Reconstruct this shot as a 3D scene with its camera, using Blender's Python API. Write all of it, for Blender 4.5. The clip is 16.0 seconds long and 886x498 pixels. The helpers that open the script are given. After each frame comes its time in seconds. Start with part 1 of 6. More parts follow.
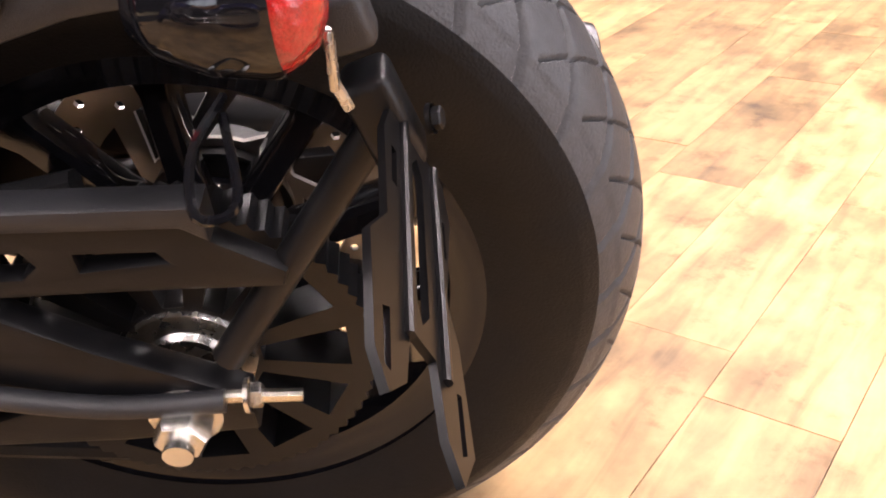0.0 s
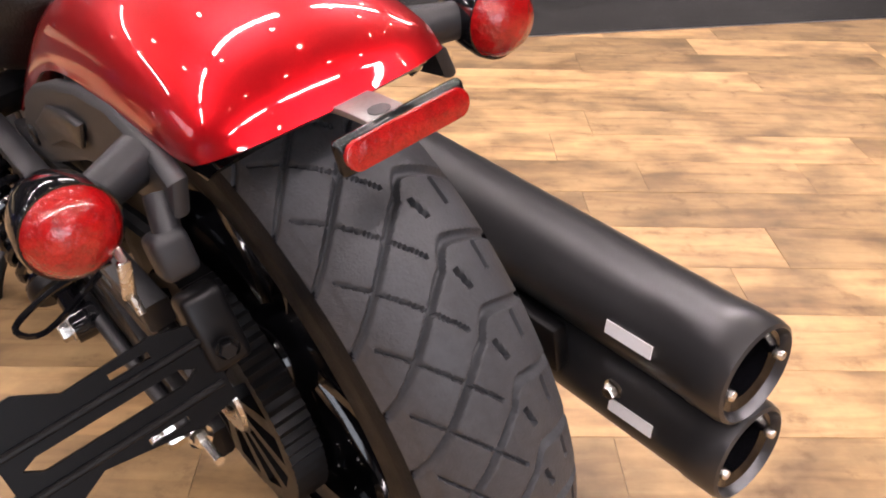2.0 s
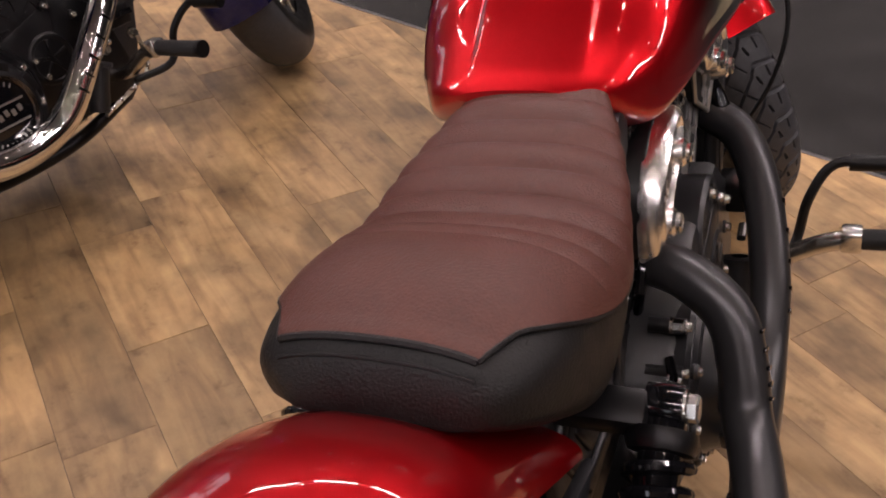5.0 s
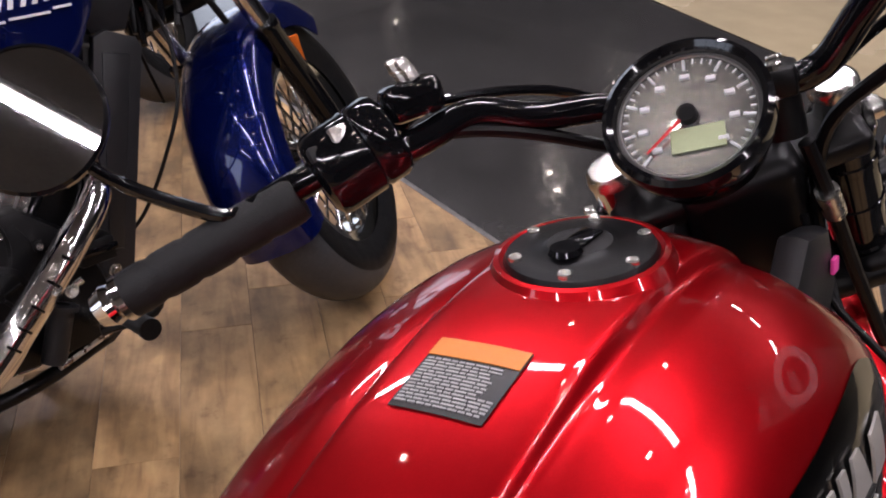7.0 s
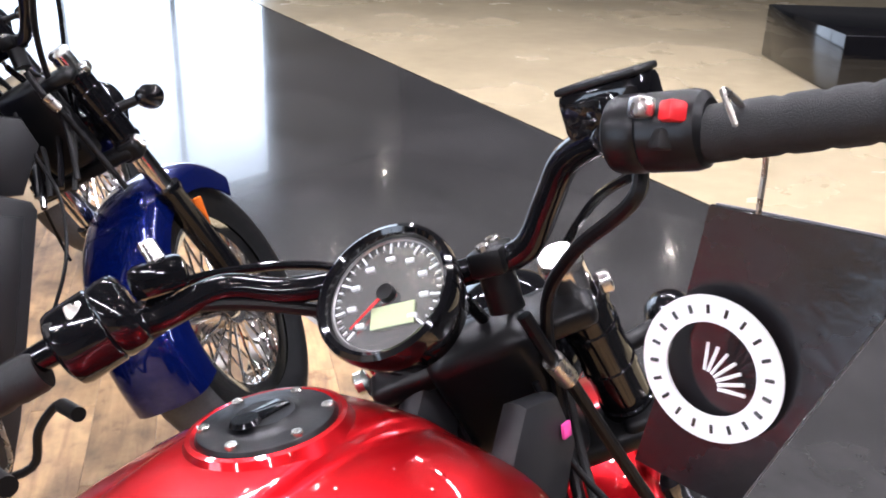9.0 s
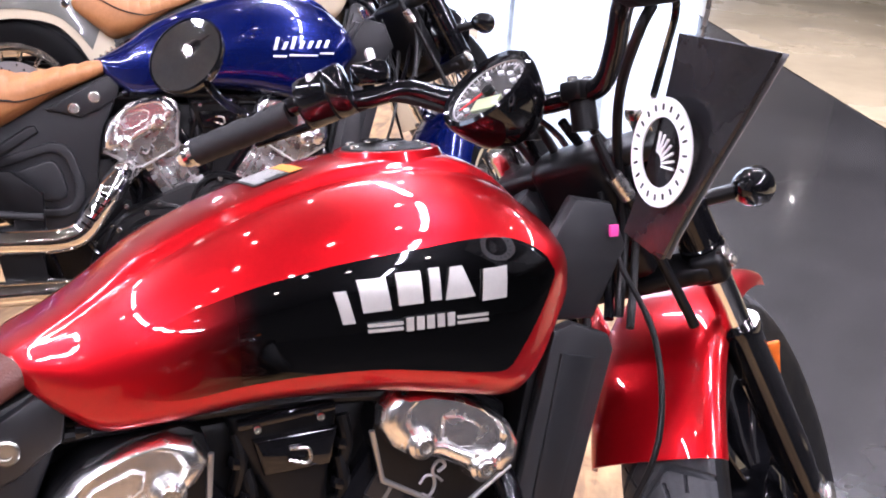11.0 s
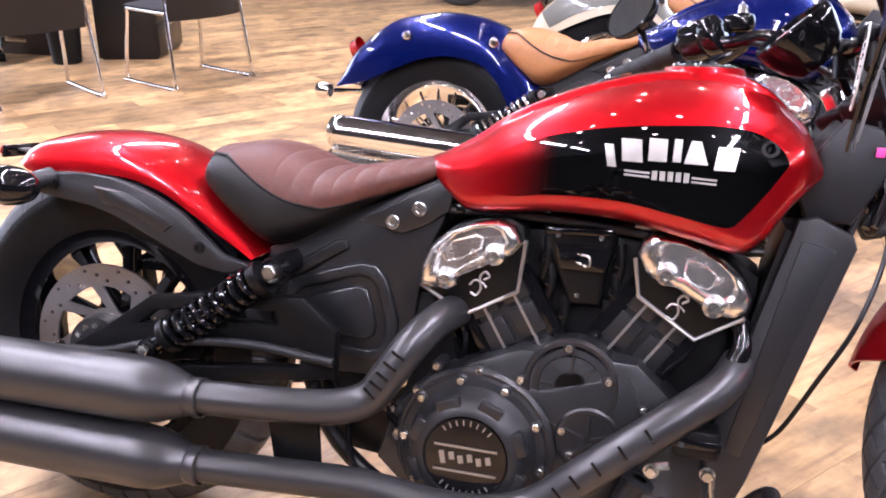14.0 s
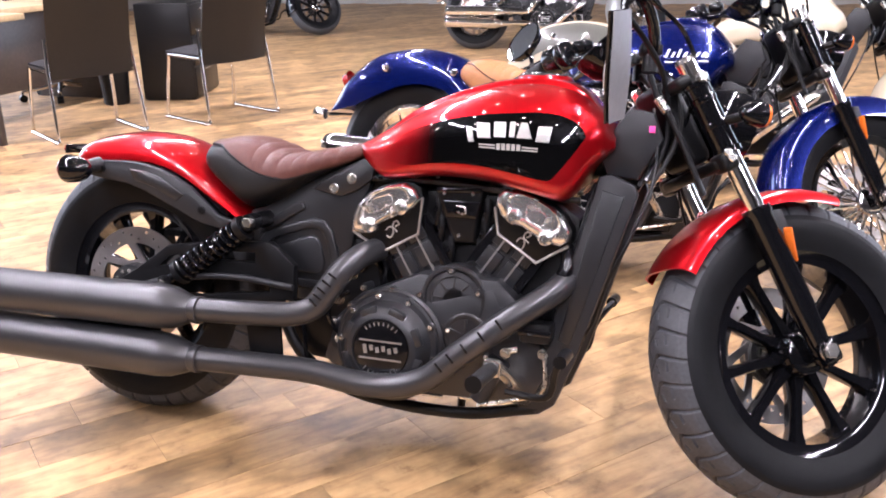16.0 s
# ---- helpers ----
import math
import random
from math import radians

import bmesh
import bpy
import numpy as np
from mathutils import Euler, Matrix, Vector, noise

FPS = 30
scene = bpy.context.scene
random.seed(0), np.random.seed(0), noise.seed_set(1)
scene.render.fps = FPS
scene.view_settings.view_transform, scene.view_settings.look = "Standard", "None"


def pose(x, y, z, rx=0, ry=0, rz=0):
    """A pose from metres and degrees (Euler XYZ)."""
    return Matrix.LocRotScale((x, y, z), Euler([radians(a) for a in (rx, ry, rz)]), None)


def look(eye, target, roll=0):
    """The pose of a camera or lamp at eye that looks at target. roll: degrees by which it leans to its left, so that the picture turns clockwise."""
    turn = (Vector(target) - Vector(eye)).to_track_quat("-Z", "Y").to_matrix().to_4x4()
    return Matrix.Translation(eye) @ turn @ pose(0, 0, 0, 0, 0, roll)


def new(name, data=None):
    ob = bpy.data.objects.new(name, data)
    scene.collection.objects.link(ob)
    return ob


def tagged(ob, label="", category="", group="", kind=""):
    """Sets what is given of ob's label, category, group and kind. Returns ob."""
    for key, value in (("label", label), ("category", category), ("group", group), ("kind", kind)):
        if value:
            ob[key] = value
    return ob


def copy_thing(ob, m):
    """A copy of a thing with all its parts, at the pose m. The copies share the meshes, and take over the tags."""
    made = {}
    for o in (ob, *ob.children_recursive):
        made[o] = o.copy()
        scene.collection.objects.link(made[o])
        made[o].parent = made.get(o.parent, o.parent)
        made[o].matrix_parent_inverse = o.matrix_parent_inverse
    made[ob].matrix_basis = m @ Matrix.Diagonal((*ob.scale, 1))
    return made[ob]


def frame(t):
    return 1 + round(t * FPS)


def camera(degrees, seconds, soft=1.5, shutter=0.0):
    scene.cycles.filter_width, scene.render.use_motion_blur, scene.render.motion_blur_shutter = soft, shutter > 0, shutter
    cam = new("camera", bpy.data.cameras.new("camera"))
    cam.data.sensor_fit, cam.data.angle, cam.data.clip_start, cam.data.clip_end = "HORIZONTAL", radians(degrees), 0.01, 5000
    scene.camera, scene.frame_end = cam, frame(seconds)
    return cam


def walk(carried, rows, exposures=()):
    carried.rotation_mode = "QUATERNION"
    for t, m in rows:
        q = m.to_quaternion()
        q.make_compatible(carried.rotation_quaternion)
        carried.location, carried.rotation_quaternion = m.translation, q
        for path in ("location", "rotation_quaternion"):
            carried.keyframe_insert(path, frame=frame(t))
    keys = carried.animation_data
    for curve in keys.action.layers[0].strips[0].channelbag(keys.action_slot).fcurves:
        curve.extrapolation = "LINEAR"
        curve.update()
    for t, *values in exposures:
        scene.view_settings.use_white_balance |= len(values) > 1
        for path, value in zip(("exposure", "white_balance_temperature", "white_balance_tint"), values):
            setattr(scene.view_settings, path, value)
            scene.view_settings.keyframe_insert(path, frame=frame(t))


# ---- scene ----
# camera
cam = camera(51.7, 16.0, soft=1.9)
EXPO = ((0, 0.92, 6700, 24), (1.5, 0.24, 6800, 24), (2.0, 0.16, 6750, 24), (2.5, 0.6, 6700, 23), (3.0, 0.6, 6700, 23), (3.5, 0.05, 6900, 26), (4.2, -0.6, 7000, 27), (6.5, -0.9, 6400, 27), (7.5, -0.5, 6100, 19), (8.2, 0.15, 5950, 16),
        (10.5, 0.58, 5850, 25), (11.5, 0.8, 5750, 26), (13, 0.95, 5750, 27), (14.5, 0.8, 5850, 26), (16, 0.85, 5950, 24))
PATH = [
    (0, (-0.201, 0.695, 0.657), (-0.194, -1.064, -0.296), -4.7),
    (0.5, (-0.373, 0.698, 0.652), (0.202, -1.076, -0.072), -0.5),
    (1, (-0.502, 0.634, 0.702), (0.259, -1.038, -0.088), -0.2),
    (1.5, (-0.596, 0.538, 0.802), (0.367, -0.952, -0.121), 2.9),
    (2, (-0.673, 0.442, 0.862), (0.649, -0.662, -0.155), 1.5),
    (2.5, (-0.721, 0.360, 0.914), (0.786, -0.302, -0.223), 0.1),
    (3, (-0.670, 0.238, 0.986), (0.785, -0.048, -0.356), -1.8),
    (3.5, (-0.582, 0.128, 1.058), (1.027, 0.080, -0.129), -0.1),
    (4, (-0.474, 0.009, 1.100), (1.152, 0.261, -0.037), 0.7),
    (4.2, (-0.436, -0.025, 1.101), (1.163, 0.303, -0.055), 1.3),
    (6.3, (0.310, -0.095, 1.170), (1.651, 0.853, 0.028), -0.7),
    (6.5, (0.388, -0.091, 1.171), (1.713, 0.906, 0.054), 0.1),
    (7, (0.516, -0.055, 1.171), (1.880, 0.990, 0.147), 1.9),
    (7.5, (0.586, -0.048, 1.180), (2.014, 0.972, 0.222), 2.8),
    (8, (0.610, -0.080, 1.220), (2.145, 0.880, 0.370), 3.0),
    (8.2, (0.609, -0.098, 1.232), (2.169, 0.863, 0.420), 2.8),
    (10.5, (0.638, -0.648, 1.177), (1.616, 0.937, 0.448), 3.1),
    (11, (0.621, -0.741, 1.153), (1.421, 0.926, 0.392), 4.1),
    (11.5, (0.615, -0.848, 1.125), (1.125, 0.902, 0.302), 4.1),
    (12, (0.676, -0.900, 1.100), (0.871, 0.881, 0.212), 1.9),
    (12.5, (0.771, -0.964, 1.086), (0.661, 0.810, 0.170), 0.5),
    (13, (0.814, -1.051, 1.104), (0.545, 0.723, 0.221), 1.3),
    (13.5, (0.887, -1.186, 1.119), (0.461, 0.602, 0.332), 1.3),
    (14, (1.002, -1.272, 1.134), (0.475, 0.504, 0.380), -0.1),
    (14.5, (1.176, -1.347, 1.132), (0.504, 0.383, 0.387), 0.3),
    (15, (1.294, -1.446, 1.156), (0.601, 0.289, 0.441), -1.1),
    (15.5, (1.371, -1.620, 1.166), (0.739, 0.157, 0.501), -1.1),
    (16, (1.442, -1.807, 1.177), (0.814, -0.027, 0.515), -1.5),
]
walk(cam, [(t, look(eye, target, roll)) for t, eye, target, roll in PATH], EXPO)

# ---------------------------------------------------------------- world and light
world = bpy.data.worlds.new("showroom_world")
scene.world = world
world.use_nodes = True
wn = world.node_tree
sky = wn.nodes.new("ShaderNodeTexSky")
sky.sky_type = 'NISHITA'
sky.sun_disc = False
sky.sun_elevation = radians(35)
sky.sun_rotation = radians(60)
wn.links.new(sky.outputs[0], wn.nodes["Background"].inputs[0])
wn.nodes["Background"].inputs[1].default_value = 0.1


# ---------------------------------------------------------------- materials
def mat(name, col, rough=0.5, metal=0.0, var=0.15, scale=20.0, bump=0.0, bscale=200.0, coat=0.0, emit=0.0,
        spec=0.5, rvar=0.0, coords="Object"):
    """A principled surface with colour variation at two scales, and fine relief."""
    m = bpy.data.materials.new(name)
    m.use_nodes = True
    nt = m.node_tree
    n, l = nt.nodes, nt.links
    p = n["Principled BSDF"]
    p.inputs["Roughness"].default_value = rough
    p.inputs["Metallic"].default_value = metal
    p.inputs["Specular IOR Level"].default_value = spec
    p.inputs["Coat Weight"].default_value = coat
    p.inputs["Coat Roughness"].default_value = 0.03
    tc = n.new("ShaderNodeTexCoord")
    na = n.new("ShaderNodeTexNoise")
    na.inputs["Scale"].default_value = scale
    na.inputs["Detail"].default_value = 6
    nb = n.new("ShaderNodeTexNoise")
    nb.inputs["Scale"].default_value = scale * 7
    nb.inputs["Detail"].default_value = 3
    l.new(tc.outputs[coords], na.inputs["Vector"])
    l.new(tc.outputs[coords], nb.inputs["Vector"])
    mx = n.new("ShaderNodeMath")
    mx.operation = 'ADD'
    l.new(na.outputs["Fac"], mx.inputs[0])
    l.new(nb.outputs["Fac"], mx.inputs[1])
    mr = n.new("ShaderNodeMapRange")
    mr.inputs["From Min"].default_value = 0.6
    mr.inputs["From Max"].default_value = 1.4
    mr.inputs["To Min"].default_value = 1 - var
    mr.inputs["To Max"].default_value = 1 + var
    l.new(mx.outputs[0], mr.inputs["Value"])
    vm = n.new("ShaderNodeVectorMath")
    vm.operation = 'SCALE'
    vm.inputs[0].default_value = col[:3]
    l.new(mr.outputs[0], vm.inputs["Scale"])
    l.new(vm.outputs[0], p.inputs["Base Color"])
    if rvar:
        rr = n.new("ShaderNodeMapRange")
        rr.inputs["From Min"].default_value = 0.3
        rr.inputs["From Max"].default_value = 0.7
        rr.inputs["To Min"].default_value = max(rough - rvar, 0.02)
        rr.inputs["To Max"].default_value = rough + rvar
        l.new(na.outputs["Fac"], rr.inputs["Value"])
        l.new(rr.outputs[0], p.inputs["Roughness"])
    if bump:
        nc = n.new("ShaderNodeTexNoise")
        nc.inputs["Scale"].default_value = bscale
        nc.inputs["Detail"].default_value = 4
        l.new(tc.outputs[coords], nc.inputs["Vector"])
        bp = n.new("ShaderNodeBump")
        bp.inputs["Strength"].default_value = bump
        bp.inputs["Distance"].default_value = 0.002
        l.new(nc.outputs["Fac"], bp.inputs["Height"])
        l.new(bp.outputs[0], p.inputs["Normal"])
    if emit:
        p.inputs["Emission Color"].default_value = (*col[:3], 1)
        p.inputs["Emission Strength"].default_value = emit
    return m


def fade_paint(name, col_a, col_b, x0, x1):
    """Gloss paint that blends from one colour to another along the machine."""
    m = mat(name, col_a, 0.32, 0.8, 0.03, 60, coat=1.0, spec=0.12)
    n, l = m.node_tree.nodes, m.node_tree.links
    p = n["Principled BSDF"]
    tc = n.new("ShaderNodeTexCoord")
    sp = n.new("ShaderNodeSeparateXYZ")
    l.new(tc.outputs["Object"], sp.inputs[0])
    mr = n.new("ShaderNodeMapRange")
    mr.interpolation_type = 'SMOOTHSTEP'
    mr.inputs["From Min"].default_value = x0
    mr.inputs["From Max"].default_value = x1
    l.new(sp.outputs["X"], mr.inputs["Value"])
    mix = n.new("ShaderNodeMix")
    mix.data_type = 'RGBA'
    l.new(mr.outputs[0], mix.inputs["Factor"])
    mix.inputs["A"].default_value = (*col_a, 1)
    mix.inputs["B"].default_value = (*col_b, 1)
    l.new(mix.outputs["Result"], p.inputs["Base Color"])
    return m


def plank_wood(name):
    """Worn oak boards: each board its own tone, long grain, knots and grey patches."""
    m = bpy.data.materials.new(name)
    m.use_nodes = True
    n, l = m.node_tree.nodes, m.node_tree.links
    p = n["Principled BSDF"]
    tc = n.new("ShaderNodeTexCoord")
    oi = n.new("ShaderNodeObjectInfo")
    isl = n.new("ShaderNodeNewGeometry")
    add = n.new("ShaderNodeMath")
    add.operation = 'ADD'
    l.new(oi.outputs["Random"], add.inputs[0])
    l.new(isl.outputs["Random Per Island"], add.inputs[1])
    off = n.new("ShaderNodeVectorMath")
    off.operation = 'SCALE'
    off.inputs[0].default_value = (37.0, 19.0, 5.0)
    l.new(add.outputs[0], off.inputs["Scale"])
    ps = n.new("ShaderNodeVectorMath")
    ps.operation = 'ADD'
    l.new(tc.outputs["Object"], ps.inputs[0])
    l.new(off.outputs[0], ps.inputs[1])
    mp = n.new("ShaderNodeMapping")
    mp.inputs["Scale"].default_value = (3.2, 20.0, 4.0)
    l.new(ps.outputs[0], mp.inputs["Vector"])
    gr = n.new("ShaderNodeTexNoise")
    gr.inputs["Scale"].default_value = 1.6
    gr.inputs["Detail"].default_value = 9
    gr.inputs["Distortion"].default_value = 0.6
    l.new(mp.outputs[0], gr.inputs["Vector"])
    mp2 = n.new("ShaderNodeMapping")
    mp2.inputs["Scale"].default_value = (5.0, 7.0, 1.0)
    l.new(ps.outputs[0], mp2.inputs["Vector"])
    pt = n.new("ShaderNodeTexNoise")
    pt.inputs["Scale"].default_value = 1.1
    pt.inputs["Detail"].default_value = 5
    l.new(mp2.outputs[0], pt.inputs["Vector"])
    rg = n.new("ShaderNodeValToRGB")
    e = rg.color_ramp.elements
    e[0].position, e[0].color = 0.20, (0.235, 0.130, 0.058, 1)
    e[1].position, e[1].color = 0.78, (0.57, 0.378, 0.184, 1)
    mid = e.new(0.48)
    mid.color = (0.445, 0.275, 0.126, 1)
    l.new(gr.outputs["Fac"], rg.inputs["Fac"])
    # grey patches of the wood, darkened further to make up for weak shadows
    rp = n.new("ShaderNodeValToRGB")
    e = rp.color_ramp.elements
    e[0].position, e[0].color = 0.33, (0.38, 0.37, 0.37, 1)
    e[1].position, e[1].color = 0.54, (1, 1, 1, 1)
    l.new(pt.outputs["Fac"], rp.inputs["Fac"])
    mu = n.new("ShaderNodeMix")
    mu.data_type, mu.blend_type = 'RGBA', 'MULTIPLY'
    mu.inputs["Factor"].default_value = 0.85
    l.new(rg.outputs[0], mu.inputs["A"])
    l.new(rp.outputs[0], mu.inputs["B"])
    tone = n.new("ShaderNodeMapRange")
    tone.inputs["From Max"].default_value = 2.0
    tone.inputs["To Min"].default_value = 0.64
    tone.inputs["To Max"].default_value = 1.14
    wrap = n.new("ShaderNodeMath")
    wrap.operation = 'FRACT'
    l.new(add.outputs[0], wrap.inputs[0])
    tone.inputs["From Max"].default_value = 1.0
    l.new(wrap.outputs[0], tone.inputs["Value"])
    vm = n.new("ShaderNodeVectorMath")
    vm.operation = 'SCALE'
    kn = n.new("ShaderNodeTexNoise")
    kn.inputs["Scale"].default_value = 17
    kn.inputs["Detail"].default_value = 7
    kn.inputs["Roughness"].default_value = 0.62
    l.new(ps.outputs[0], kn.inputs["Vector"])
    rk = n.new("ShaderNodeValToRGB")
    e = rk.color_ramp.elements
    e[0].position, e[0].color = 0.30, (0.60, 0.54, 0.49, 1)
    e[1].position, e[1].color = 0.62, (1.10, 1.08, 1.05, 1)
    e2 = e.new(0.42)
    e2.color = (0.92, 0.91, 0.90, 1)
    l.new(kn.outputs["Fac"], rk.inputs["Fac"])
    m3 = n.new("ShaderNodeMix")
    m3.data_type, m3.blend_type = 'RGBA', 'MULTIPLY'
    m3.inputs["Factor"].default_value = 1.0
    l.new(mu.outputs["Result"], m3.inputs["A"])
    l.new(rk.outputs[0], m3.inputs["B"])
    l.new(m3.outputs["Result"], vm.inputs[0])
    l.new(tone.outputs[0], vm.inputs["Scale"])
    l.new(vm.outputs[0], p.inputs["Base Color"])
    p.inputs["Roughness"].default_value = 0.5
    rr = n.new("ShaderNodeMapRange")
    rr.inputs["To Min"].default_value = 0.38
    rr.inputs["To Max"].default_value = 0.62
    l.new(gr.outputs["Fac"], rr.inputs["Value"])
    l.new(rr.outputs[0], p.inputs["Roughness"])
    b = n.new("ShaderNodeBump")
    b.inputs["Strength"].default_value = 0.25
    b.inputs["Distance"].default_value = 0.002
    l.new(gr.outputs["Fac"], b.inputs["Height"])
    l.new(b.outputs[0], p.inputs["Normal"])
    return m


RED = mat("red_candy_paint", (0.50, 0.0055, 0.009), 0.32, 0.8, 0.06, 90, coat=1.0, spec=0.12)
FADE = fade_paint("red_to_black_paint", (0.50, 0.0055, 0.009), (0.0012, 0.0012, 0.0016), 0.655, 0.80)
BLUE = mat("blue_candy_paint", (0.0012, 0.0065, 0.085), 0.26, 0.55, 0.06, 90, coat=1.0, spec=0.15)
CREAM = mat("cream_paint", (0.55, 0.47, 0.34), 0.3, 0.0, 0.04, 60, coat=1.0)
GREYP = mat("grey_green_paint", (0.1, 0.1, 0.085), 0.3, 0.0, 0.05, 60, coat=1.0)
GLOSS = mat("gloss_black_paint", (0.004, 0.004, 0.005), 0.07, 0.0, 0.2, 40, spec=0.45)
SATIN = mat("satin_black_paint", (0.004, 0.004, 0.0046), 0.36, 0.0, 0.2, 30, spec=0.25, bump=0.1, bscale=700, rvar=0.06)
HOLDER = mat("holder_black_paint", (0.003, 0.003, 0.0034), 0.36, 0.0, 0.2, 40, spec=0.14)
MATTE = mat("matte_black_coat", (0.0125, 0.0129, 0.0147), 0.31, 0.0, 0.12, 25, spec=0.60, bump=0.2, bscale=900, rvar=0.025)
PIPE = mat("matte_black_exhaust", (0.036, 0.0358, 0.0380), 0.31, 0.35, 0.08, 18, spec=0.7, bump=0.05, bscale=900, rvar=0.015)
RUBBER = mat("tyre_rubber", (0.0045, 0.0047, 0.0055), 0.48, 0.0, 0.25, 25, spec=0.17, bump=0.25, bscale=500, rvar=0.1)
# paler, bluer rubber: cool daylight on the tread is put into its colour
TREAD = mat("daylit_tyre_tread", (0.038, 0.040, 0.045), 0.52, 0.0, 0.3, 20, spec=0.45, bump=0.3, bscale=450, rvar=0.1)
DISC = mat("ground_steel_disc", (0.40, 0.38, 0.37), 0.30, 0.95, 0.06, 12, rvar=0.03)
GRIPR = mat("grip_rubber", (0.012, 0.012, 0.0125), 0.55, 0.0, 0.2, 60, spec=0.3, bump=0.4, bscale=900)
PLAST = mat("grey_black_plastic", (0.0150, 0.0154, 0.0176), 0.40, 0.0, 0.12, 40, spec=0.42, bump=0.25, bscale=1200)
CHROME = mat("chrome", (0.84, 0.83, 0.82), 0.09, 1.0, 0.04, 30, rvar=0.03)
POLISH = mat("polished_alloy", (0.93, 0.92, 0.91), 0.24, 1.0, 0.05, 40, bump=0.12, bscale=60, rvar=0.05)
STEEL = mat("brushed_steel", (0.6, 0.58, 0.55), 0.28, 1.0, 0.1, 80, bump=0.1, bscale=400, rvar=0.06)
BOLT = mat("zinc_bolt", (0.72, 0.7, 0.66), 0.25, 1.0, 0.1, 120)
ALU = mat("machined_alloy", (0.42, 0.41, 0.40), 0.36, 0.85, 0.1, 60, bump=0.1, bscale=500)
BROWN = mat("brown_leather", (0.090, 0.030, 0.022), 0.46, 0.0, 0.2, 22, spec=0.35, bump=0.5, bscale=420, rvar=0.07)
BLKLTH = mat("black_leather", (0.009, 0.0087, 0.009), 0.45, 0.0, 0.2, 30, spec=0.3, bump=0.5, bscale=420, rvar=0.06)
TAN = mat("tan_leather", (0.36, 0.15, 0.05), 0.5, 0.0, 0.15, 22, bump=0.4, bscale=420)
BRKT = mat("bare_grey_steel", (0.34, 0.335, 0.33), 0.34, 0.85, 0.12, 40, bump=0.1, bscale=300)
REDLENS = mat("red_lens", (0.30, 0.005, 0.005), 0.10, 0.0, 0.45, 130, bump=0.9, bscale=190, coat=0.6)
AMBER = mat("amber_reflector", (0.75, 0.16, 0.015), 0.2, 0.0, 0.15, 200, bump=0.5, bscale=500)
ORANGE = mat("orange_print", (0.75, 0.24, 0.03), 0.45, 0.0, 0.06, 80)
BLKPRINT = mat("black_print", (0.02, 0.02, 0.02), 0.4, 0.0, 0.1, 80)
GREYPRINT = mat("grey_print", (0.38, 0.38, 0.37), 0.45, 0.0, 0.1, 80)
WHITE = mat("white_print", (0.8, 0.8, 0.82), 0.45, 0.0, 0.04, 60)
SILVER = mat("silver_badge", (0.62, 0.6, 0.57), 0.3, 0.55, 0.06, 80)
BLKVINYL = mat("black_vinyl", (0.008, 0.007, 0.008), 0.25, 0.0, 0.2, 12, bump=0.35, bscale=60, rvar=0.08)
PINK = mat("pink_tape", (0.8, 0.07, 0.35), 0.5, 0.0, 0.1, 60)
LCD = mat("lcd_panel", (0.42, 0.47, 0.28), 0.3, 0.0, 0.05, 60)
DIAL = mat("dial_face", (0.28, 0.275, 0.27), 0.22, 0.8, 0.1, 60, coat=1.0)
REDSW = mat("red_switch", (0.7, 0.02, 0.025), 0.35, 0.0, 0.05, 60)
GLASSM = mat("mirror_glass", (0.75, 0.77, 0.8), 0.02, 1.0, 0.01, 10)
HEADGL = mat("lamp_glass", (0.5, 0.5, 0.5), 0.08, 0.6, 0.05, 50, coat=0.8)
WOOD = plank_wood("worn_oak_boards")
CONC = mat("polished_concrete", (0.043, 0.0415, 0.041), 0.155, 0.0, 0.35, 1.1, rvar=0.035, coat=0.3)
BEIGE = mat("beige_tile_floor", (0.5, 0.41, 0.26), 0.25, 0.0, 0.12, 0.9, rvar=0.08)
SILCASE = mat("silver_engine_case", (0.45, 0.44, 0.43), 0.26, 0.9, 0.2, 40, bump=0.3, bscale=300, rvar=0.08)
WALLD = mat("charcoal_plaster", (0.055, 0.053, 0.052), 0.8, 0.0, 0.15, 2.0, bump=0.15, bscale=60)
WALLP = mat("warm_grey_plaster", (0.44, 0.415, 0.38), 0.85, 0.0, 0.08, 2.0, bump=0.15, bscale=60)
CEIL = mat("dark_ceiling", (0.06, 0.058, 0.055), 0.9, 0.0, 0.15, 3.0, bump=0.2, bscale=40)
TUBE = mat("lamp_tube", (1.0, 0.94, 0.86), 0.4, emit=14.0)
SPOTG = mat("spot_glow", (1.0, 0.88, 0.72), 0.4, emit=150.0)
DAY = mat("daylight_glass", (0.8, 0.92, 1.0), 0.4, emit=3.0)
LIGHTW = mat("light_oak_top", (0.5, 0.36, 0.2), 0.4, 0.0, 0.2, 8, bump=0.1, bscale=90)
DAYW = mat("west_daylight_glass", (0.78, 0.91, 1.0), 0.4, emit=5.0)
DESKW = mat("dark_walnut", (0.050, 0.039, 0.034), 0.28, 0.0, 0.3, 6, bump=0.15, bscale=90)
MESHB = mat("black_shell_plastic", (0.006, 0.0056, 0.0058), 0.30, 0.0, 0.2, 30, spec=0.4, bump=0.1, bscale=150)
TAGBACK = mat("pale_tag_back", (0.22, 0.22, 0.235), 0.5, 0.0, 0.12, 60)
SEATF = mat("dark_grey_fabric", (0.018, 0.016, 0.018), 0.9, 0.0, 0.25, 60, bump=0.6, bscale=500)
BAGS = mat("silver_paint", (0.42, 0.43, 0.42), 0.3, 0.4, 0.05, 60, coat=0.6)


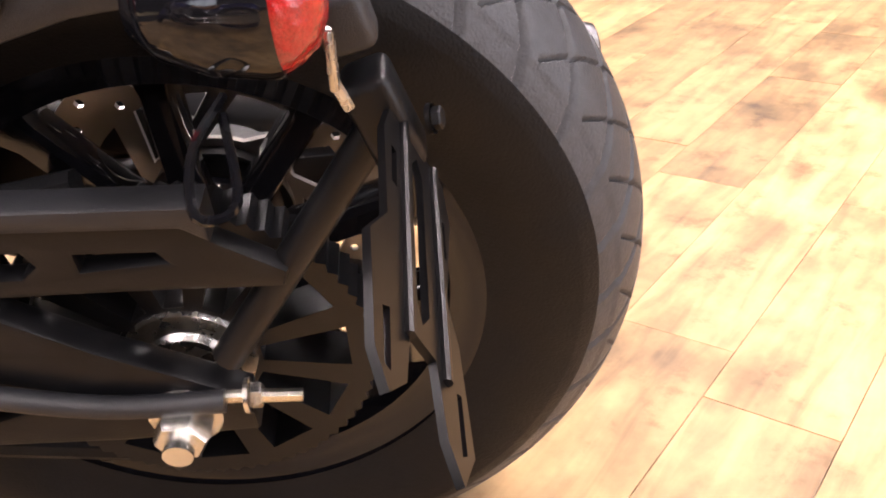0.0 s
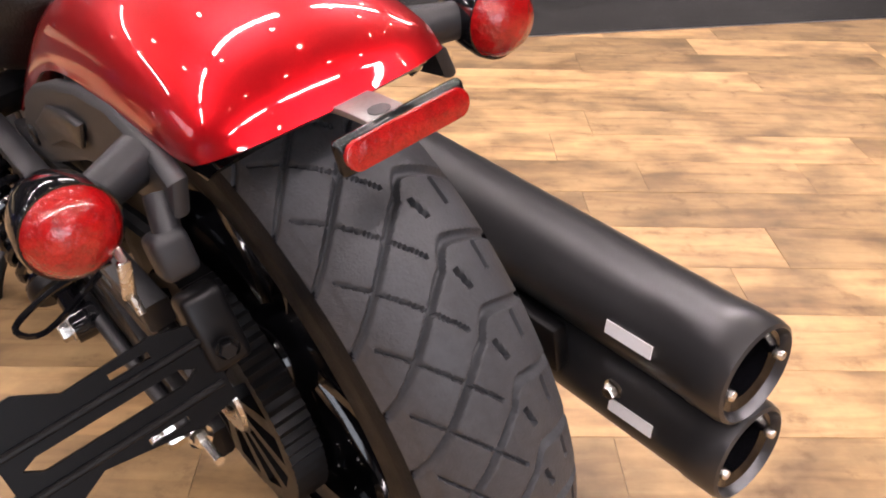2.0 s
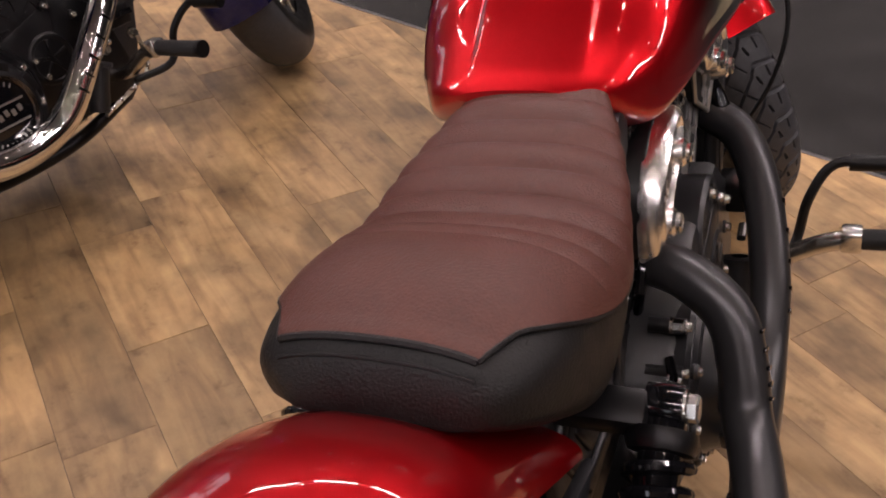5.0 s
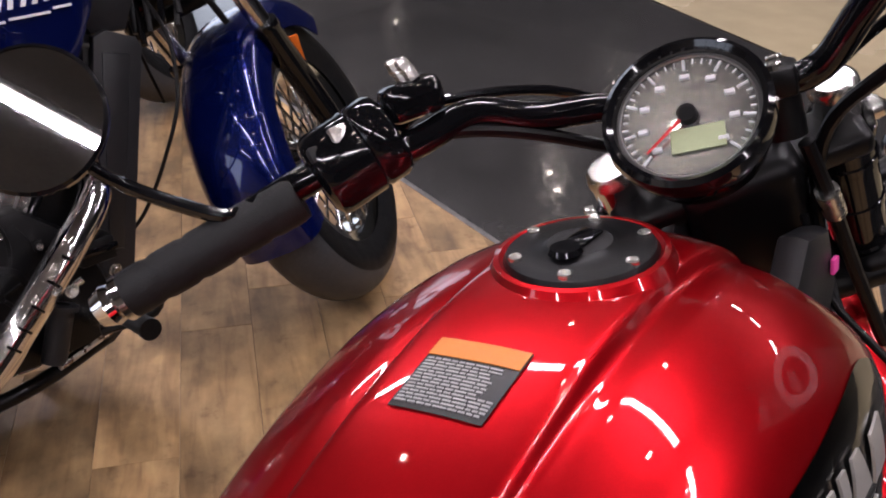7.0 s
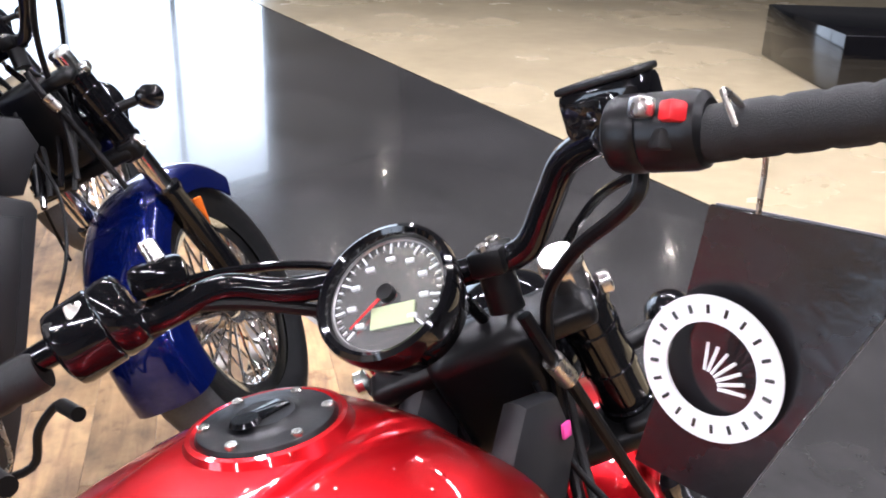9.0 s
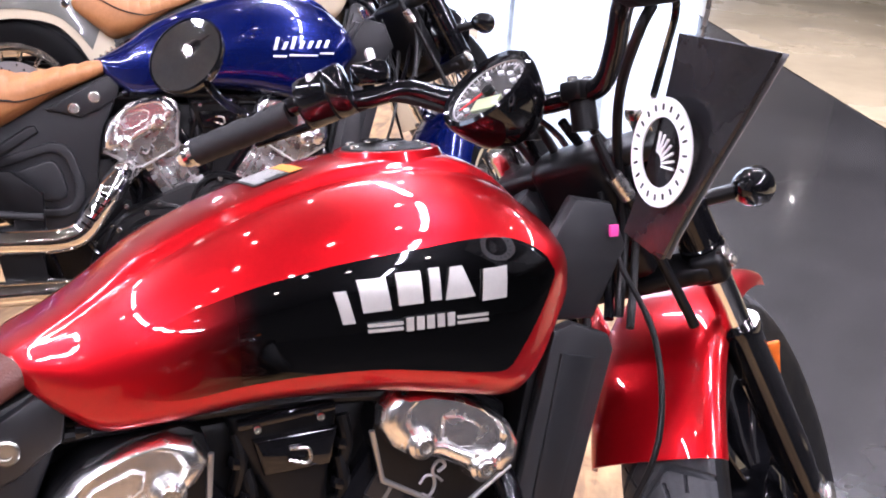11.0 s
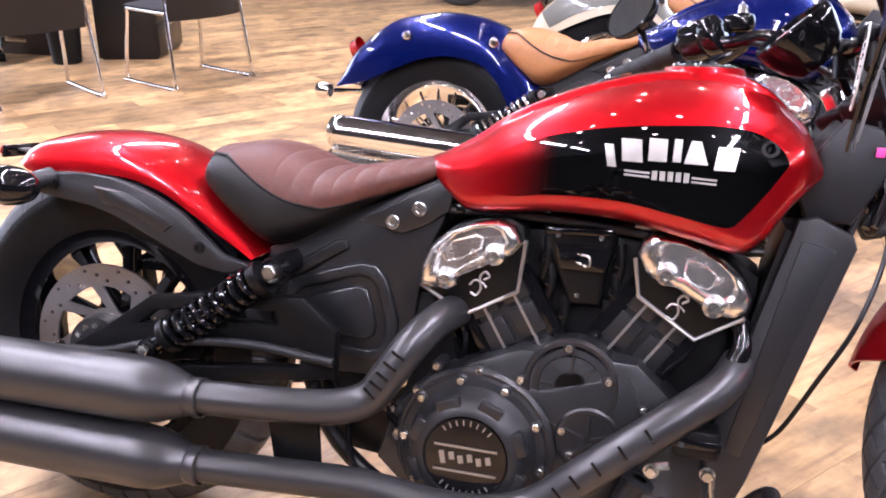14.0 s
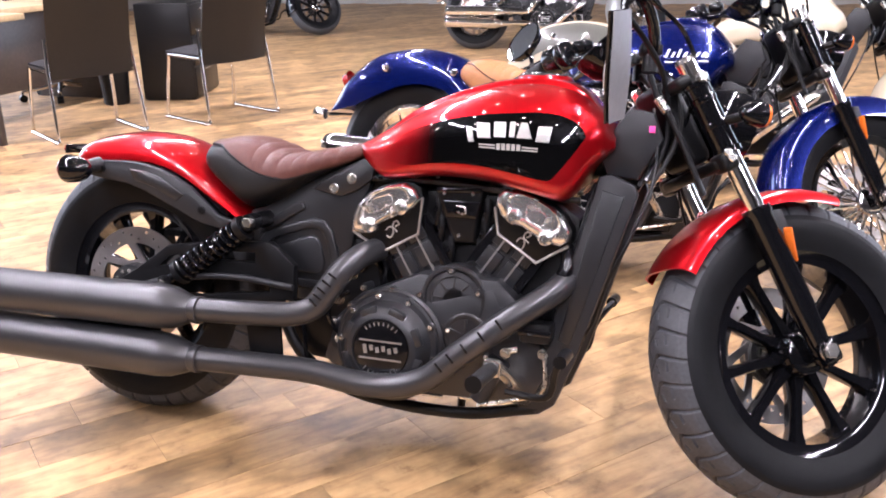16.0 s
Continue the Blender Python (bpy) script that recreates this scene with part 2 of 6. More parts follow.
# ---------------------------------------------------------------- mesh helpers
def part(name, bm, material, parent=None, label="", smooth=35, xf=None):
    """Links a bmesh as one mesh object under a thing or a part."""
    if xf is not None:
        bm.transform(xf)
    me = bpy.data.meshes.new(name)
    bm.normal_update()
    bm.to_mesh(me)
    bm.free()
    me.materials.append(material)
    if smooth:
        me.shade_smooth()
        me.set_sharp_from_angle(angle=radians(smooth))
    ob = new(name, me)
    if parent:
        ob.parent = parent
    if label:
        ob["label"] = label
    return ob


def merge(*bms):
    out = bms[0]
    for b in bms[1:]:
        me = bpy.data.meshes.new("tmp")
        b.to_mesh(me)
        b.free()
        out.from_mesh(me)
        bpy.data.meshes.remove(me)
    return out


def box(cx, cy, cz, sx, sy, sz, bevel=0.0, rot=None, seg=2):
    bm = bmesh.new()
    bmesh.ops.create_cube(bm, size=1.0)
    bm.transform(Matrix.Diagonal((sx, sy, sz, 1)))
    if bevel:
        bmesh.ops.bevel(bm, geom=bm.edges[:], offset=bevel, segments=seg, profile=0.5, affect='EDGES')
    if rot is not None:
        bm.transform(Euler([radians(a) for a in rot]).to_matrix().to_4x4())
    bm.transform(Matrix.Translation((cx, cy, cz)))
    return bm


def plate(poly, y0, y1, bevel=0.0, holes=(), seg=2):
    """A plate cut to an outline in the x, z plane, between two y."""
    bm = bmesh.new()
    a = [bm.verts.new((x, y0, z)) for x, z in poly]
    if holes:
        edges = [bm.edges.new((a[i], a[(i + 1) % len(a)])) for i in range(len(a))]
        for h in holes:
            b = [bm.verts.new((x, y0, z)) for x, z in h]
            edges += [bm.edges.new((b[i], b[(i + 1) % len(b)])) for i in range(len(b))]
        bmesh.ops.triangle_fill(bm, use_beauty=True, use_dissolve=False, edges=edges)
        bmesh.ops.dissolve_limit(bm, angle_limit=0.01, verts=bm.verts[:], edges=bm.edges[:])
        faces = bm.faces[:]
    else:
        faces = [bm.faces.new(a)]
    r = bmesh.ops.extrude_face_region(bm, geom=faces)
    vs = [g for g in r["geom"] if isinstance(g, bmesh.types.BMVert)]
    bmesh.ops.translate(bm, verts=vs, vec=(0, y1 - y0, 0))
    bmesh.ops.recalc_face_normals(bm, faces=bm.faces[:])
    if bevel:
        es = [e for e in bm.edges if abs(e.verts[0].co.y - e.verts[1].co.y) < 1e-6 and len(e.link_faces) == 2
              and abs(e.link_faces[0].normal.dot(e.link_faces[1].normal)) < 0.5]
        bmesh.ops.bevel(bm, geom=es, offset=bevel, segments=seg, profile=0.5, affect='EDGES')
    return bm


def smooth_path(pts, n=8):
    """Points along a Catmull-Rom curve through pts."""
    p = [Vector(q) for q in pts]
    p = [2 * p[0] - p[1]] + p + [2 * p[-1] - p[-2]]
    out = []
    for i in range(1, len(p) - 2):
        for k in range(n):
            t = k / n
            out.append(0.5 * ((2 * p[i]) + (-p[i - 1] + p[i + 1]) * t + (2 * p[i - 1] - 5 * p[i] + 4 * p[i + 1] - p[i + 2]) * t * t
                              + (-p[i - 1] + 3 * p[i] - 3 * p[i + 1] + p[i + 2]) * t ** 3))
    return out + [p[-2]]


def tube(pts, r, seg=16, caps=True):
    """A round tube along points; r is one radius or one per point."""
    pts = [Vector(p) for p in pts]
    rs = r if isinstance(r, (list, tuple)) else [r] * len(pts)
    bm = bmesh.new()
    rings, prev = [], None
    for i, p in enumerate(pts):
        d = (pts[min(i + 1, len(pts) - 1)] - pts[max(i - 1, 0)]).normalized()
        if prev is None:
            u = d.cross(Vector((0, 0, 1)))
            if u.length < 1e-3:
                u = d.cross(Vector((0, 1, 0)))
        else:
            u = prev - d * prev.dot(d)
        u.normalize()
        prev = u
        v = d.cross(u)
        rings.append([bm.verts.new(p + (u * math.cos(a) + v * math.sin(a)) * rs[i])
                      for a in (2 * math.pi * k / seg for k in range(seg))])
    for a, b in zip(rings, rings[1:]):
        for k in range(seg):
            bm.faces.new((a[k], a[(k + 1) % seg], b[(k + 1) % seg], b[k]))
    if caps:
        bm.faces.new(rings[0][::-1])
        bm.faces.new(rings[-1])
    bmesh.ops.recalc_face_normals(bm, faces=bm.faces[:])
    return bm


def rod(a, b, r, seg=16):
    return tube([a, b], r, seg)


def lathe(profile, centre=(0, 0, 0), axis=(0, 1, 0), seg=64, closed=False):
    """Turns a profile of (radius, along) about an axis."""
    bm = bmesh.new()
    ax = Vector(axis).normalized()
    u = ax.cross(Vector((0, 0, 1)))
    if u.length < 1e-3:
        u = Vector((1, 0, 0))
    u.normalize()
    v = ax.cross(u)
    c = Vector(centre)
    rings = []
    for k in range(seg):
        a = 2 * math.pi * k / seg
        d = u * math.cos(a) + v * math.sin(a)
        rings.append([bm.verts.new(c + d * r + ax * h) for r, h in profile])
    m = len(profile)
    for k in range(seg):
        a, b = rings[k], rings[(k + 1) % seg]
        for i in range(m if closed else m - 1):
            j = (i + 1) % m
            bm.faces.new((a[i], b[i], b[j], a[j]))
    bmesh.ops.remove_doubles(bm, verts=bm.verts[:], dist=1e-5)
    bmesh.ops.recalc_face_normals(bm, faces=bm.faces[:])
    return bm


def bolt_head(c, axis, r=0.008, h=0.007, seg=12):
    """A domed bolt head with a socket recess."""
    return lathe([(0.0, h * 0.55), (r * 0.45, h * 0.55), (r * 0.5, h), (r * 0.8, h), (r, h * 0.7), (r, -0.004), (0, -0.004)],
                 c, axis, seg)


def hex_bolt(c, axis, r=0.014, h=0.012):
    return merge(lathe([(0, h), (r * 0.86, h), (r, h * 0.8), (r, 0)], c, axis, 6),
                 lathe([(r * 1.3, 0.0), (r * 1.3, -0.003), (0, -0.003)], c, axis, 24))


def loft(rings, close_ends=True, wrap=True):
    bm = bmesh.new()
    vs = [[bm.verts.new(p) for p in r] for r in rings]
    n = len(vs[0])
    for a, b in zip(vs, vs[1:]):
        for k in range(n if wrap else n - 1):
            bm.faces.new((a[k], a[(k + 1) % n], b[(k + 1) % n], b[k]))
    if close_ends:
        bm.faces.new(vs[0][::-1])
        bm.faces.new(vs[-1])
    bmesh.ops.recalc_face_normals(bm, faces=bm.faces[:])
    return bm


def lerp_table(tab, x):
    """Monotone piecewise lookup with smooth (cubic) joins."""
    if x <= tab[0][0]:
        return tab[0][1]
    for i in range(len(tab) - 1):
        (x0, y0), (x1, y1) = tab[i], tab[i + 1]
        if x <= x1:
            h = x1 - x0
            m0 = (y1 - tab[i - 1][1]) / (x1 - tab[i - 1][0]) if i else (y1 - y0) / h
            m1 = (tab[i + 2][1] - y0) / (tab[i + 2][0] - x0) if i + 2 < len(tab) else (y1 - y0) / h
            t = (x - x0) / h
            return (y0 * (1 + 2 * t) * (1 - t) ** 2 + m0 * h * t * (1 - t) ** 2 + y1 * t * t * (3 - 2 * t) + m1 * h * t * t * (t - 1))
    return tab[-1][1]


def shell(bm, thickness):
    """Gives an open sheet its thickness."""
    bmesh.ops.solidify(bm, geom=bm.faces[:], thickness=thickness)
    return bm


def thing(name, m, label, category, group="", kind=""):
    ob = new(name)
    ob.empty_display_size = 0.1
    ob.matrix_basis = m
    return tagged(ob, label, category, group, kind)


# ---------------------------------------------------------------- motorcycle geometry
LEAN = radians(-12.0)
STEER_AXIS_FOOT = Vector((1.682, 0, 0))
RAKE = radians(29)
R_AX = Vector((-0.018, 0.0, 0.308))
F_AX = Vector((1.560, 0.0, 0.304))

TANK_TOP = [(0.575, 0.700), (0.647, 0.736), (0.700, 0.770), (0.763, 0.800), (0.825, 0.823), (0.904, 0.844), (0.981, 0.852),
            (1.038, 0.848), (1.086, 0.832), (1.116, 0.808), (1.145, 0.780), (1.165, 0.742)]
TANK_BOT = [(0.575, 0.688), (0.600, 0.660), (0.625, 0.638), (0.655, 0.620), (0.72, 0.624), (0.785, 0.632), (0.85, 0.632), (0.92, 0.626),
            (1.00, 0.609), (1.066, 0.597), (1.094, 0.618), (1.125, 0.668), (1.165, 0.712)]
TANK_W = [(0.575, 0.056), (0.583, 0.078), (0.60, 0.100), (0.65, 0.129), (0.70, 0.147), (0.76, 0.161), (0.85, 0.176), (0.95, 0.183), (1.04, 0.182),
          (1.10, 0.170), (1.14, 0.145), (1.165, 0.105)]
TN = 2.35
TNB = 5.6
TANK_MID = 0.016


def tank_dims(x):
    zt, zb, w = lerp_table(TANK_TOP, x), lerp_table(TANK_BOT, x), lerp_table(TANK_W, x)
    return zt, zb, w, zb + (zt - zb) * 0.40


def tank_side(x, z):
    """Half-width of the tank at a height."""
    zt, zb, w, zc = tank_dims(x)
    k, n = (abs(z - zc) / (zt - zc), TN) if z > zc else (abs(z - zc) / (zc - zb), TNB)
    return w * max(1 - min(k, 1) ** n, 0.0) ** (1 / n)


def spine_edge(x):
    """Half-width of the raised strip along the tank's top, and its middle."""
    w = lerp_table(TANK_W, x)
    return min(0.064, 0.60 * w), min(0.009, 0.06 * w)


def spine(x, y):
    """The raised strip along the top of the tank, with a crease along each edge."""
    e, mid = spine_edge(x)
    q = e - abs(y - mid)
    f = min(max((x - 0.60) / 0.10, 0), 1) * min(max((1.125 - x) / 0.06, 0), 1)
    s = min(max(q / 0.007, 0), 1)
    dip = 0.0025 * max(0.0, 1 - abs(q + 0.003) / 0.014)
    return (0.0085 * s * s * (3 - 2 * s) - dip) * f


def tank_roof(x, y):
    zt, zb, w, zc = tank_dims(x)
    k = min(abs(y - TANK_MID) / w, 1)
    return zc + (zt - zc) * (1 - k ** TN) ** (1 / TN) + spine(x, y)


def tank_mesh():
    rings = []
    xs = [0.575 + (1.165 - 0.575) * (0.5 - 0.5 * math.cos(math.pi * i / 64)) for i in range(65)]
    near = (0.020, 0.012, 0.008, 0.005, 0.0025, 0.001, -0.001, -0.0025, -0.004, -0.0055, -0.007, -0.010, -0.016)
    for x in xs:
        zt, zb, w, zc = tank_dims(x)
        e, mid = spine_edge(x)
        ring = []
        a1 = math.acos(min(((e + mid - TANK_MID + 0.022) / w), 0.999) ** (TN / 2))
        a2 = math.acos(min(((e - mid + TANK_MID + 0.022) / w), 0.999) ** (TN / 2))
        ys = [TANK_MID + w * math.cos(a1 * k / 16) ** (2 / TN) for k in range(17)]
        ys += [mid + e + d for d in near] + [mid + (e - 0.016) * (1 - k / 4.5) for k in range(1, 9)] + [mid - e - d for d in near[::-1]]
        ys += [TANK_MID - w * math.cos(a2 * k / 16) ** (2 / TN) for k in range(16, -1, -1)]
        for y in ys:
            y = min(max(y - TANK_MID, -w), w)
            k = abs(y) / w
            y += TANK_MID
            ring.append((x, y, zc + (zt - zc) * max(1 - k ** TN, 0) ** (1 / TN) + spine(x, y)))
        for k in range(1, 40):
            a = math.pi + math.pi * k / 40
            ca, sa = math.cos(a), math.sin(a)
            ring.append((x, TANK_MID + w * math.copysign(abs(ca) ** (2 / TNB), ca), zc - (zc - zb) * abs(sa) ** (2 / TNB)))
        rings.append(ring)
    return loft(rings)


PANEL_TOP = [(0.655, 0.686), (0.72, 0.728), (0.78, 0.750), (0.84, 0.764), (0.90, 0.773), (0.96, 0.778), (1.016, 0.781), (1.060, 0.777), (1.090, 0.765), (1.106, 0.752), (1.114, 0.738)]
PANEL_BOT = [(0.655, 0.668), (0.72, 0.657), (0.785, 0.665), (0.845, 0.668), (0.907, 0.665), (0.968, 0.655), (1.030, 0.644), (1.049, 0.645), (1.066, 0.664), (1.088, 0.693), (1.114, 0.733)]


def side_patch(x0, x1, top, bot, side, lift, nx=60, nz=16):
    """A sheet that follows the tank's side between two curves."""
    rows = []
    for i in range(nx + 1):
        x = x0 + (x1 - x0) * i / nx
        a, b = top(x), bot(x)
        rows.append([(x, TANK_MID + side * (tank_side(x, b + (a - b) * j / nz) + lift), b + (a - b) * j / nz) for j in range(nz + 1)])
    return loft(rows, close_ends=False, wrap=False)


def bar_patch(x0, z0, x1, z1, w0, w1, side, lift=0.003, slant=0.0):
    """A flat raised bar on the tank's side, from (x0, z0) up to (x1, z1)."""
    rows = []
    for i in range(5):
        t = i / 4
        x, z, w = x0 + (x1 - x0) * t, z0 + (z1 - z0) * t, w0 + (w1 - w0) * t
        rows.append([(x + d * w, TANK_MID + side * (tank_side(x + d * w, z + slant * d * w) + lift), z + slant * d * w) for d in (-0.5, 0, 0.5)])
    bm = loft(rows, close_ends=False, wrap=False)
    return shell(bm, 0.002 * side)


def arch(sections, n=20, power=2.6, thick=0.004, mid=0.0):
    """A mudguard: sections of (x top, z top, x edge, z edge, half-width)."""
    rings = []
    for xt, zt, xb, zb, w in sections:
        ring = []
        for k in range(n + 1):
            a = math.pi * k / n
            c, s = math.cos(a), math.sin(a)
            f = abs(s) ** (2 / power)
            ring.append((xb + (xt - xb) * f, mid + w * math.copysign(abs(c) ** (2 / power), c), zb + (zt - zb) * f))
        rings.append(ring)
    return shell(loft(rings, close_ends=False, wrap=False), thick)


def arch_panel(sections, side, power=2.8, lift=0.0035):
    """A sheet on the side of a mudguard, a margin in from its edges."""
    rings = []
    for xt, zt, xb, zb, w in sections:
        ring = []
        for k in range(9):
            a = radians(7 + 48 * k / 8)
            c, s = math.cos(a), math.sin(a)
            f = s ** (2 / power)
            ring.append((xb + (xt - xb) * f, side * (w + lift) * c ** (2 / power), zb + (zt - zb) * f + lift * s))
        rings.append(ring)
    return shell(loft(rings, close_ends=False, wrap=False), 0.002)


def dense(sections, n=5):
    """More sections between those given."""
    out = []
    keys = [i for i in range(len(sections))]
    tabs = [[(k, s[j]) for k, s in zip(keys, sections)] for j in range(5)]
    for i in range((len(sections) - 1) * n + 1):
        out.append(tuple(lerp_table(t, i / n) for t in tabs))
    return out


def tyre_mesh(c, R, half, rim, grooves, seg=120):
    """A tyre with its tread cut in: zigzag cross grooves that run into a wavy ring groove."""
    prof = []
    m = 104 if grooves else 20
    seg = 1480 if grooves else seg
    for i in range(m + 1):
        a = -1.28 + 2.56 * i / m
        prof.append((R - half * 1.02 * (1 - math.cos(a)) * (1.0 if abs(a) < 0.9 else 1.06), half * math.sin(a) / math.sin(1.28) * 1.0))
    wall = [(rim + 0.035, half * 0.99), (rim + 0.012, half * 0.86), (rim - 0.002, half * 0.8)]
    bm = bmesh.new()
    rings = []
    reps = 37
    for k in range(seg):
        th = 2 * math.pi * k / seg
        ca, sa = math.cos(th), math.sin(th)
        ring = []
        for r, y in [(r, -y) for r, y in wall[::-1]] + prof + wall:
            if grooves and abs(y) < half * 0.93 and r > R - half * 0.95:
                u = (th * reps / (2 * math.pi)) % 1.0
                q = y / half
                pitch = 2 * math.pi * R / reps

                def cut(line, width):
                    return abs((u - line + 0.5) % 1.0 - 0.5) * pitch / width

                # a long groove climbs from one shoulder, arches over past the middle and runs out at the other shoulder
                if q > -0.05:
                    d = cut(0.28 + 1.45 * (q + 0.05) ** 1.15, 0.0042)
                else:
                    d = cut(0.28 - 0.28 * math.sin(min((-0.05 - q) / 0.20, 1) * math.pi / 2) + 0.42 * max(-0.25 - q, 0) ** 1.2, 0.0046)
                # fine straight cuts cross it on the long side, with short stubs past the arch
                if 0.02 < q < 0.78:
                    d = min(d, cut(0.10 - 1.75 * q, 0.0015))
                if 0.36 < u < 0.66:
                    d = min(d, abs(q + 0.16 + 0.20 * (u - 0.36)) * half / 0.0022)
                if 0.20 < u < 0.60:
                    d = min(d, abs(q + 0.52) * half / 0.0016)
                if d < 1:
                    r -= 0.0065 * (1 - d * d * d)
            ring.append(bm.verts.new((c.x + ca * r, c.y + y, c.z + sa * r)))
        rings.append(ring)
    for k in range(seg):
        a, b = rings[k], rings[(k + 1) % seg]
        for i in range(len(a) - 1):
            bm.faces.new((a[i], a[i + 1], b[i + 1], b[i]))
    bmesh.ops.recalc_face_normals(bm, faces=bm.faces[:])
    return bm


def wheel(root, name, c, R, half, rim, style, xf=None, right_disc=True, left_disc=False, pulley=False, seg=120):
    """A wheel: tyre, rim, hub, spokes, discs. Sub-parts hang under the wheel's rim part."""
    w = part(name, lathe([(rim - 0.028, -half * 0.62), (rim - 0.012, -half * 0.66), (rim + 0.012, -half * 0.84), (rim + 0.014, -half * 0.78),
                          (rim + 0.002, -half * 0.6), (rim - 0.01, 0), (rim + 0.002, half * 0.6), (rim + 0.014, half * 0.78),
                          (rim + 0.012, half * 0.84), (rim - 0.012, half * 0.66), (rim - 0.028, half * 0.62), (rim - 0.03, 0)],
                         c, (0, 1, 0), 72, closed=True),
             style["rim"], root, style["rim_label"], xf=xf)
    ty = part("tyre", tyre_mesh(c, R, half, rim, style["tread"], seg), RUBBER, w, "black rubber tyre with zigzag tread", smooth=50)
    # tread faces take the daylit copy of the rubber
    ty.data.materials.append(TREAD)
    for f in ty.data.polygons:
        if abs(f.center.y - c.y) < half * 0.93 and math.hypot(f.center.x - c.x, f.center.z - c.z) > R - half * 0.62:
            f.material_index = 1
    if xf is not None:
        ty.data.transform(xf)
    part("hub", lathe([(0, -0.06), (0.03, -0.06), (0.045, -0.05), (0.05, -0.03), (0.042, 0), (0.05, 0.03), (0.045, 0.05), (0.03, 0.06), (0, 0.06)],
                      c, (0, 1, 0), 40), style["hub"], w, xf=xf)
    n = style["spokes"]
    for k in range(n):
        a = 2 * math.pi * (k + 0.5) / n
        if style["thin"]:
            for sd in (-1, 1):
                b2 = a + sd * 0.22
                part("spoke", tube([c + Vector((math.cos(a) * 0.04, sd * 0.03, math.sin(a) * 0.04)),
                                    c + Vector((math.cos(b2) * rim * 0.97, sd * 0.01, math.sin(b2) * rim * 0.97))], 0.0036, 8),
                     CHROME, w, xf=xf)
        else:
            d = Vector((math.cos(a), 0, math.sin(a)))
            t = Vector((-math.sin(a), 0, math.cos(a)))
            rings = []
            for r, wd, th in ((0.035, 0.017, 0.026), (0.09, 0.011, 0.020), (rim * 0.75, 0.012, 0.019), (rim - 0.02, 0.020, 0.026)):
                p = c + d * r
                rings.append([p + t * sx * wd + Vector((0, sy * th, 0)) for sx, sy in
                              ((-1, -0.6), (-0.7, -1), (0.7, -1), (1, -0.6), (1, 0.6), (0.7, 1), (-0.7, 1), (-1, 0.6))])
            part("spoke", loft(rings), style["rim"], w, xf=xf)
    for side, on in ((-1, right_disc), (1, left_disc)):
        if on:
            hs = []
            for k in range(36):
                a = 2 * math.pi * k / 36
                rr = 0.118 + 0.0105 * (k % 3)
                hs.append([(c.x + rr * math.cos(a) + 0.0042 * math.cos(q), c.z + rr * math.sin(a) + 0.0042 * math.sin(q))
                           for q in (2 * math.pi * j / 6 for j in range(6))])
            for k in range(8):
                a = 2 * math.pi * k / 8
                h = []
                for j in range(6):
                    b2 = a + 0.58 * j / 5 + 0.30
                    h.append((c.x + 0.108 * math.cos(b2), c.z + 0.108 * math.sin(b2)))
                for j in range(5, -1, -1):
                    b2 = a + 0.44 * j / 5
                    h.append((c.x + 0.066 * math.cos(b2), c.z + 0.066 * math.sin(b2)))
                hs.append(h)
            outline = [(c.x + 0.149 * math.cos(q), c.z + 0.149 * math.sin(q)) for q in (2 * math.pi * j / 72 for j in range(72))]
            y = side * 0.075
            part("brake_disc", plate(outline, y - 0.0025, y + 0.0025, holes=hs), DISC, w, "drilled steel brake disc", xf=xf)
            part("disc_carrier", lathe([(0, side * 0.05), (0.056, side * 0.05), (0.06, 0), (0.05, -0.01)],
                                       c + Vector((0, side * 0.06, 0)), (0, 1, 0), 40), PLAST, w, xf=xf)
            for k in range(12):
                a = 2 * math.pi * k / 12
                part("carrier_bolt", bolt_head(c + Vector((0.042 * math.cos(a), side * 0.11, 0.042 * math.sin(a))), (0, side, 0), 0.006, 0.006, 8),
                     BOLT, w, xf=xf)
    if pulley:
        teeth = []
        for k in range(140):
            a = 2 * math.pi * k / 140
            r = 0.126 if k % 2 else 0.130
            teeth.append((c.x + r * math.cos(a), c.z + r * math.sin(a)))
        hs = []
        for k in range(12):
            a = 2 * math.pi * k / 12
            hs.append([(c.x + rr * math.cos(a + da), c.z + rr * math.sin(a + da)) for rr, da in
                       ((0.05, -0.14), (0.112, -0.17), (0.112, 0.17), (0.05, 0.14))])
        part("belt_pulley", plate(teeth, 0.072, 0.104, holes=hs), SATIN, w, "black toothed belt pulley", xf=xf)
        part("pulley_hub", lathe([(0.0, 0.112), (0.026, 0.112), (0.03, 0.108), (0.045, 0.108), (0.048, 0.1), (0.048, 0.06)], c, (0, 1, 0), 40),
             STEEL, w, "bare steel hub ring", xf=xf)
    return w


def coil(a, b, r, wire, turns, n=14):
    a, b = Vector(a), Vector(b)
    d = (b - a).normalized()
    u = d.cross(Vector((0, 1, 0))).normalized()
    v = d.cross(u)
    m = turns * n
    return tube([a + (b - a) * (i / m) + (u * math.cos(2 * math.pi * i / n) + v * math.sin(2 * math.pi * i / n)) * r for i in range(m + 1)],
                wire, 8)


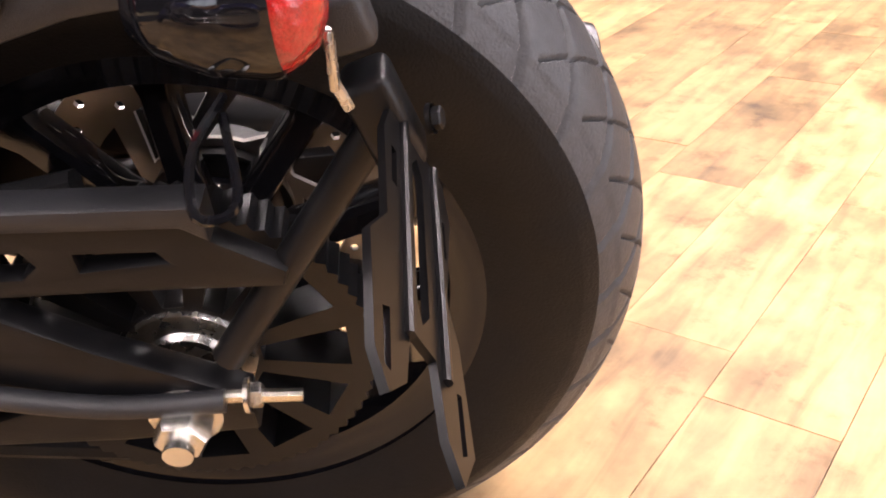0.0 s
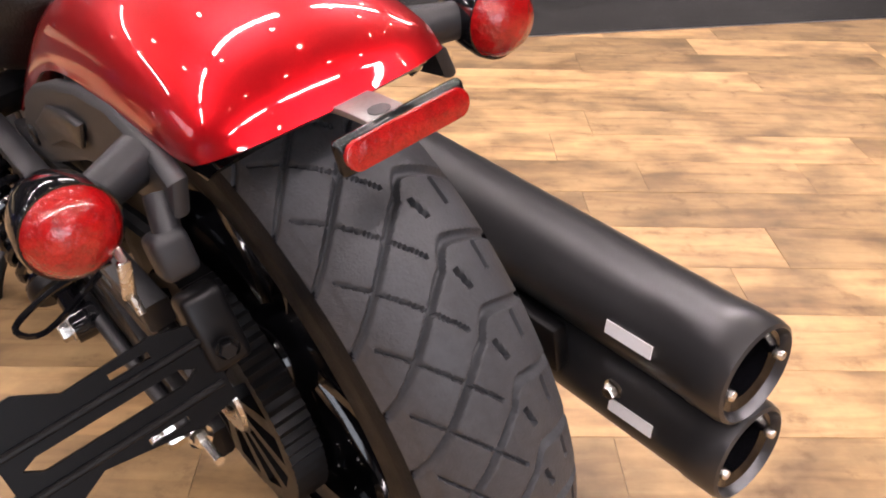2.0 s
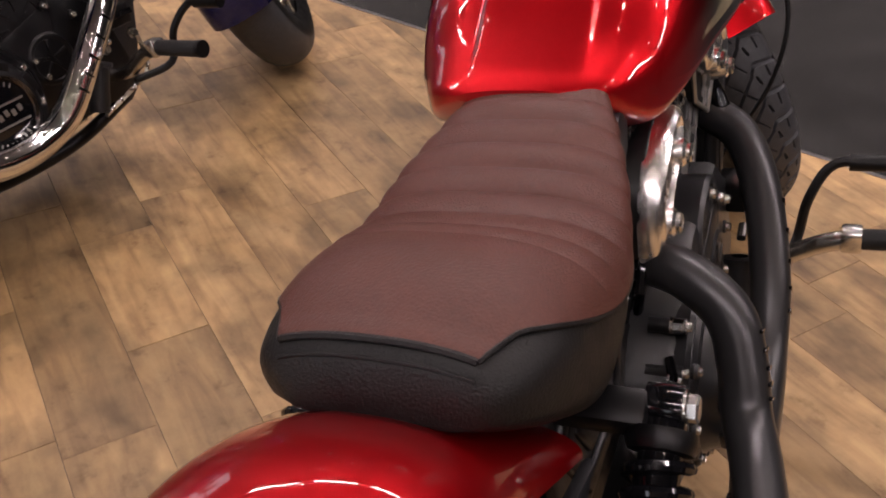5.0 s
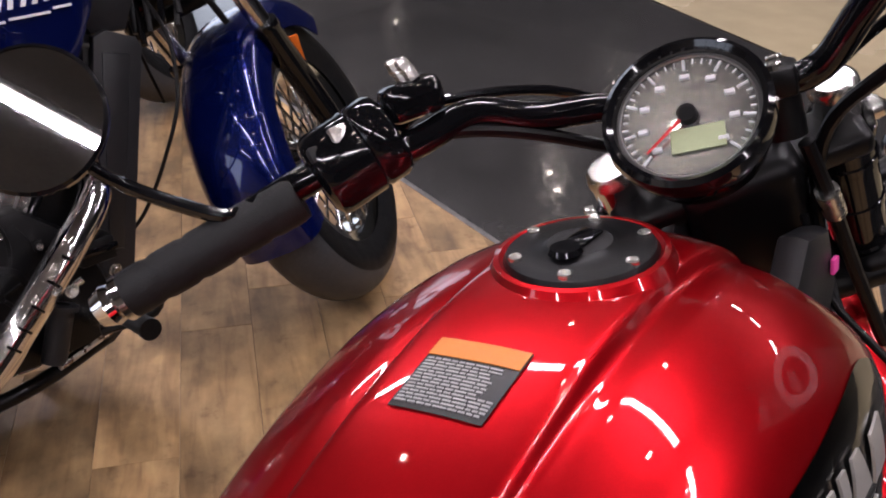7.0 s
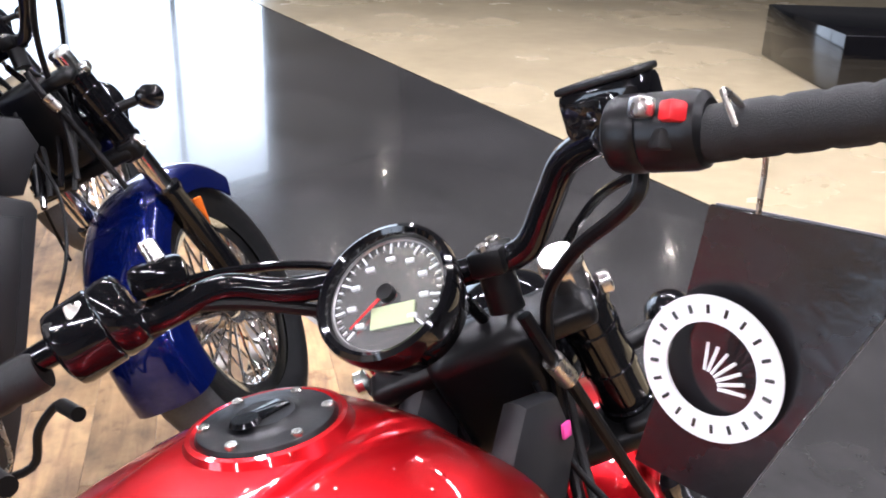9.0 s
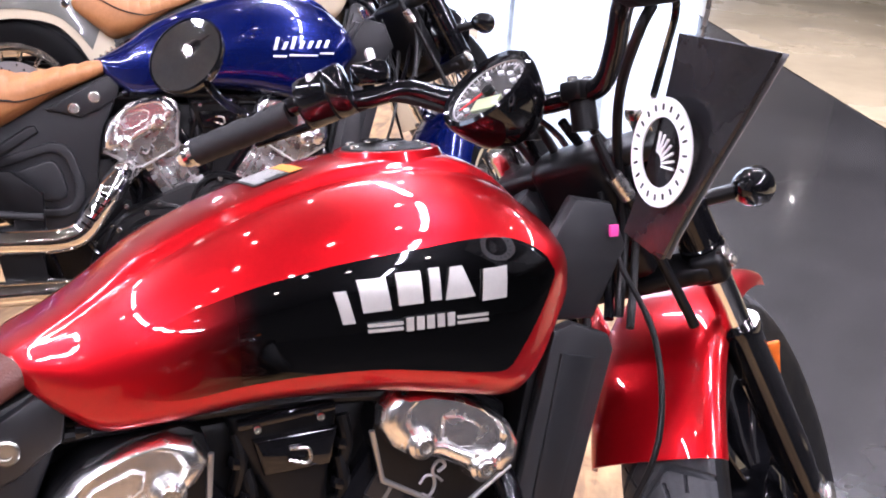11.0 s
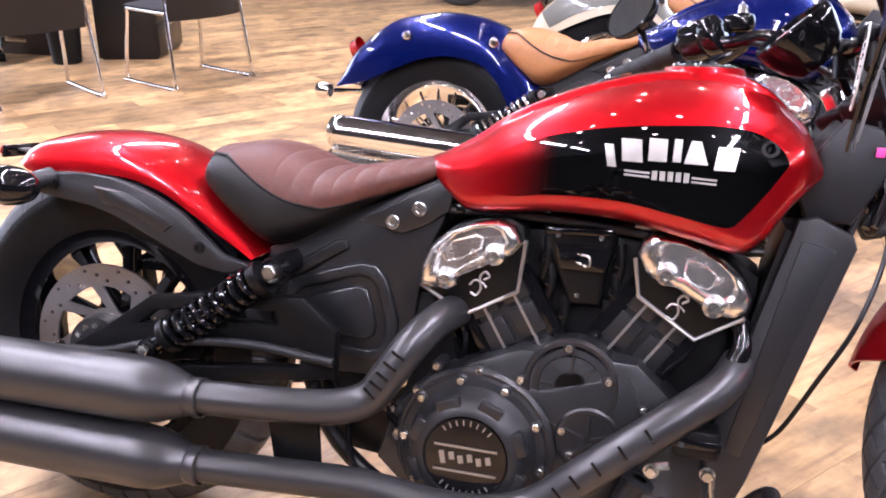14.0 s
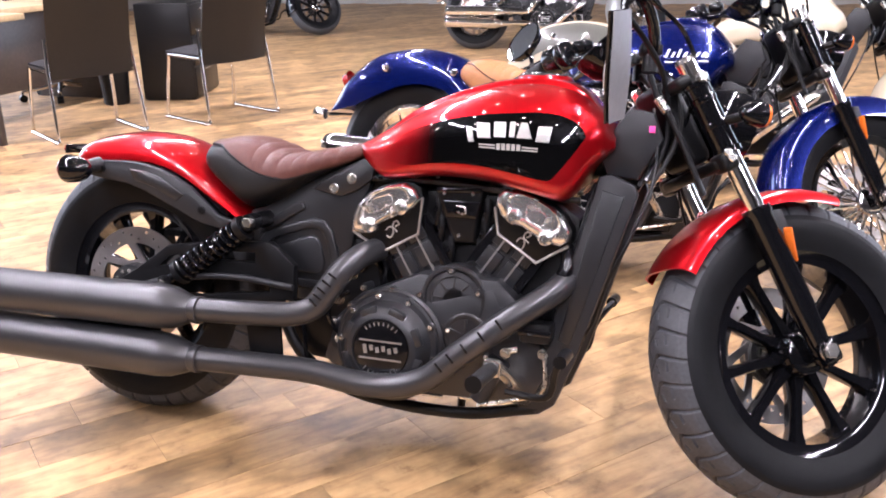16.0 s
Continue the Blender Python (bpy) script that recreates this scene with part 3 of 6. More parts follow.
def bullet_lamp(root, c, stem, name="turn_signal"):
    """A bullet turn signal that looks backwards, on a stem."""
    c = Vector(c)
    b = part(name, lathe([(0, 0.062), (0.013, 0.059), (0.024, 0.047), (0.032, 0.025), (0.035, 0.0), (0.034, -0.005), (0, -0.005)], c, (1, 0, 0), 32),
             GLOSS, root, "gloss black bullet turn signal")
    part("lens", lathe([(0.0, -0.026), (0.011, -0.0245), (0.022, -0.020), (0.029, -0.012), (0.0330, -0.004), (0.0332, 0.002)], c, (1, 0, 0), 32),
         REDLENS, b, "red ribbed lens")
    part("stem", tube([c + Vector((0.012, 0, 0)), Vector(stem)], [0.0135, 0.0185], 16), PLAST, b)
    return b


def axle_rot(deg):
    ax = Vector((-math.sin(RAKE), 0, math.cos(RAKE)))
    return Matrix.Translation(STEER_AXIS_FOOT) @ Matrix.Rotation(radians(deg), 4, ax) @ Matrix.Translation(-STEER_AXIS_FOOT)


def scaled(poly, f, dx=0.0, dz=0.0):
    cx = sum(p[0] for p in poly) / len(poly)
    cz = sum(p[1] for p in poly) / len(poly)
    return [(cx + dx + (x - cx) * f, cz + dz + (z - cz) * f) for x, z in poly]


REAR_HEAD = [(0.586, 0.497), (0.592, 0.546), (0.607, 0.570), (0.640, 0.600), (0.680, 0.614), (0.726, 0.618), (0.747, 0.606), (0.752, 0.585), (0.744, 0.503), (0.661, 0.456)]
FRONT_HEAD = [(0.929, 0.518), (0.919, 0.576), (0.926, 0.597), (0.945, 0.608), (0.990, 0.608), (1.035, 0.594), (1.070, 0.570), (1.090, 0.542), (1.092, 0.520), (1.084, 0.504), (1.016, 0.462)]


def engine(root, st):
    """The V-twin: crankcase, two cylinders with heads, covers, bolts."""
    cc = part("crankcase", plate([(0.53, 0.20), (0.56, 0.30), (0.62, 0.36), (0.76, 0.42), (0.94, 0.42), (1.03, 0.34), (1.06, 0.22), (1.02, 0.15), (0.6, 0.14)],
                                 -0.125, 0.125, 0.012), st["case"], root, "black engine crankcase")
    part("engine_core", plate([(0.60, 0.36), (0.615, 0.56), (0.70, 0.60), (1.04, 0.60), (1.10, 0.56), (1.10, 0.34), (1.07, 0.20), (0.70, 0.20)], -0.062, 0.062, 0.008), SATIN, cc)
    part("gearbox", plate([(0.40, 0.24), (0.40, 0.42), (0.46, 0.47), (0.62, 0.48), (0.66, 0.30), (0.58, 0.17), (0.46, 0.18)], -0.066, 0.066, 0.012), SATIN, cc)
    for name, poly, axis0, axis1, wid in (("rear_cylinder", REAR_HEAD, (0.795, 0.350), (0.690, 0.520), 0.064),
                                          ("front_cylinder", FRONT_HEAD, (0.870, 0.350), (0.985, 0.520), 0.064)):
        a, b = Vector((axis0[0], 0, axis0[1])), Vector((axis1[0], 0, axis1[1]))
        d = (b - a).normalized()
        t = Vector((d.z, 0, -d.x))
        ring0 = [(a + t * s * wid, b + t * s * wid) for s in (-1, 1)]
        body = plate([(ring0[0][0].x, ring0[0][0].z), (ring0[0][1].x, ring0[0][1].z), (ring0[1][1].x, ring0[1][1].z), (ring0[1][0].x, ring0[1][0].z)],
                     -0.082, 0.082, 0.006)
        cy = part(name, body, st["cyl"], root, st["cyl_label"])
        for k in range(3):
            for s in (-0.5, 0.5):
                p = a + (b - a) * (0.12 + 0.30 * k) + t * s * wid * 0.86
                q = a + (b - a) * (0.12 + 0.30 * k + 0.25) + t * s * wid * 0.86
                w2 = wid * 0.34
                part("cast_panel", plate([((p + t * w2).x, (p + t * w2).z), ((q + t * w2).x, (q + t * w2).z), ((q - t * w2).x, (q - t * w2).z),
                                          ((p - t * w2).x, (p - t * w2).z)], -0.0905, -0.080, 0.003), st["cyl"], cy)
        for s in (-0.90, 0.90):
            p, q = a + (b - a) * 0.05 + t * s * wid, a + (b - a) * 0.95 + t * s * wid
            w2 = 0.012
            part("side_rib", plate([((p + t * w2).x, (p + t * w2).z), ((q + t * w2).x, (q + t * w2).z), ((q - t * w2).x, (q - t * w2).z),
                                    ((p - t * w2).x, (p - t * w2).z)], -0.086, -0.06, 0.004), GLOSS, cy)
        for s in (-0.42, 0.42):
            p, q = a + (b - a) * 0.25 + t * s * wid, a + (b - a) * 0.92 + t * s * wid
            w2 = 0.0022
            part("bright_strip", plate([((p + t * w2).x, (p + t * w2).z), ((q + t * w2).x, (q + t * w2).z), ((q - t * w2).x, (q - t * w2).z),
                                        ((p - t * w2).x, (p - t * w2).z)], -0.092, -0.084), ALU, cy, "bare alloy edge strip")
        hd = part("cylinder_head", plate(poly, -0.100, 0.100, 0.004), SATIN if st["bobber"] else SILCASE, root, "black pentagonal head cover")
        # bright machined rim round the lower edge
        low = poly[-3:] if name == "rear_cylinder" else poly[-2:] + poly[:1]
        if name == "rear_cylinder":
            run = [poly[-3], poly[-2], poly[-1], poly[0]]
        else:
            run = [poly[1], poly[0], poly[-1], poly[-2]]
        part("machined_rim", tube([(x, -0.1, z) for x, z in run], 0.0035, 8), ALU, hd, "bare machined edge")
        # chrome rocker cover on the upper half
        top = [p for p in poly if p[1] > 0.50]
        if name == "rear_cylinder":
            cov = [(0.586, 0.499), (0.588, 0.531), (0.600, 0.562), (0.628, 0.590), (0.672, 0.609), (0.711, 0.616), (0.736, 0.608), (0.750, 0.584), (0.737, 0.564), (0.716, 0.552), (0.686, 0.537), (0.654, 0.519), (0.632, 0.502), (0.606, 0.493)]
            bolts = [(0.633, 0.516), (0.708, 0.561)]
            win = [(0.614, 0.553), (0.638, 0.579), (0.680, 0.594), (0.694, 0.588), (0.690, 0.568), (0.655, 0.547), (0.627, 0.538)]
        else:
            cov = [(0.923, 0.584), (0.927, 0.606), (0.940, 0.616), (0.973, 0.615), (1.011, 0.604), (1.048, 0.585), (1.078, 0.560), (1.090, 0.535), (1.086, 0.514), (1.068, 0.503), (1.041, 0.506), (1.012, 0.522), (0.983, 0.539), (0.960, 0.542), (0.935, 0.560)]
            bolts = [(0.967, 0.560), (1.038, 0.520)]
            win = [(0.990, 0.588), (1.012, 0.586), (1.036, 0.573), (1.048, 0.558), (1.030, 0.540), (1.008, 0.544), (0.987, 0.560)]
        rings = [[(x, y, z) for x, z in scaled(cov, f, dx * 0.004, dx * 0.010)] for f, y, dx in
                 ((1.0, -0.096, 0), (1.0, -0.106, 0), (0.965, -0.1145, 0), (0.90, -0.1195, 0.2), (0.80, -0.1225, 0.5), (0.72, -0.1225, 0.8), (0.68, -0.1195, 1), (0.64, -0.1165, 1))]
        ch = part("rocker_cover", loft(rings), POLISH, hd, "polished chrome rocker cover", smooth=32)
        part("cover_window", plate(scaled(win, 0.86), -0.1200, -0.112, 0.0025, seg=1), POLISH, ch, smooth=20)
        for x, z in bolts:
            part("boss", lathe([(0, 0.012), (0.012, 0.012), (0.016, 0.009), (0.018, 0.0), (0.020, -0.012)], (x, -0.117, z), (0, -1, 0), 28), POLISH, ch)
            part("cover_bolt", bolt_head((x, -0.129, z), (0, -1, 0), 0.0115, 0.006), BOLT, ch)
        ex, ez = (0.681, 0.510) if name == "rear_cylinder" else (0.985, 0.509)
        part("script_mark", merge(tube(smooth_path([(ex - 0.012, -0.102, ez - 0.016), (ex - 0.003, -0.102, ez - 0.020), (ex + 0.004, -0.102, ez - 0.008), (ex + 0.002, -0.102, ez + 0.010), (ex + 0.010, -0.102, ez + 0.019),
                                                    (ex + 0.017, -0.102, ez + 0.012), (ex + 0.008, -0.102, ez + 0.006)], 5), 0.0020, 6),
                                  tube(smooth_path([(ex - 0.014, -0.102, ez - 0.004), (ex - 0.006, -0.102, ez + 0.004), (ex + 0.006, -0.102, ez + 0.001), (ex + 0.013, -0.102, ez - 0.006)], 5), 0.0017, 6)),
             ALU, hd, "bright cast curl mark")
    # big round clutch cover
    c = Vector((0.698, -0.13, 0.252))
    cl = part("clutch_cover", lathe([(0.122, 0.02), (0.122, -0.006), (0.116, -0.016), (0.104, -0.018), (0.098, -0.028), (0.092, -0.045), (0.080, -0.056),
                                     (0.068, -0.058), (0.066, -0.052), (0, -0.052)], c, (0, 1, 0), 64), st["case"], root, "matte black round clutch cover")
    part("cover_emblem", lathe([(0.066, -0.050), (0.064, -0.056), (0, -0.058)], c, (0, 1, 0), 48), GLOSS, cl, "gloss black round emblem with bright bars")
    for dz, w in ((0.018, 0.10), (-0.022, 0.10)):
        part("emblem_bar", box(c.x, c.y - 0.059, c.z + dz, w, 0.002, 0.0035), ALU, cl)
    for k in range(6):
        part("emblem_bar", box(c.x - 0.036 + 0.0145 * k, c.y - 0.059, c.z - 0.002 + 0.004 * (k % 2), 0.008, 0.002, 0.012 if k else 0.020, rot=(0, -12, 0)), ALU, cl)
    for k in range(9):
        a = radians(100 + 300 * k / 8 - 110)
        part("boss", lathe([(0.011, 0.03), (0.011, -0.014), (0.008, -0.018), (0, -0.018)], c + Vector((0.112 * math.cos(a), 0, 0.112 * math.sin(a))), (0, 1, 0), 16), st["case"], cl)
        part("cover_bolt", bolt_head(c + Vector((0.112 * math.cos(a), -0.018, 0.112 * math.sin(a))), (0, -1, 0), 0.0065, 0.005, 10), BOLT, cl)
    for k in range(8):
        a = radians(22.5 + 45 * k)
        part("cover_pad", box(c.x + 0.086 * math.cos(a), c.y - 0.047, c.z + 0.086 * math.sin(a), 0.020, 0.016, 0.040, 0.004, rot=(0, -math.degrees(a), 0)), st["case"], cl)
    for k in range(16):
        a = radians(45 + 6 + 78 * (k % 8) / 7 + (180 if k > 7 else 0))
        part("emblem_tick", box(c.x + 0.057 * math.cos(a), c.y - 0.0575, c.z + 0.057 * math.sin(a), 0.008, 0.002, 0.0022, rot=(0, -math.degrees(a), 0)), ALU, cl)
    if not st["bobber"]:
        part("trim_ring", lathe([(0.074, -0.054), (0.073, -0.0605), (0.066, -0.0605), (0.064, -0.054)], c, (0, 1, 0), 56), CHROME, cl, "chrome trim ring")
    part("case_rim", lathe([(0.128, 0.02), (0.130, -0.004), (0.124, -0.010), (0.118, -0.010)], c, (0, 1, 0), 64), st["case"], cl)
    # gear cover above and in front
    c2 = Vector((0.842, -0.105, 0.370))
    gc = part("gear_cover", merge(lathe([(0.068, 0.02), (0.066, -0.012), (0.060, -0.020), (0.050, -0.022), (0.046, -0.016), (0.030, -0.014), (0.024, -0.020), (0, -0.020)], c2, (0, 1, 0), 48),
                                  plate([(0.72, 0.36), (0.80, 0.36), (0.93, 0.40), (0.965, 0.33), (0.93, 0.24), (0.80, 0.19), (0.72, 0.21)], -0.128, -0.08, 0.008)),
              st["case"], root, "matte black gear cover with ribs")
    for k in range(8):
        a = 2 * math.pi * k / 8
        part("rib", box(c2.x + 0.038 * math.cos(a), c2.y - 0.017, c2.z + 0.038 * math.sin(a), 0.024, 0.008, 0.005, 0.001, rot=(0, -math.degrees(a), 0)), st["case"], gc)
    for x, z in ((0.836, 0.432), (0.700, 0.377), (0.900, 0.388), (0.765, 0.372), (0.764, 0.322), (0.955, 0.352), (0.962, 0.300), (0.925, 0.250), (0.850, 0.262), (0.835, 0.300), (0.59, 0.27), (0.60, 0.33), (0.585, 0.215), (0.63, 0.375)):
        y = -0.128 if x > 0.71 else -0.13
        part("cover_bolt", bolt_head((x, y - 0.004, z), (0, -1, 0), 0.0065, 0.006, 10), BOLT, gc)
        part("boss", rod((x, y - 0.003, z), (x, y + 0.04, z), 0.0095, 14), st["case"], gc)
    part("cover_rim", lathe([(0.075, 0.02), (0.076, -0.018), (0.072, -0.024), (0.066, -0.024), (0.063, -0.016)], c2, (0, 1, 0), 48), st["case"], gc)
    c3 = Vector((0.875, -0.122, 0.290))
    part("cover_rim", lathe([(0.052, 0.02), (0.052, -0.007), (0.048, -0.010), (0.042, -0.010), (0.040, -0.0085), (0, -0.0085)], c3, (0, 1, 0), 40), st["case"], gc)
    for k in range(5):
        a = 2 * math.pi * k / 5 + 0.3
        part("rib", box(c3.x + 0.022 * math.cos(a), c3.y - 0.0085, c3.z + 0.022 * math.sin(a), 0.032, 0.006, 0.006, 0.001, rot=(0, -math.degrees(a), 0)), st["case"], gc)
    # bright unions and a hose behind the clutch cover
    for x, z, r in ((0.565, 0.340, 0.011), (0.572, 0.250, 0.012), (0.556, 0.29, 0.007), (0.60, 0.40, 0.008)):
        part("union_nut", hex_bolt((x, -0.125, z), (0, -1, 0), r, 0.012), BOLT, cc, "bright union nut")
    part("hose", tube(smooth_path([(0.572, -0.13, 0.262), (0.548, -0.14, 0.30), (0.553, -0.135, 0.335), (0.59, -0.12, 0.36)], 5), 0.006, 8), GLOSS, cc)
    # loom, hoses and clips below the tank
    for k, (za, zb, y) in enumerate(((0.628, 0.622, -0.055), (0.618, 0.606, -0.075), (0.640, 0.626, -0.070))):
        part("loom", tube(smooth_path([(0.62, y, za), (0.74, y - 0.010, za + 0.004), (0.86, y - 0.004, zb + 0.010), (0.98, y - 0.012, zb), (1.10, y, zb - 0.006)], 5), 0.006 + 0.0015 * (k % 2), 10), SATIN, cc)
    for x, z in ((0.640, 0.622), (0.765, 0.622), (0.905, 0.618), (0.935, 0.600)):
        part("clip", box(x, -0.080, z, 0.016, 0.012, 0.014, 0.003), GLOSS, cc)
    for x, z in ((0.655, 0.640), (0.780, 0.634)):
        part("clip_screw", bolt_head((x, -0.082, z), (0, -1, 0), 0.006, 0.004, 10), BOLT, cc)
    # throttle body and air box between the cylinders
    ab = part("airbox", plate([(0.772, 0.612), (0.890, 0.618), (0.888, 0.590), (0.878, 0.545), (0.872, 0.489), (0.822, 0.486), (0.796, 0.545), (0.780, 0.580)], -0.085, 0.085, 0.012, seg=3),
              SATIN, root, "black intake box")
    part("intake_lip", box(0.832, -0.088, 0.606, 0.104, 0.012, 0.012, 0.004, rot=(0, -3, 0)), GLOSS, ab)
    for x, z in ((0.782, 0.560), (0.790, 0.520), (0.895, 0.560), (0.890, 0.515), (0.815, 0.470), (0.880, 0.470)):
        part("hose_clamp", lathe([(0.006, -0.006), (0.0105, -0.006), (0.0115, 0.0), (0.0105, 0.006), (0.006, 0.006)], (x, -0.074, z), (0.25, 0, 1), 16), GLOSS, ab)
        part("hose", tube(smooth_path([(x, -0.074, z + 0.03), (x + 0.003, -0.078, z), (x - 0.004, -0.070, z - 0.035)], 4), 0.0075, 10), SATIN, ab)
    for x, z in ((0.800, 0.598), (0.866, 0.600), (0.835, 0.505)):
        part("intake_screw", bolt_head((x, -0.094 if z > 0.55 else -0.086, z), (0, -1, 0), 0.0045, 0.004, 10), BOLT, ab)
    part("intake_cap", plate([(0.795, 0.585), (0.885, 0.585), (0.875, 0.545), (0.805, 0.545)], -0.094, -0.08, 0.005), GLOSS, ab)
    part("intake_clip", tube(smooth_path([(0.83, -0.097, 0.56), (0.85, -0.1, 0.555), (0.85, -0.1, 0.57), (0.832, -0.097, 0.572)], 4), 0.002, 6), STEEL, ab)
    for x, y, z in ((0.60, -0.09, 0.44), (0.605, -0.085, 0.47), (0.595, -0.07, 0.40)):
        part("hose", tube(smooth_path([(x, y, z), (x + 0.03, y, z + 0.03), (x + 0.06, y + 0.01, z - 0.02), (x + 0.05, y + 0.02, z - 0.08)], 5), 0.006, 8), GLOSS, ab)


def exhaust(root, st):
    mt = st["pipe"]
    if st["bobber"]:
        ends_up = [(0.572, -0.203, 0.372), (0.543, -0.210, 0.333), (0.492, -0.225, 0.316), (0.400, -0.242, 0.312), (0.262, -0.256, 0.308)]
        ends_lo = [(0.655, -0.206, 0.175), (0.540, -0.216, 0.190), (0.420, -0.236, 0.194), (0.262, -0.256, 0.194)]
        runs = ((0.275, -0.256, 0.308, -0.362, -0.250, 0.298), (0.275, -0.256, 0.194, -0.362, -0.250, 0.190))
    else:
        ends_up = [(0.570, -0.203, 0.374), (0.540, -0.207, 0.334), (0.490, -0.212, 0.318), (0.400, -0.217, 0.318), (0.262, -0.222, 0.322)]
        ends_lo = [(0.655, -0.206, 0.178), (0.540, -0.210, 0.205), (0.420, -0.216, 0.208), (0.262, -0.222, 0.205)]
        runs = ((0.275, -0.222, 0.322, -0.305, -0.203, 0.333), (0.275, -0.222, 0.205, -0.305, -0.203, 0.230))
    up = smooth_path([(0.645, -0.085, 0.458), (0.627, -0.140, 0.449), (0.602, -0.186, 0.420)] + ends_up, 6)
    lo = smooth_path([(1.085, -0.085, 0.430), (1.058, -0.140, 0.402), (0.985, -0.178, 0.348), (0.885, -0.200, 0.268), (0.815, -0.203, 0.207), (0.742, -0.205, 0.180)] + ends_lo, 6)
    for name, path, run in (("upper_pipe", up, runs[0]), ("lower_pipe", lo, runs[1])):
        pp = part(name, tube(path, 0.0275, 20), mt, root, st["pipe_label"])
        for k in range(5):
            i = (14 + 2 * k) if name == "upper_pipe" else (13 + 2 * k)
            p, q = Vector(path[i]), Vector(path[i + 1])
            d = (q - p).normalized()
            part("shield_slot", box(*(p + Vector((0, -0.0268, 0.006))), 0.024, 0.004, 0.0045, 0.001, rot=(0, math.degrees(math.atan2(d.x, d.z)), 0)), GLOSS, pp)
        a, b = Vector(run[:3]), Vector(run[3:])
        z2 = run[5]
        prof = [(0.0, 0.030), (0.012, 0.031), (0.018, 0.029), (0.028, 0.033), (0.10, 0.049), (0.16, 0.0525), (0.930, 0.0525), (0.935, 0.0535), (0.985, 0.0535), (0.997, 0.0515), (1.0, 0.048), (0.985, 0.043), (0.93, 0.038), (0.90, 0.0)]
        mf = part("muffler", lathe([(r, s * (b - a).length) for s, r in prof], a, b - a, 40), mt, root, st["muffler_label"])
        part("tip_bore", lathe([(0.0, -0.040), (0.032, -0.040), (0.032, -0.012), (0.042, -0.008)], b, (b - a), 32), GLOSS, mf)
        for s in (-1, 1):
            part("tip_screw", bolt_head(b + Vector((0.004, s * 0.036, 0.002 * s)), (-1, 0, 0), 0.0055, 0.005, 10), BOLT, mf)
        part("warning_plate", box(-0.258, b.y + 0.0515, z2 + 0.014, 0.055, 0.0015, 0.014, rot=(17, 0, 0)), WHITE, mf, "small white sticker")
        part("clamp", lathe([(0.0285, 0), (0.032, 0.002), (0.032, 0.012), (0.0285, 0.014)], a + Vector((0.012, 0, 0)), (b - a), 28), mt, mf)
    link = part("muffler_bridge", box(-0.02, -0.196, 0.242, 0.30, 0.02, 0.06, 0.004), SATIN, root, "black bracket between the mufflers")
    part("bridge_bolt", hex_bolt((-0.246, -0.188, 0.244), (0, 1, 0), 0.008, 0.008), BOLT, link)
    part("bridge_plate", plate([(0.37, 0.30), (0.46, 0.30), (0.47, 0.19), (0.39, 0.19)], -0.21, -0.20, 0.002), SATIN, link)


def plate_y(x, y, z, w, h):
    """A thin bar with round ends that looks backwards."""
    pts = []
    for k in range(24):
        a = 2 * math.pi * k / 24
        pts.append((math.copysign(w / 2 - h / 2, math.cos(a)) + h / 2 * math.cos(a), h / 2 * math.sin(a)))
    bm = plate(pts, -0.0025, 0.0025, 0.001)
    bm.transform(pose(x, y, z, 10, 0, 90))
    return bm


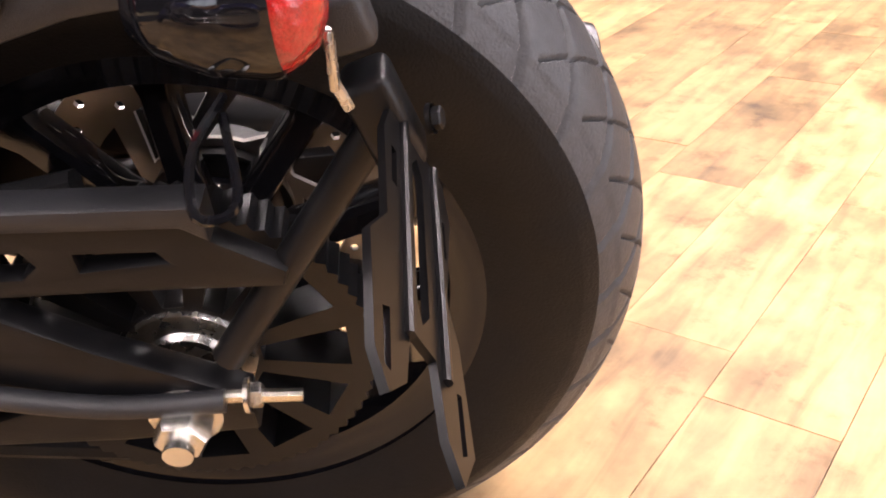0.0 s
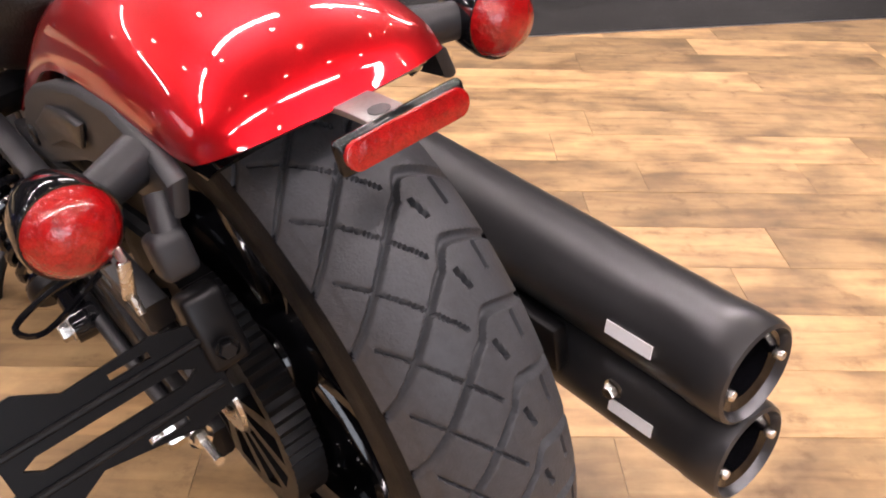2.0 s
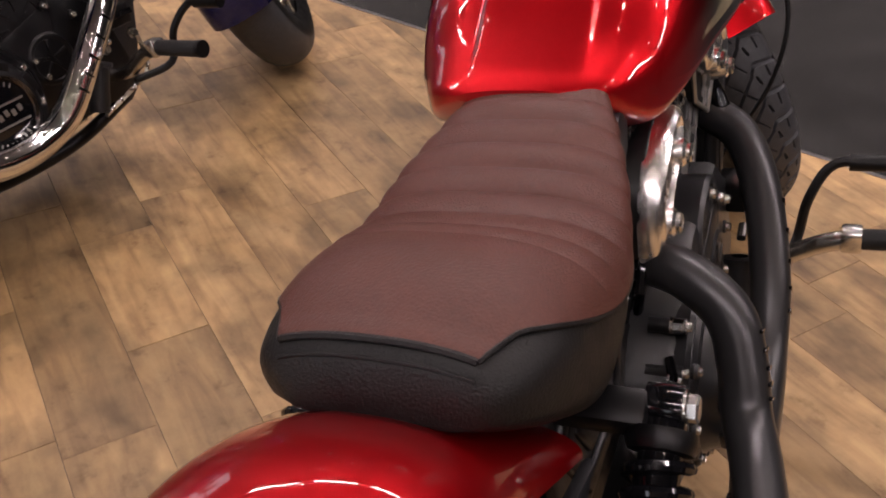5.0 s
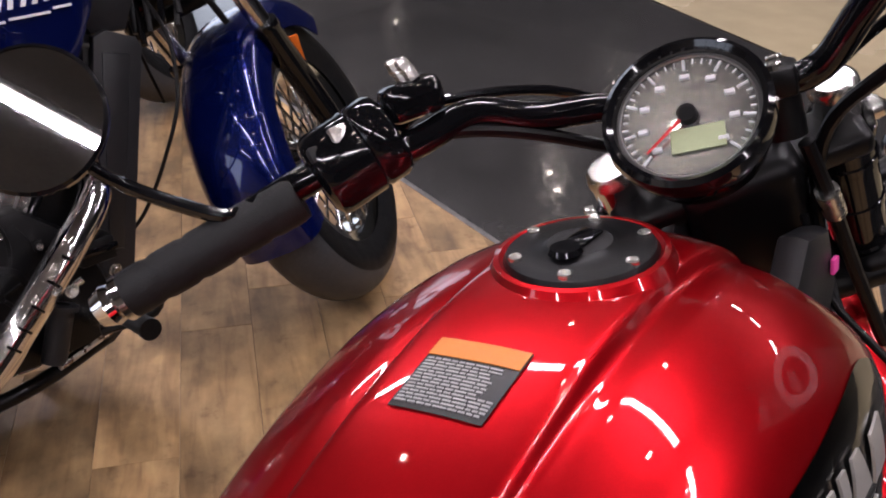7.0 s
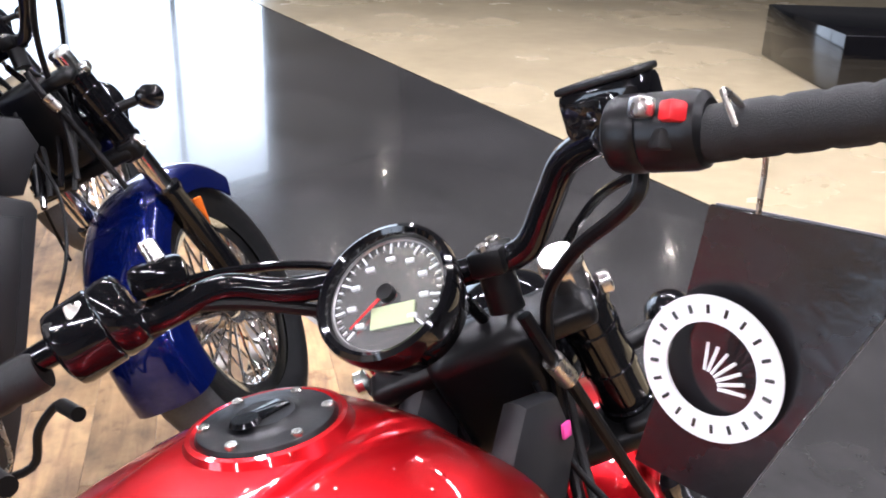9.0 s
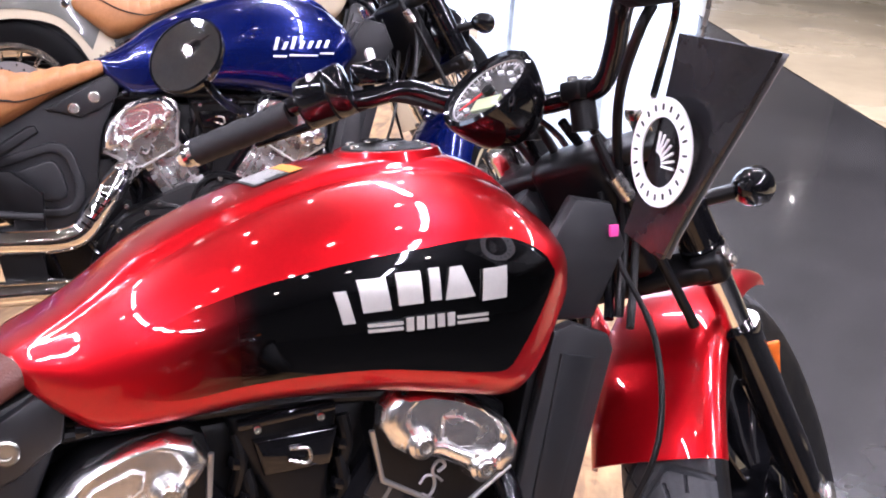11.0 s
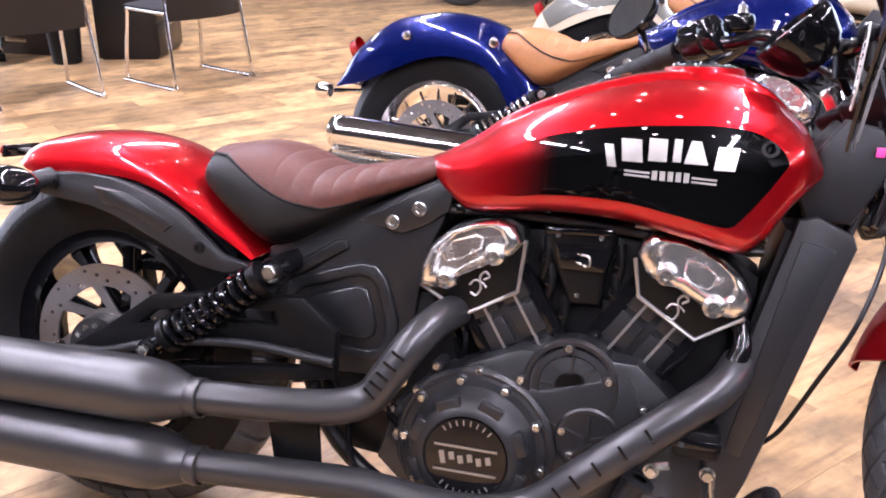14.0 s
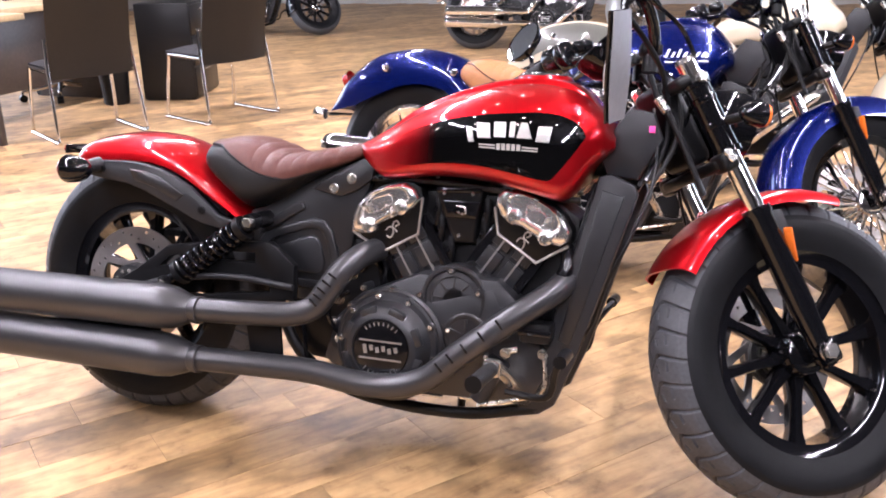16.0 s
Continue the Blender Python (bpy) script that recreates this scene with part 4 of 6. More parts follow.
def rear_end(root, st):
    """Swingarm, shocks, mudguard and lamps at the back."""
    wheel(root, "rear_wheel", R_AX, 0.335, 0.074, 0.212, st, right_disc=True, pulley=True)
    for s in (-1, 1):
        truss = plate([(0.46, 0.41), (0.40, 0.462), (0.26, 0.458), (0.13, 0.440), (0.04, 0.375), (-0.045, 0.325), (-0.045, 0.292), (0.04, 0.288), (0.20, 0.292), (0.46, 0.330)],
                      s * 0.122, s * 0.146, 0.004,
                      holes=[[(0.36, 0.435), (0.26, 0.432), (0.25, 0.412), (0.36, 0.412)], [(0.22, 0.428), (0.14, 0.415), (0.11, 0.39), (0.21, 0.402)],
                             [(0.40, 0.375), (0.17, 0.372), (0.06, 0.335), (0.12, 0.315), (0.40, 0.345)]])
        for q in truss.verts:
            k = min(max((0.46 - q.co.x) / 0.46, 0), 1.1)
            q.co += Vector((-0.018 * k, 0, -0.014 * k))
        sw = part("swingarm_side", truss, SATIN, root, "black cut-out swingarm side")
        if s > 0:
            ug = part("upper_guard", plate([(0.330, 0.498), (0.070, 0.473), (-0.068, 0.465), (-0.068, 0.445), (-0.108, 0.417), (-0.104, 0.405), (-0.012, 0.410), (0.070, 0.413), (0.330, 0.423)],
                                           0.128, 0.146, 0.004, holes=[[(0.090, 0.448), (0.040, 0.445), (0.035, 0.435), (0.045, 0.427), (0.090, 0.429)], [(0.010, 0.441), (-0.035, 0.438), (-0.040, 0.431), (0.010, 0.429)]]),
                      SATIN, sw, "black upper belt guard with slots")
            part("guard_lip", plate([(0.330, 0.506), (0.070, 0.480), (-0.070, 0.472), (-0.070, 0.447), (-0.055, 0.458), (0.070, 0.466), (0.330, 0.491)], 0.126, 0.151, 0.003), PLAST, ug)
        part("lower_rail", tube(smooth_path([(0.46, s * 0.150, 0.360), (0.30, s * 0.154, 0.372), (0.14, s * 0.155, 0.352), (0.03, s * 0.154, 0.322), (-0.050, s * 0.152, 0.316)], 5), 0.008, 12), PLAST, sw)
        part("axle_nut", hex_bolt((-0.020, s * 0.150, 0.300), (0, s, 0), 0.019, 0.022), BOLT, sw, "bare steel axle nut")
        part("axle_end", rod((-0.020, s * 0.15, 0.300), (-0.020, s * 0.182, 0.300), 0.010), BOLT, sw)
        part("adjuster", merge(rod((-0.050, s * 0.148, 0.316), (-0.100, s * 0.148, 0.312), 0.0045, 10), hex_bolt((-0.066, s * 0.148, 0.315), (-1, 0, 0), 0.009, 0.008)), BOLT, sw)
        top, bot = Vector((0.362, s * 0.168, 0.507)), Vector((0.132, s * 0.168, 0.346))
        d = bot - top
        sh = part("shock_absorber", tube([top + d * 0.05, top + d * 0.35, top + d * 0.36, bot], [0.019, 0.019, 0.012, 0.012], 18), GLOSS, root, "black coil-over shock absorber")
        part("spring", coil(top + d * 0.16, top + d * 0.82, 0.026, 0.0056, 9), st["spring"], sh)
        part("spring_seat", lathe([(0.014, 0.0), (0.031, 0.0), (0.033, 0.008), (0.031, 0.014), (0.014, 0.014)], top + d * 0.80, d, 24), SATIN, sh)
        part("spring_collar", lathe([(0.014, 0.0), (0.030, 0.0), (0.031, 0.010), (0.028, 0.018), (0.014, 0.02)], top + d * 0.08, d, 24), SATIN, sh)
        part("eye", lathe([(0.006, -0.016), (0.019, -0.016), (0.021, 0), (0.019, 0.016), (0.006, 0.016)], top, (0, 1, 0), 24), GLOSS, sh)
        part("eye", lathe([(0.006, -0.014), (0.017, -0.014), (0.018, 0), (0.017, 0.014), (0.006, 0.014)], bot, (0, 1, 0), 24), GLOSS, sh)
        part("shock_bolt", hex_bolt(top + Vector((0, s * 0.018, 0)), (0, s, 0), 0.0125, 0.010), BOLT, sh, "bright steel bolt")
        part("shock_bolt", hex_bolt(bot + Vector((0, s * 0.016, 0)), (0, s, 0), 0.010, 0.010), BOLT, sh)
    part("caliper", plate([(0.10, 0.30), (0.19, 0.315), (0.21, 0.36), (0.17, 0.395), (0.09, 0.37)], -0.112, -0.066, 0.006), SATIN, root, "black rear brake caliper")
    part("drive_belt", tube([(0.02, 0.088, 0.451), (0.45, 0.088, 0.385)], 0.010, 8), RUBBER, root)
    part("drive_belt", tube([(0.02, 0.088, 0.190), (0.45, 0.088, 0.265)], 0.010, 8), RUBBER, root)
    fd = part("rear_fender", arch(dense(st["rear_fender"]), 32, 2.25 if st["bobber"] else 2.8, mid=-0.002 if st["bobber"] else 0.0), st["paint"], root, st["fender_label"], smooth=60)
    if st.get("panel"):
        for side in (-1, 1):
            part("fender_panel", arch_panel(dense(st["rear_fender"])[5:-5], side), st["panel"], fd, "dark grey-green painted panel")
    if st["bobber"]:
        for s in (-1, 1):
            outline = [(-0.160, 0.614), (-0.132, 0.620), (-0.046, 0.628), (0.015, 0.624), (0.073, 0.612), (0.120, 0.596), (0.165, 0.573), (0.205, 0.541), (0.240, 0.512), (0.300, 0.496), (0.250, 0.478), (0.190, 0.488), (0.131, 0.513), (0.073, 0.538), (0.025, 0.558), (-0.023, 0.571), (-0.090, 0.578), (-0.160, 0.588)]
            def lean_in(bm):
                for v in bm.verts:
                    v.co.y -= s * max(v.co.z - 0.60, 0) * 0.50
                return bm
            ss = part("fender_strut", lean_in(plate(outline, s * 0.109, s * 0.123, 0.005)), PLAST, root, "satin black fender strut")
            part("strut_inlay", lean_in(plate([(-0.010, 0.606), (0.035, 0.603), (0.078, 0.593), (0.148, 0.553), (0.126, 0.536), (0.066, 0.564), (0.030, 0.575), (0.008, 0.578)], s * 0.121, s * 0.1265, 0.003)), MATTE, ss)
            for x, z in ((0.197, 0.519), (-0.095, 0.602)):
                part("strut_bolt", bolt_head((x, s * (0.1225 - max(z - 0.60, 0) * 0.5), z), (0, s, 0), 0.011, 0.004), SATIN, ss)
            bullet_lamp(root, (-0.134, s * 0.184 - 0.004, 0.602), (-0.105, s * 0.114, 0.612))
        # inner black mudflap and bright lamp bracket with the red reflector
        part("inner_fender", arch(dense([(-0.190, 0.630, -0.150, 0.598, 0.090), (-0.10, 0.655, -0.09, 0.606, 0.095), (0.04, 0.668, 0.03, 0.606, 0.096), (0.16, 0.625, 0.15, 0.566, 0.096), (0.27, 0.535, 0.24, 0.488, 0.096)]), 16, 2.6), GLOSS, root)
        br = part("lamp_bracket", plate([(-0.165, 0.628), (-0.222, 0.638), (-0.262, 0.642), (-0.262, 0.646), (-0.222, 0.643), (-0.165, 0.633)], -0.011, 0.017, 0.001), BRKT, root, "grey satin metal lamp bracket")
        part("bracket_hole", lathe([(0, 0.0004), (0.0075, 0.0004), (0.0075, -0.002)], (-0.243, 0.003, 0.6446), (0.075, 0, 1), 20), BLKPRINT, br)
        rb = part("reflector_holder", box(-0.266, 0.003, 0.641, 0.009, 0.097, 0.024, 0.004, rot=(0, 10, 0), seg=3), GLOSS, root)
        part("reflector", plate_y(-0.2725, 0.003, 0.642, 0.0925, 0.0195), REDLENS, rb, "red rectangular rear reflector")
        # number-plate holder on the side
        u = Vector((0.0, 0.180, -0.001))
        v = Vector((-0.028, -0.003, -0.069))
        o = Vector((-0.174, 0.141, 0.527))
        outline = [(0.0, 0.10), (0.16, 0.0), (0.52, 0.04), (0.66, -0.16), (1.0, -0.10), (1.08, 0.05), (1.0, 0.24), (0.82, 0.30), (0.82, 0.62), (1.02, 0.72), (1.10, 0.90), (0.98, 1.08), (0.66, 0.98), (0.54, 0.84), (0.16, 1.0), (0.0, 0.92)]
        slots = [[(0.14, 0.40), (0.70, 0.40), (0.76, 0.46), (0.70, 0.56), (0.14, 0.56), (0.08, 0.48)], [(0.86, -0.02), (1.02, 0.00), (1.02, 0.07), (0.84, 0.06)],
                 [(0.84, 0.88), (1.02, 0.90), (1.00, 0.97), (0.83, 0.95)], [(0.2, 0.10), (0.36, 0.10), (0.36, 0.17), (0.2, 0.17)], [(0.2, 0.82), (0.36, 0.82), (0.36, 0.89), (0.2, 0.89)]]
        bm = plate(outline, -0.002, 0.002, holes=slots)
        nrm = u.cross(v).normalized()
        bm.transform(Matrix(((u.x, nrm.x, v.x, o.x), (u.y, nrm.y, v.y, o.y), (u.z, nrm.z, v.z, o.z), (0, 0, 0, 1))))
        bmesh.ops.recalc_face_normals(bm, faces=bm.faces[:])
        ph = part("plate_holder", bm, HOLDER, root, "gloss black slotted number plate holder")
        for q in (0.26, 0.72):
            part("stiffening_rib", rod(o + u * 0.02 + v * q + nrm * 0.003, o + u * 0.86 + v * q + nrm * 0.003, 0.0028, 8), SATIN, ph)
        part("holder_arm", merge(box(-0.174, 0.130, 0.508, 0.028, 0.032, 0.060, 0.006, rot=(0, 18, 0), seg=3),
                                 tube(smooth_path([(-0.17, 0.124, 0.50), (-0.12, 0.130, 0.43), (-0.055, 0.136, 0.34)], 5), 0.011, 12)), SATIN, ph)
        part("holder_block", merge(box(-0.160, 0.133, 0.568, 0.028, 0.027, 0.034, 0.007, rot=(0, 14, 0), seg=3), rod((-0.140, 0.122, 0.600), (-0.158, 0.130, 0.578), 0.010, 14)), PLAST, ph, "grey plastic joint block")
        part("holder_bolt", hex_bolt((-0.200, 0.132, 0.505), (-1, 0.2, 0.2), 0.0065, 0.005), SATIN, ph)
        part("lead_clip", merge(box(-0.155, 0.165, 0.562, 0.005, 0.010, 0.030, 0.002, rot=(12, 0, 0)), rod((-0.155, 0.162, 0.574), (-0.128, 0.160, 0.590), 0.003, 8), rod((-0.155, 0.166, 0.550), (-0.160, 0.166, 0.536), 0.003, 8)), STEEL, ph)
        part("wire_loop", tube(smooth_path([(-0.10, 0.16, 0.545), (-0.09, 0.20, 0.540), (-0.095, 0.235, 0.530), (-0.11, 0.22, 0.525), (-0.10, 0.17, 0.540)], 5), 0.0025, 6), GLOSS, ph)
    else:
        for s in (-1, 1):
            for x, z in ((-0.122, 0.648), (0.170, 0.643)):
                part("fender_bolt", bolt_head((x, s * 0.108, z), (0, s, 0), 0.014, 0.006), CHROME, root)
            part("turn_signal", lathe([(0, 0.03), (0.02, 0.025), (0.026, 0), (0.024, -0.02), (0, -0.03)], (-0.385, s * 0.15, 0.455), (1, 0, 0), 24), CHROME, root, "chrome turn signal")
            part("signal_bar", rod((-0.37, 0, 0.455), (-0.37, s * 0.14, 0.455), 0.009), CHROME, root)
        part("tail_light", lathe([(0, -0.035), (0.03, -0.03), (0.038, 0)], (-0.340, 0, 0.60), (1, 0, 0.4), 24), REDLENS, root, "red round tail light")


def body(root, st):
    """Tank, seat, side covers, frame, radiator."""
    tk = part("fuel_tank", tank_mesh(), st["paint"], root, st["tank_label"], smooth=40)
    if st["bobber"]:
        for s in (-1, 1):
            part("side_panel", side_patch(0.655, 1.114, lambda x: lerp_table(PANEL_TOP, x), lambda x: lerp_table(PANEL_BOT, x), s, 0.0012), FADE, tk,
                 "black side panel that fades into red", smooth=60)
            # raised name as six plain blocks on an arc, with a double bar and small blocks below
            for x0, x1, zc, w0, w1 in ((0.878, 0.871, 0.731, 0.012, 0.012), (0.906, 0.902, 0.740, 0.028, 0.028), (0.940, 0.939, 0.743, 0.025, 0.025),
                                       (0.966, 0.966, 0.744, 0.011, 0.011), (0.992, 0.990, 0.743, 0.032, 0.013), (1.030, 1.034, 0.737, 0.028, 0.028)):
                part("name_block", bar_patch(x0, zc - 0.0155, x1, zc + 0.0155, w0, w1, s, 0.003), SILVER, tk, "raised silver block of the maker's name")
            for x0, x1 in ((0.896, 0.931), (0.988, 1.022)):
                for dz in (0.0, -0.0055):
                    rows = [[(x, TANK_MID + s * (tank_side(x, z + q) + 0.003), z + q) for q in (-0.0014, 0.0014)] for x, z in ((x0 + (x1 - x0) * i / 4, 0.7115 + dz - 0.03 * (x0 + (x1 - x0) * i / 4 - 0.896)) for i in range(5))]
                    part("name_bar", shell(loft(rows, close_ends=False, wrap=False), 0.002 * s), SILVER, tk)
            for k in range(5):
                x = 0.938 + 0.0108 * k
                part("name_block", bar_patch(x, 0.7015, x, 0.7145, 0.0075, 0.0075, s, 0.003), SILVER, tk)
        # caution label on the top
        def roof_patch(x0, x1, y0, y1, lift, m, label=""):
            rows = [[(x0 + (x1 - x0) * i / 6 + (yy - 0.012) * -0.10, yy, tank_roof(x0 + (x1 - x0) * i / 6 + (yy - 0.012) * -0.10, yy) + lift) for yy in (y0 + (y1 - y0) * j / 8 for j in range(9))] for i in range(7)]
            return part("label_print", shell(loft(rows, close_ends=False, wrap=False), -0.0006), m, tk, label)
        roof_patch(0.824, 0.878, -0.020, 0.043, 0.0010, BLKPRINT, "black and orange warning label")
        roof_patch(0.8635, 0.8775, -0.0195, 0.0425, 0.0019, ORANGE)
        rnd = random.Random(4)
        for k in range(14):
            x = 0.8600 - 0.0025 * k
            y = 0.041
            while y > (-0.006 if k < 9 else -0.017):
                w = rnd.uniform(0.003, 0.009)
                roof_patch(x, x + 0.0014, max(y - w, -0.018), y, 0.0018, GREYPRINT)
                y -= w + 0.0013
    if not st["bobber"] and st["script"]:
        for s in (-1, 1):
            for k in range(7):
                x = 0.968 + 0.019 * k
                h = 0.018 if k in (0, 2) else 0.011
                part("name_block", bar_patch(x - 0.004, 0.722 + 0.001 * k, x + 0.004, 0.722 + h * 1.5 + 0.001 * k, 0.008, 0.008, s, 0.003), WHITE, tk, "white block of the maker's name")
            for x0, x1 in ((0.960, 0.990), (0.996, 1.060), (1.066, 1.098)):
                rows = [[(x, TANK_MID + s * (tank_side(x, z + q) + 0.003), z + q) for q in (-0.002, 0.002)] for x, z in ((x0 + (x1 - x0) * i / 4, 0.708 + 0.07 * (x0 - 0.96)) for i in range(5))]
                part("name_bar", shell(loft(rows, close_ends=False, wrap=False), 0.002 * s), WHITE, tk)
    # filler cap
    fc = Vector((0.988, 0.012, tank_roof(0.988, 0.0) - 0.004))
    tl = Vector((-0.02, 0, 1)).normalized()
    part("cap_surround", lathe([(0.052, 0.004), (0.055, 0.0065), (0.059, 0.0055), (0.064, -0.004)], fc, tl, 56), st["paint"], tk)
    cp = part("filler_cap", lathe([(0.0, 0.013), (0.022, 0.013), (0.026, 0.010), (0.040, 0.0095), (0.050, 0.008), (0.053, 0.003), (0.053, -0.01)], fc, tl, 56), SATIN, tk, "black bolted filler cap")
    part("key_flap", box(fc.x, fc.y, fc.z + 0.0135, 0.036, 0.016, 0.004, 0.0015), GLOSS, cp)
    part("key_cover", lathe([(0, 0.0165), (0.010, 0.0165), (0.012, 0.013)], fc + Vector((-0.018, 0, 0)), tl, 20), GLOSS, cp)
    for k in range(6):
        a = radians(60 * k + 18)
        part("cap_bolt", bolt_head(fc + Vector((0.0445 * math.cos(a), 0.0445 * math.sin(a), 0.0085)), tl, 0.0048, 0.003, 10), BOLT, cp)

    # seat: black shell with a ribbed leather top
    s_top = [(0.182, 0.636), (0.196, 0.676), (0.225, 0.686), (0.262, 0.693), (0.307, 0.691), (0.345, 0.679), (0.391, 0.662), (0.430, 0.660), (0.490, 0.672), (0.560, 0.686), (0.612, 0.700)]
    s_bot = [(0.182, 0.630), (0.196, 0.615), (0.225, 0.590), (0.262, 0.560), (0.307, 0.528), (0.345, 0.532), (0.391, 0.556), (0.430, 0.580), (0.490, 0.616), (0.560, 0.650), (0.612, 0.676)]
    s_w = [(0.182, 0.066), (0.196, 0.098), (0.225, 0.117), (0.262, 0.127), (0.307, 0.132), (0.345, 0.133), (0.391, 0.130), (0.430, 0.122), (0.490, 0.106), (0.560, 0.080), (0.612, 0.058)]

    INSERT = [(0.19, 52), (0.235, 47), (0.255, 36), (0.28, 26), (0.33, 15), (0.40, 3), (0.50, -18), (0.62, -42)]

    def seat_ring(x, grow, upper):
        zt, zb, w = lerp_table(s_top, x), lerp_table(s_bot, x), lerp_table(s_w, x)
        ring = []
        n = 44
        a0 = radians(lerp_table(INSERT, x))
        for k in range(n + (1 if upper else 0)):
            a = a0 + (math.pi - 2 * a0) * k / n if upper else 2 * math.pi * k / n
            c, sn = math.cos(a), math.sin(a)
            zc = zb + (zt - zb) * 0.42
            y = -0.006 + w * math.copysign(abs(c) ** 0.72, c)
            z = zc + ((zt - zc) if sn > 0 else (zc - zb)) * math.copysign(abs(sn) ** 0.72, sn)
            if upper:
                rib = 0.0045 * abs(math.sin((x - 0.335) * math.pi / 0.034)) ** 0.6 if 0.335 < x < 0.573 else 0.0025
                out = grow + 0.0016 + rib * max(0.0, min(1.0, min(a - a0, math.pi - a0 - a) / 0.6))
                y, z = y + out * c, z + out * sn
            ring.append((x, y, z))
        return ring

    st_ob = part("seat", loft([seat_ring(0.182 + 0.43 * i / 40, 0, False) for i in range(41)]), st["seat_side"], root, st["seat_label"], smooth=60)
    part("seat_cover", shell(loft([seat_ring(0.204 + 0.400 * i / 170, 0.0, True) for i in range(171)], close_ends=False, wrap=False), -0.003), st["seat_top"], st_ob, st["seat_top_label"], smooth=60)
    for e in (0, -1):
        part("seam", tube([Vector(seat_ring(0.204 + 0.396 * i / 60, 0.001, True)[e]) for i in range(61)], 0.0026, 6), BLKLTH, st_ob)
    rear = seat_ring(0.204, 0.001, True)
    part("seam", tube([Vector(p) for p in rear], 0.0032, 6), BLKLTH, st_ob)
    part("seam", tube([Vector(p) + Vector((-0.009, 0, -0.010)) for p in rear], 0.0016, 6), BLKLTH, st_ob)
    # side covers and frame
    for s in (-1, 1):
        y0 = s * 0.075
        fr = part("frame_plate", plate([(0.300, 0.520), (0.340, 0.548), (0.600, 0.666), (0.625, 0.656), (0.612, 0.600), (0.585, 0.540), (0.565, 0.40), (0.548, 0.345), (0.50, 0.322), (0.40, 0.318), (0.318, 0.380), (0.308, 0.48)], s * 0.050, y0, 0.006), st["cover"], root, "matte black side cover with raised frames")
        part("cover_frame", plate([(0.328, 0.451), (0.350, 0.478), (0.474, 0.517), (0.503, 0.513), (0.522, 0.492), (0.543, 0.425), (0.543, 0.388), (0.528, 0.362), (0.498, 0.348), (0.385, 0.350)], s * 0.070, s * 0.083, 0.005,
                                  holes=[[(0.356, 0.447), (0.372, 0.462), (0.470, 0.494), (0.492, 0.490), (0.504, 0.476), (0.521, 0.422), (0.520, 0.392), (0.510, 0.376), (0.492, 0.368), (0.398, 0.370)]], seg=3), st["cover"], fr)
        part("cover_boss", plate([(0.375, 0.442), (0.390, 0.452), (0.468, 0.477), (0.484, 0.472), (0.494, 0.455), (0.505, 0.414), (0.502, 0.394), (0.488, 0.384), (0.408, 0.386)], s * 0.070, s * 0.081, 0.006, seg=3), st["cover"], fr)
        part("cover_strip", plate([(0.330, 0.486), (0.430, 0.552), (0.446, 0.553), (0.452, 0.538), (0.345, 0.470), (0.332, 0.470)], s * 0.072, s * 0.083, 0.005, seg=3), st["cover"], fr)
        part("frame_spar", plate([(0.470, 0.588), (0.600, 0.662), (0.630, 0.660), (0.622, 0.616), (0.585, 0.590), (0.545, 0.572)], s * 0.068, s * 0.087, 0.005), st["cover"], fr)
        for x, z in ((0.529, 0.591), (0.573, 0.616)):
            part("frame_bolt", bolt_head((x, s * 0.087, z), (0, s, 0), 0.0125, 0.006, 16), BOLT, fr, "bright dished bolt")
        part("shock_mount", box(0.350, s * 0.112, 0.506, 0.036, 0.09, 0.036, 0.008, rot=(0, -25, 0)), SATIN, fr)
        rd = [(1.140, 0.655), (1.165, 0.662), (1.215, 0.640), (1.222, 0.622), (1.180, 0.48), (1.112, 0.250), (1.074, 0.152), (1.04, 0.128), (0.990, 0.132), (1.000, 0.165), (1.052, 0.313), (1.10, 0.50)]
        rs = part("radiator_side", plate(rd, s * 0.084, s * 0.104, 0.006), PLAST, root, "matte black radiator side frame")
        part("side_groove", plate([(1.148, 0.628), (1.195, 0.616), (1.10, 0.29), (1.075, 0.30)], s * 0.102, s * 0.107, 0.003), MATTE, rs)
        hd = [(1.13, 0.70), (1.165, 0.765), (1.19, 0.800), (1.240, 0.790), (1.262, 0.735), (1.215, 0.650), (1.15, 0.655)]
        part("head_shroud", plate(hd, s * 0.042, s * 0.072, 0.010), PLAST, root, "matte black steering-head shroud")
    part("radiator_core", plate([(1.125, 0.64), (1.20, 0.625), (1.10, 0.26), (1.04, 0.27)], -0.086, 0.086, 0.004), SATIN, root, "black radiator core")
    part("backbone", tube([(0.30, 0, 0.52), (0.62, 0, 0.62), (1.16, 0, 0.70)], 0.05, 14), SATIN, root)
    for s in (-1, 1):
        part("belly_rail", tube(smooth_path([(1.04, s * 0.09, 0.14), (0.85, s * 0.10, 0.105), (0.60, s * 0.10, 0.12), (0.45, s * 0.09, 0.20), (0.38, s * 0.08, 0.33)], 5), 0.014, 12), SATIN, root)
        pg = part("footpeg", rod((0.985, s * 0.31, 0.275), (0.985, s * 0.425, 0.275), 0.0155, 16), GRIPR, root, "black rubber footpeg")
        part("peg_cap", rod((0.985, s * 0.422, 0.275), (0.985, s * 0.432, 0.275), 0.017), SATIN, pg)
